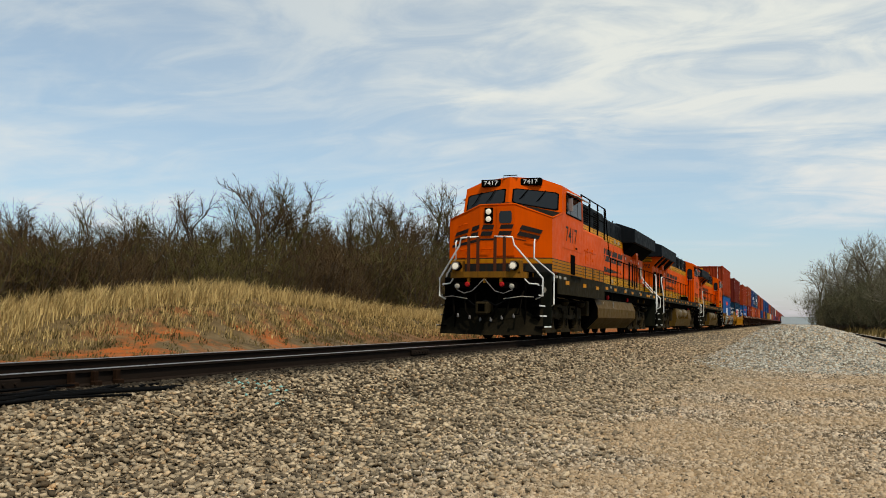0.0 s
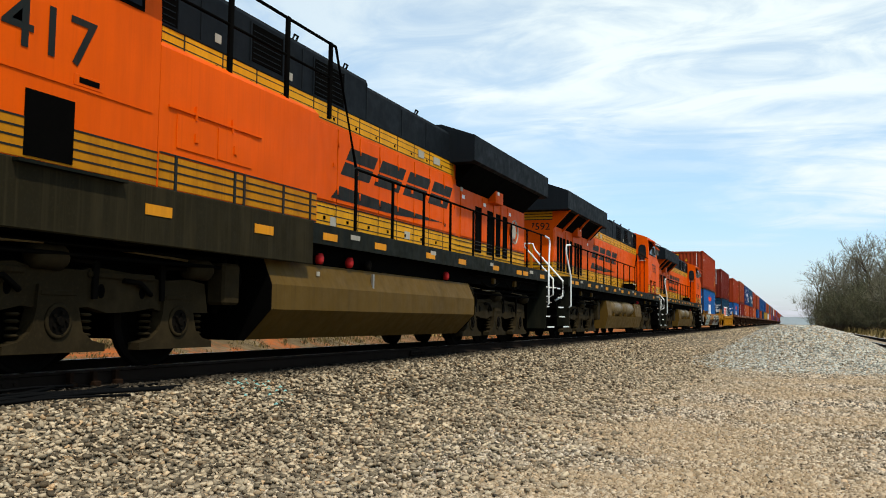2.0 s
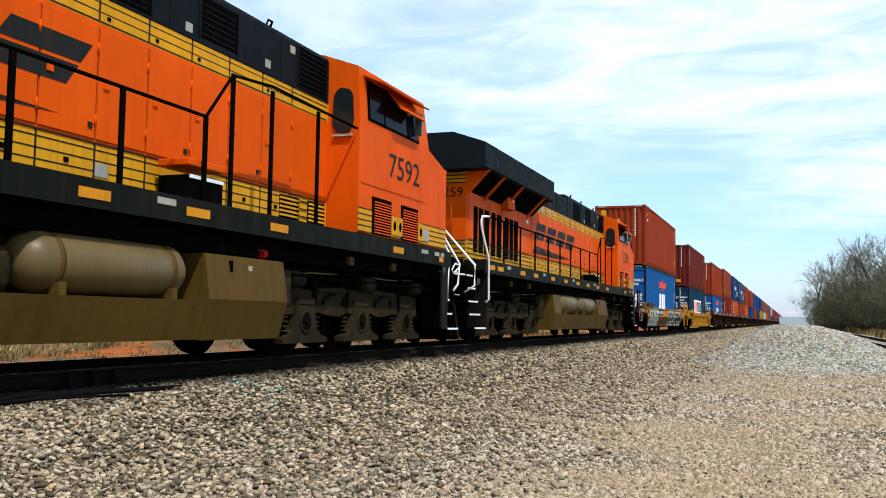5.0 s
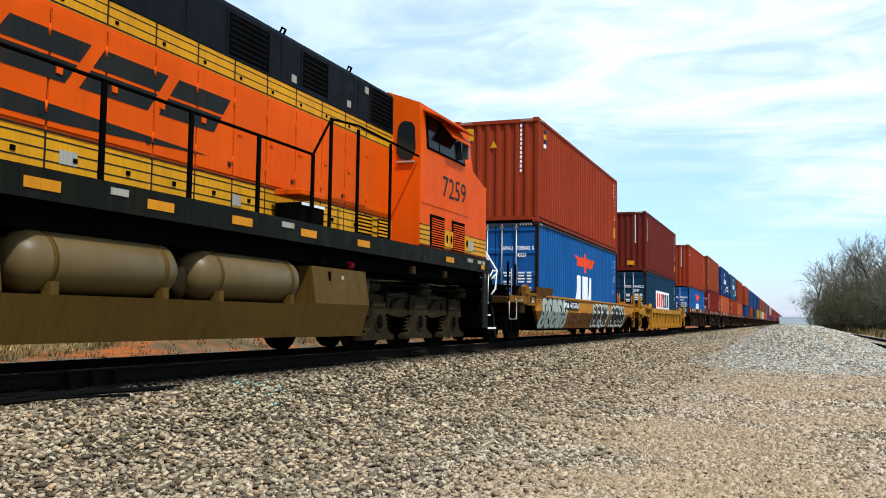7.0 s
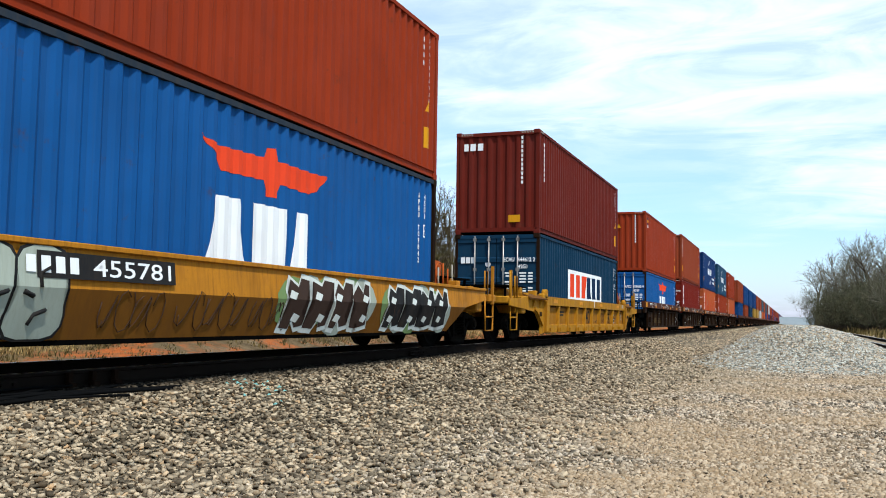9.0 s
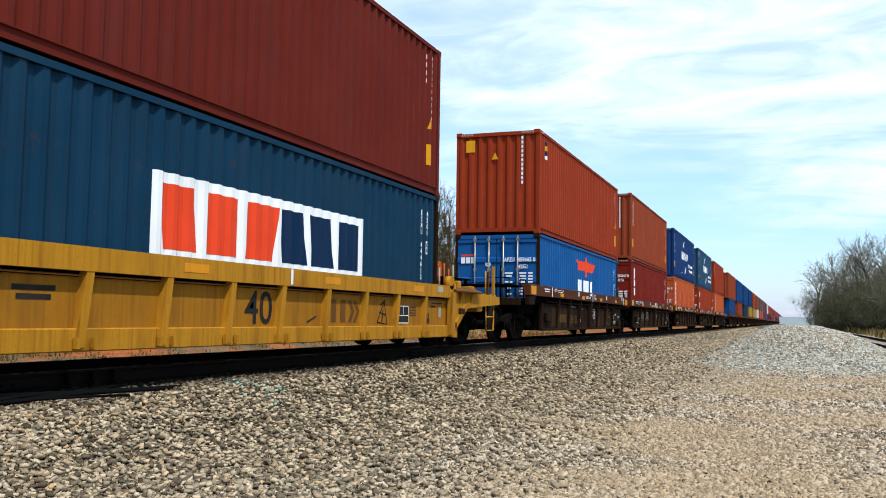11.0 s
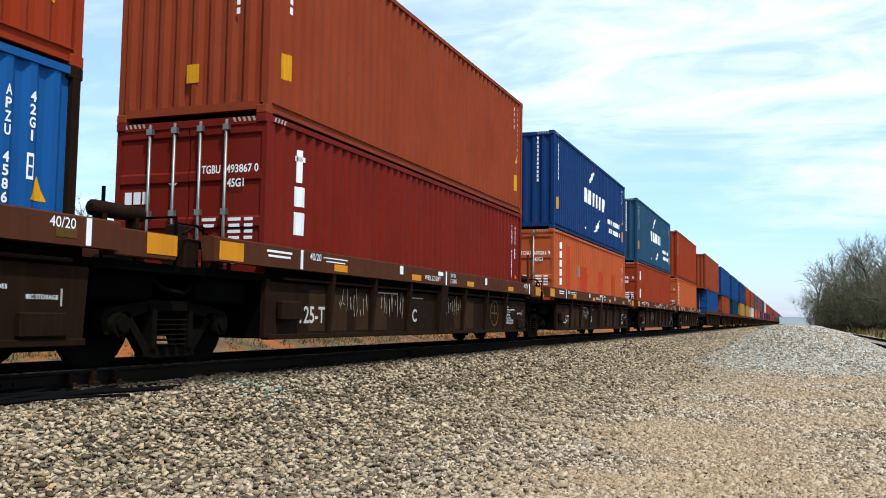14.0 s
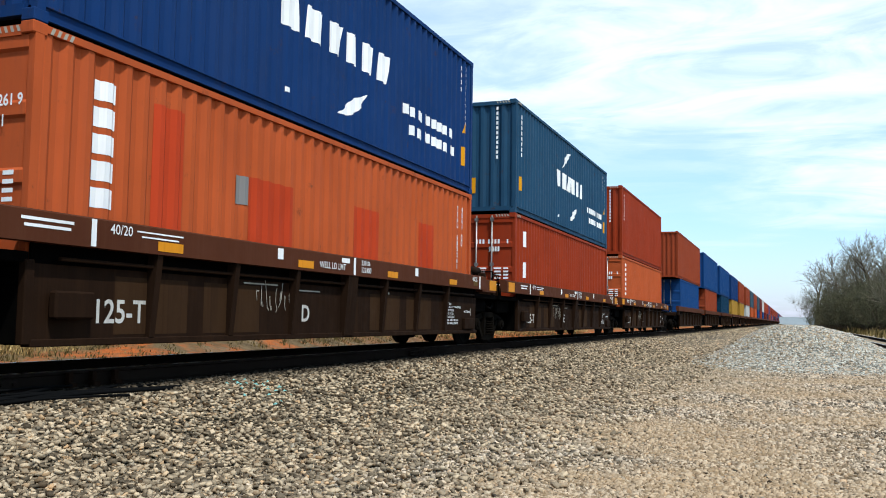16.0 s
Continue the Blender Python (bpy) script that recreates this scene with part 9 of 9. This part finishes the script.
for i, (x, y, top) in enumerate(RIGHT_TREES):
    h = top - float(ground_z(x, y))
    plant("tree", PALE[i % 2], x, y, h * 1.04, i * 61, "pale bare tree with greyish twigs beside the side track", "tree", "trees by the side track")
    for k in range(2):
        plant("tree", PALE[(i + k) % 2], x + tr.uniform(0.5, 6), y + tr.uniform(-6, 9), h * tr.uniform(0.6, 0.85), tr.uniform(0, 360), "pale bare tree with greyish twigs beside the side track", "tree", "trees by the side track")
    for k in range(8):
        plant("shrub", BRUSH[(i + k) % 3], x + tr.uniform(0.4, 5), y + tr.uniform(-8, 8), tr.uniform(4.2, 7.2) * (0.75 + 0.25 * (i > 0)), tr.uniform(0, 360), "dense leafless thicket beside the side track", "shrub", "thicket by the side track")

# woods on the skyline, their haze painted into the colour
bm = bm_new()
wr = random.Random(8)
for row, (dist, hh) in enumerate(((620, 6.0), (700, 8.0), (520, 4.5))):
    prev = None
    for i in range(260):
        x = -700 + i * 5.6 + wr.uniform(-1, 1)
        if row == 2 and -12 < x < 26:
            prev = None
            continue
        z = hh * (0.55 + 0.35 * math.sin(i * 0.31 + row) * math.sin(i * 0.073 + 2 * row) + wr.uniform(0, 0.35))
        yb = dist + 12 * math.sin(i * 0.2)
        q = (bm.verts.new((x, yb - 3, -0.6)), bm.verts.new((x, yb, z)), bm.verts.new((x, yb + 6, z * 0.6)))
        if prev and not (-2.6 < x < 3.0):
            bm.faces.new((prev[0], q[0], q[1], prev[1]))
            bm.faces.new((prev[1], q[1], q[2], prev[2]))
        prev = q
tagged(new("far_woods", mesh_of("far_woods", bm, "woods")), "band of bare woods on the skyline, bluish with painted haze", "woods", kind="stuff")


# ---------------------------------------------------------------- movement
def run_rows(y, z, turn):
    return [(t, pose(0, y - s, z, 0, 0, turn)) for t, s in enumerate(RUN)]


def run_at(t):
    i = min(int(t), 15)
    return RUN[i] + (RUN[i + 1] - RUN[i]) * (t - i)


def motions():
    for row in MOVING:
        ob, y, z = row[:3]
        walk(ob, run_rows(y, z, row[3] if len(row) > 3 else 0))
    for ob, y, r, sense in WHEELS[:66]:
        rows = []
        for i in range(241):
            t = i / 15
            rows.append((t, pose(0, y, r) @ Matrix.Rotation(run_at(t) / r * sense, 4, "X")))
        walk(ob, rows)


motions()
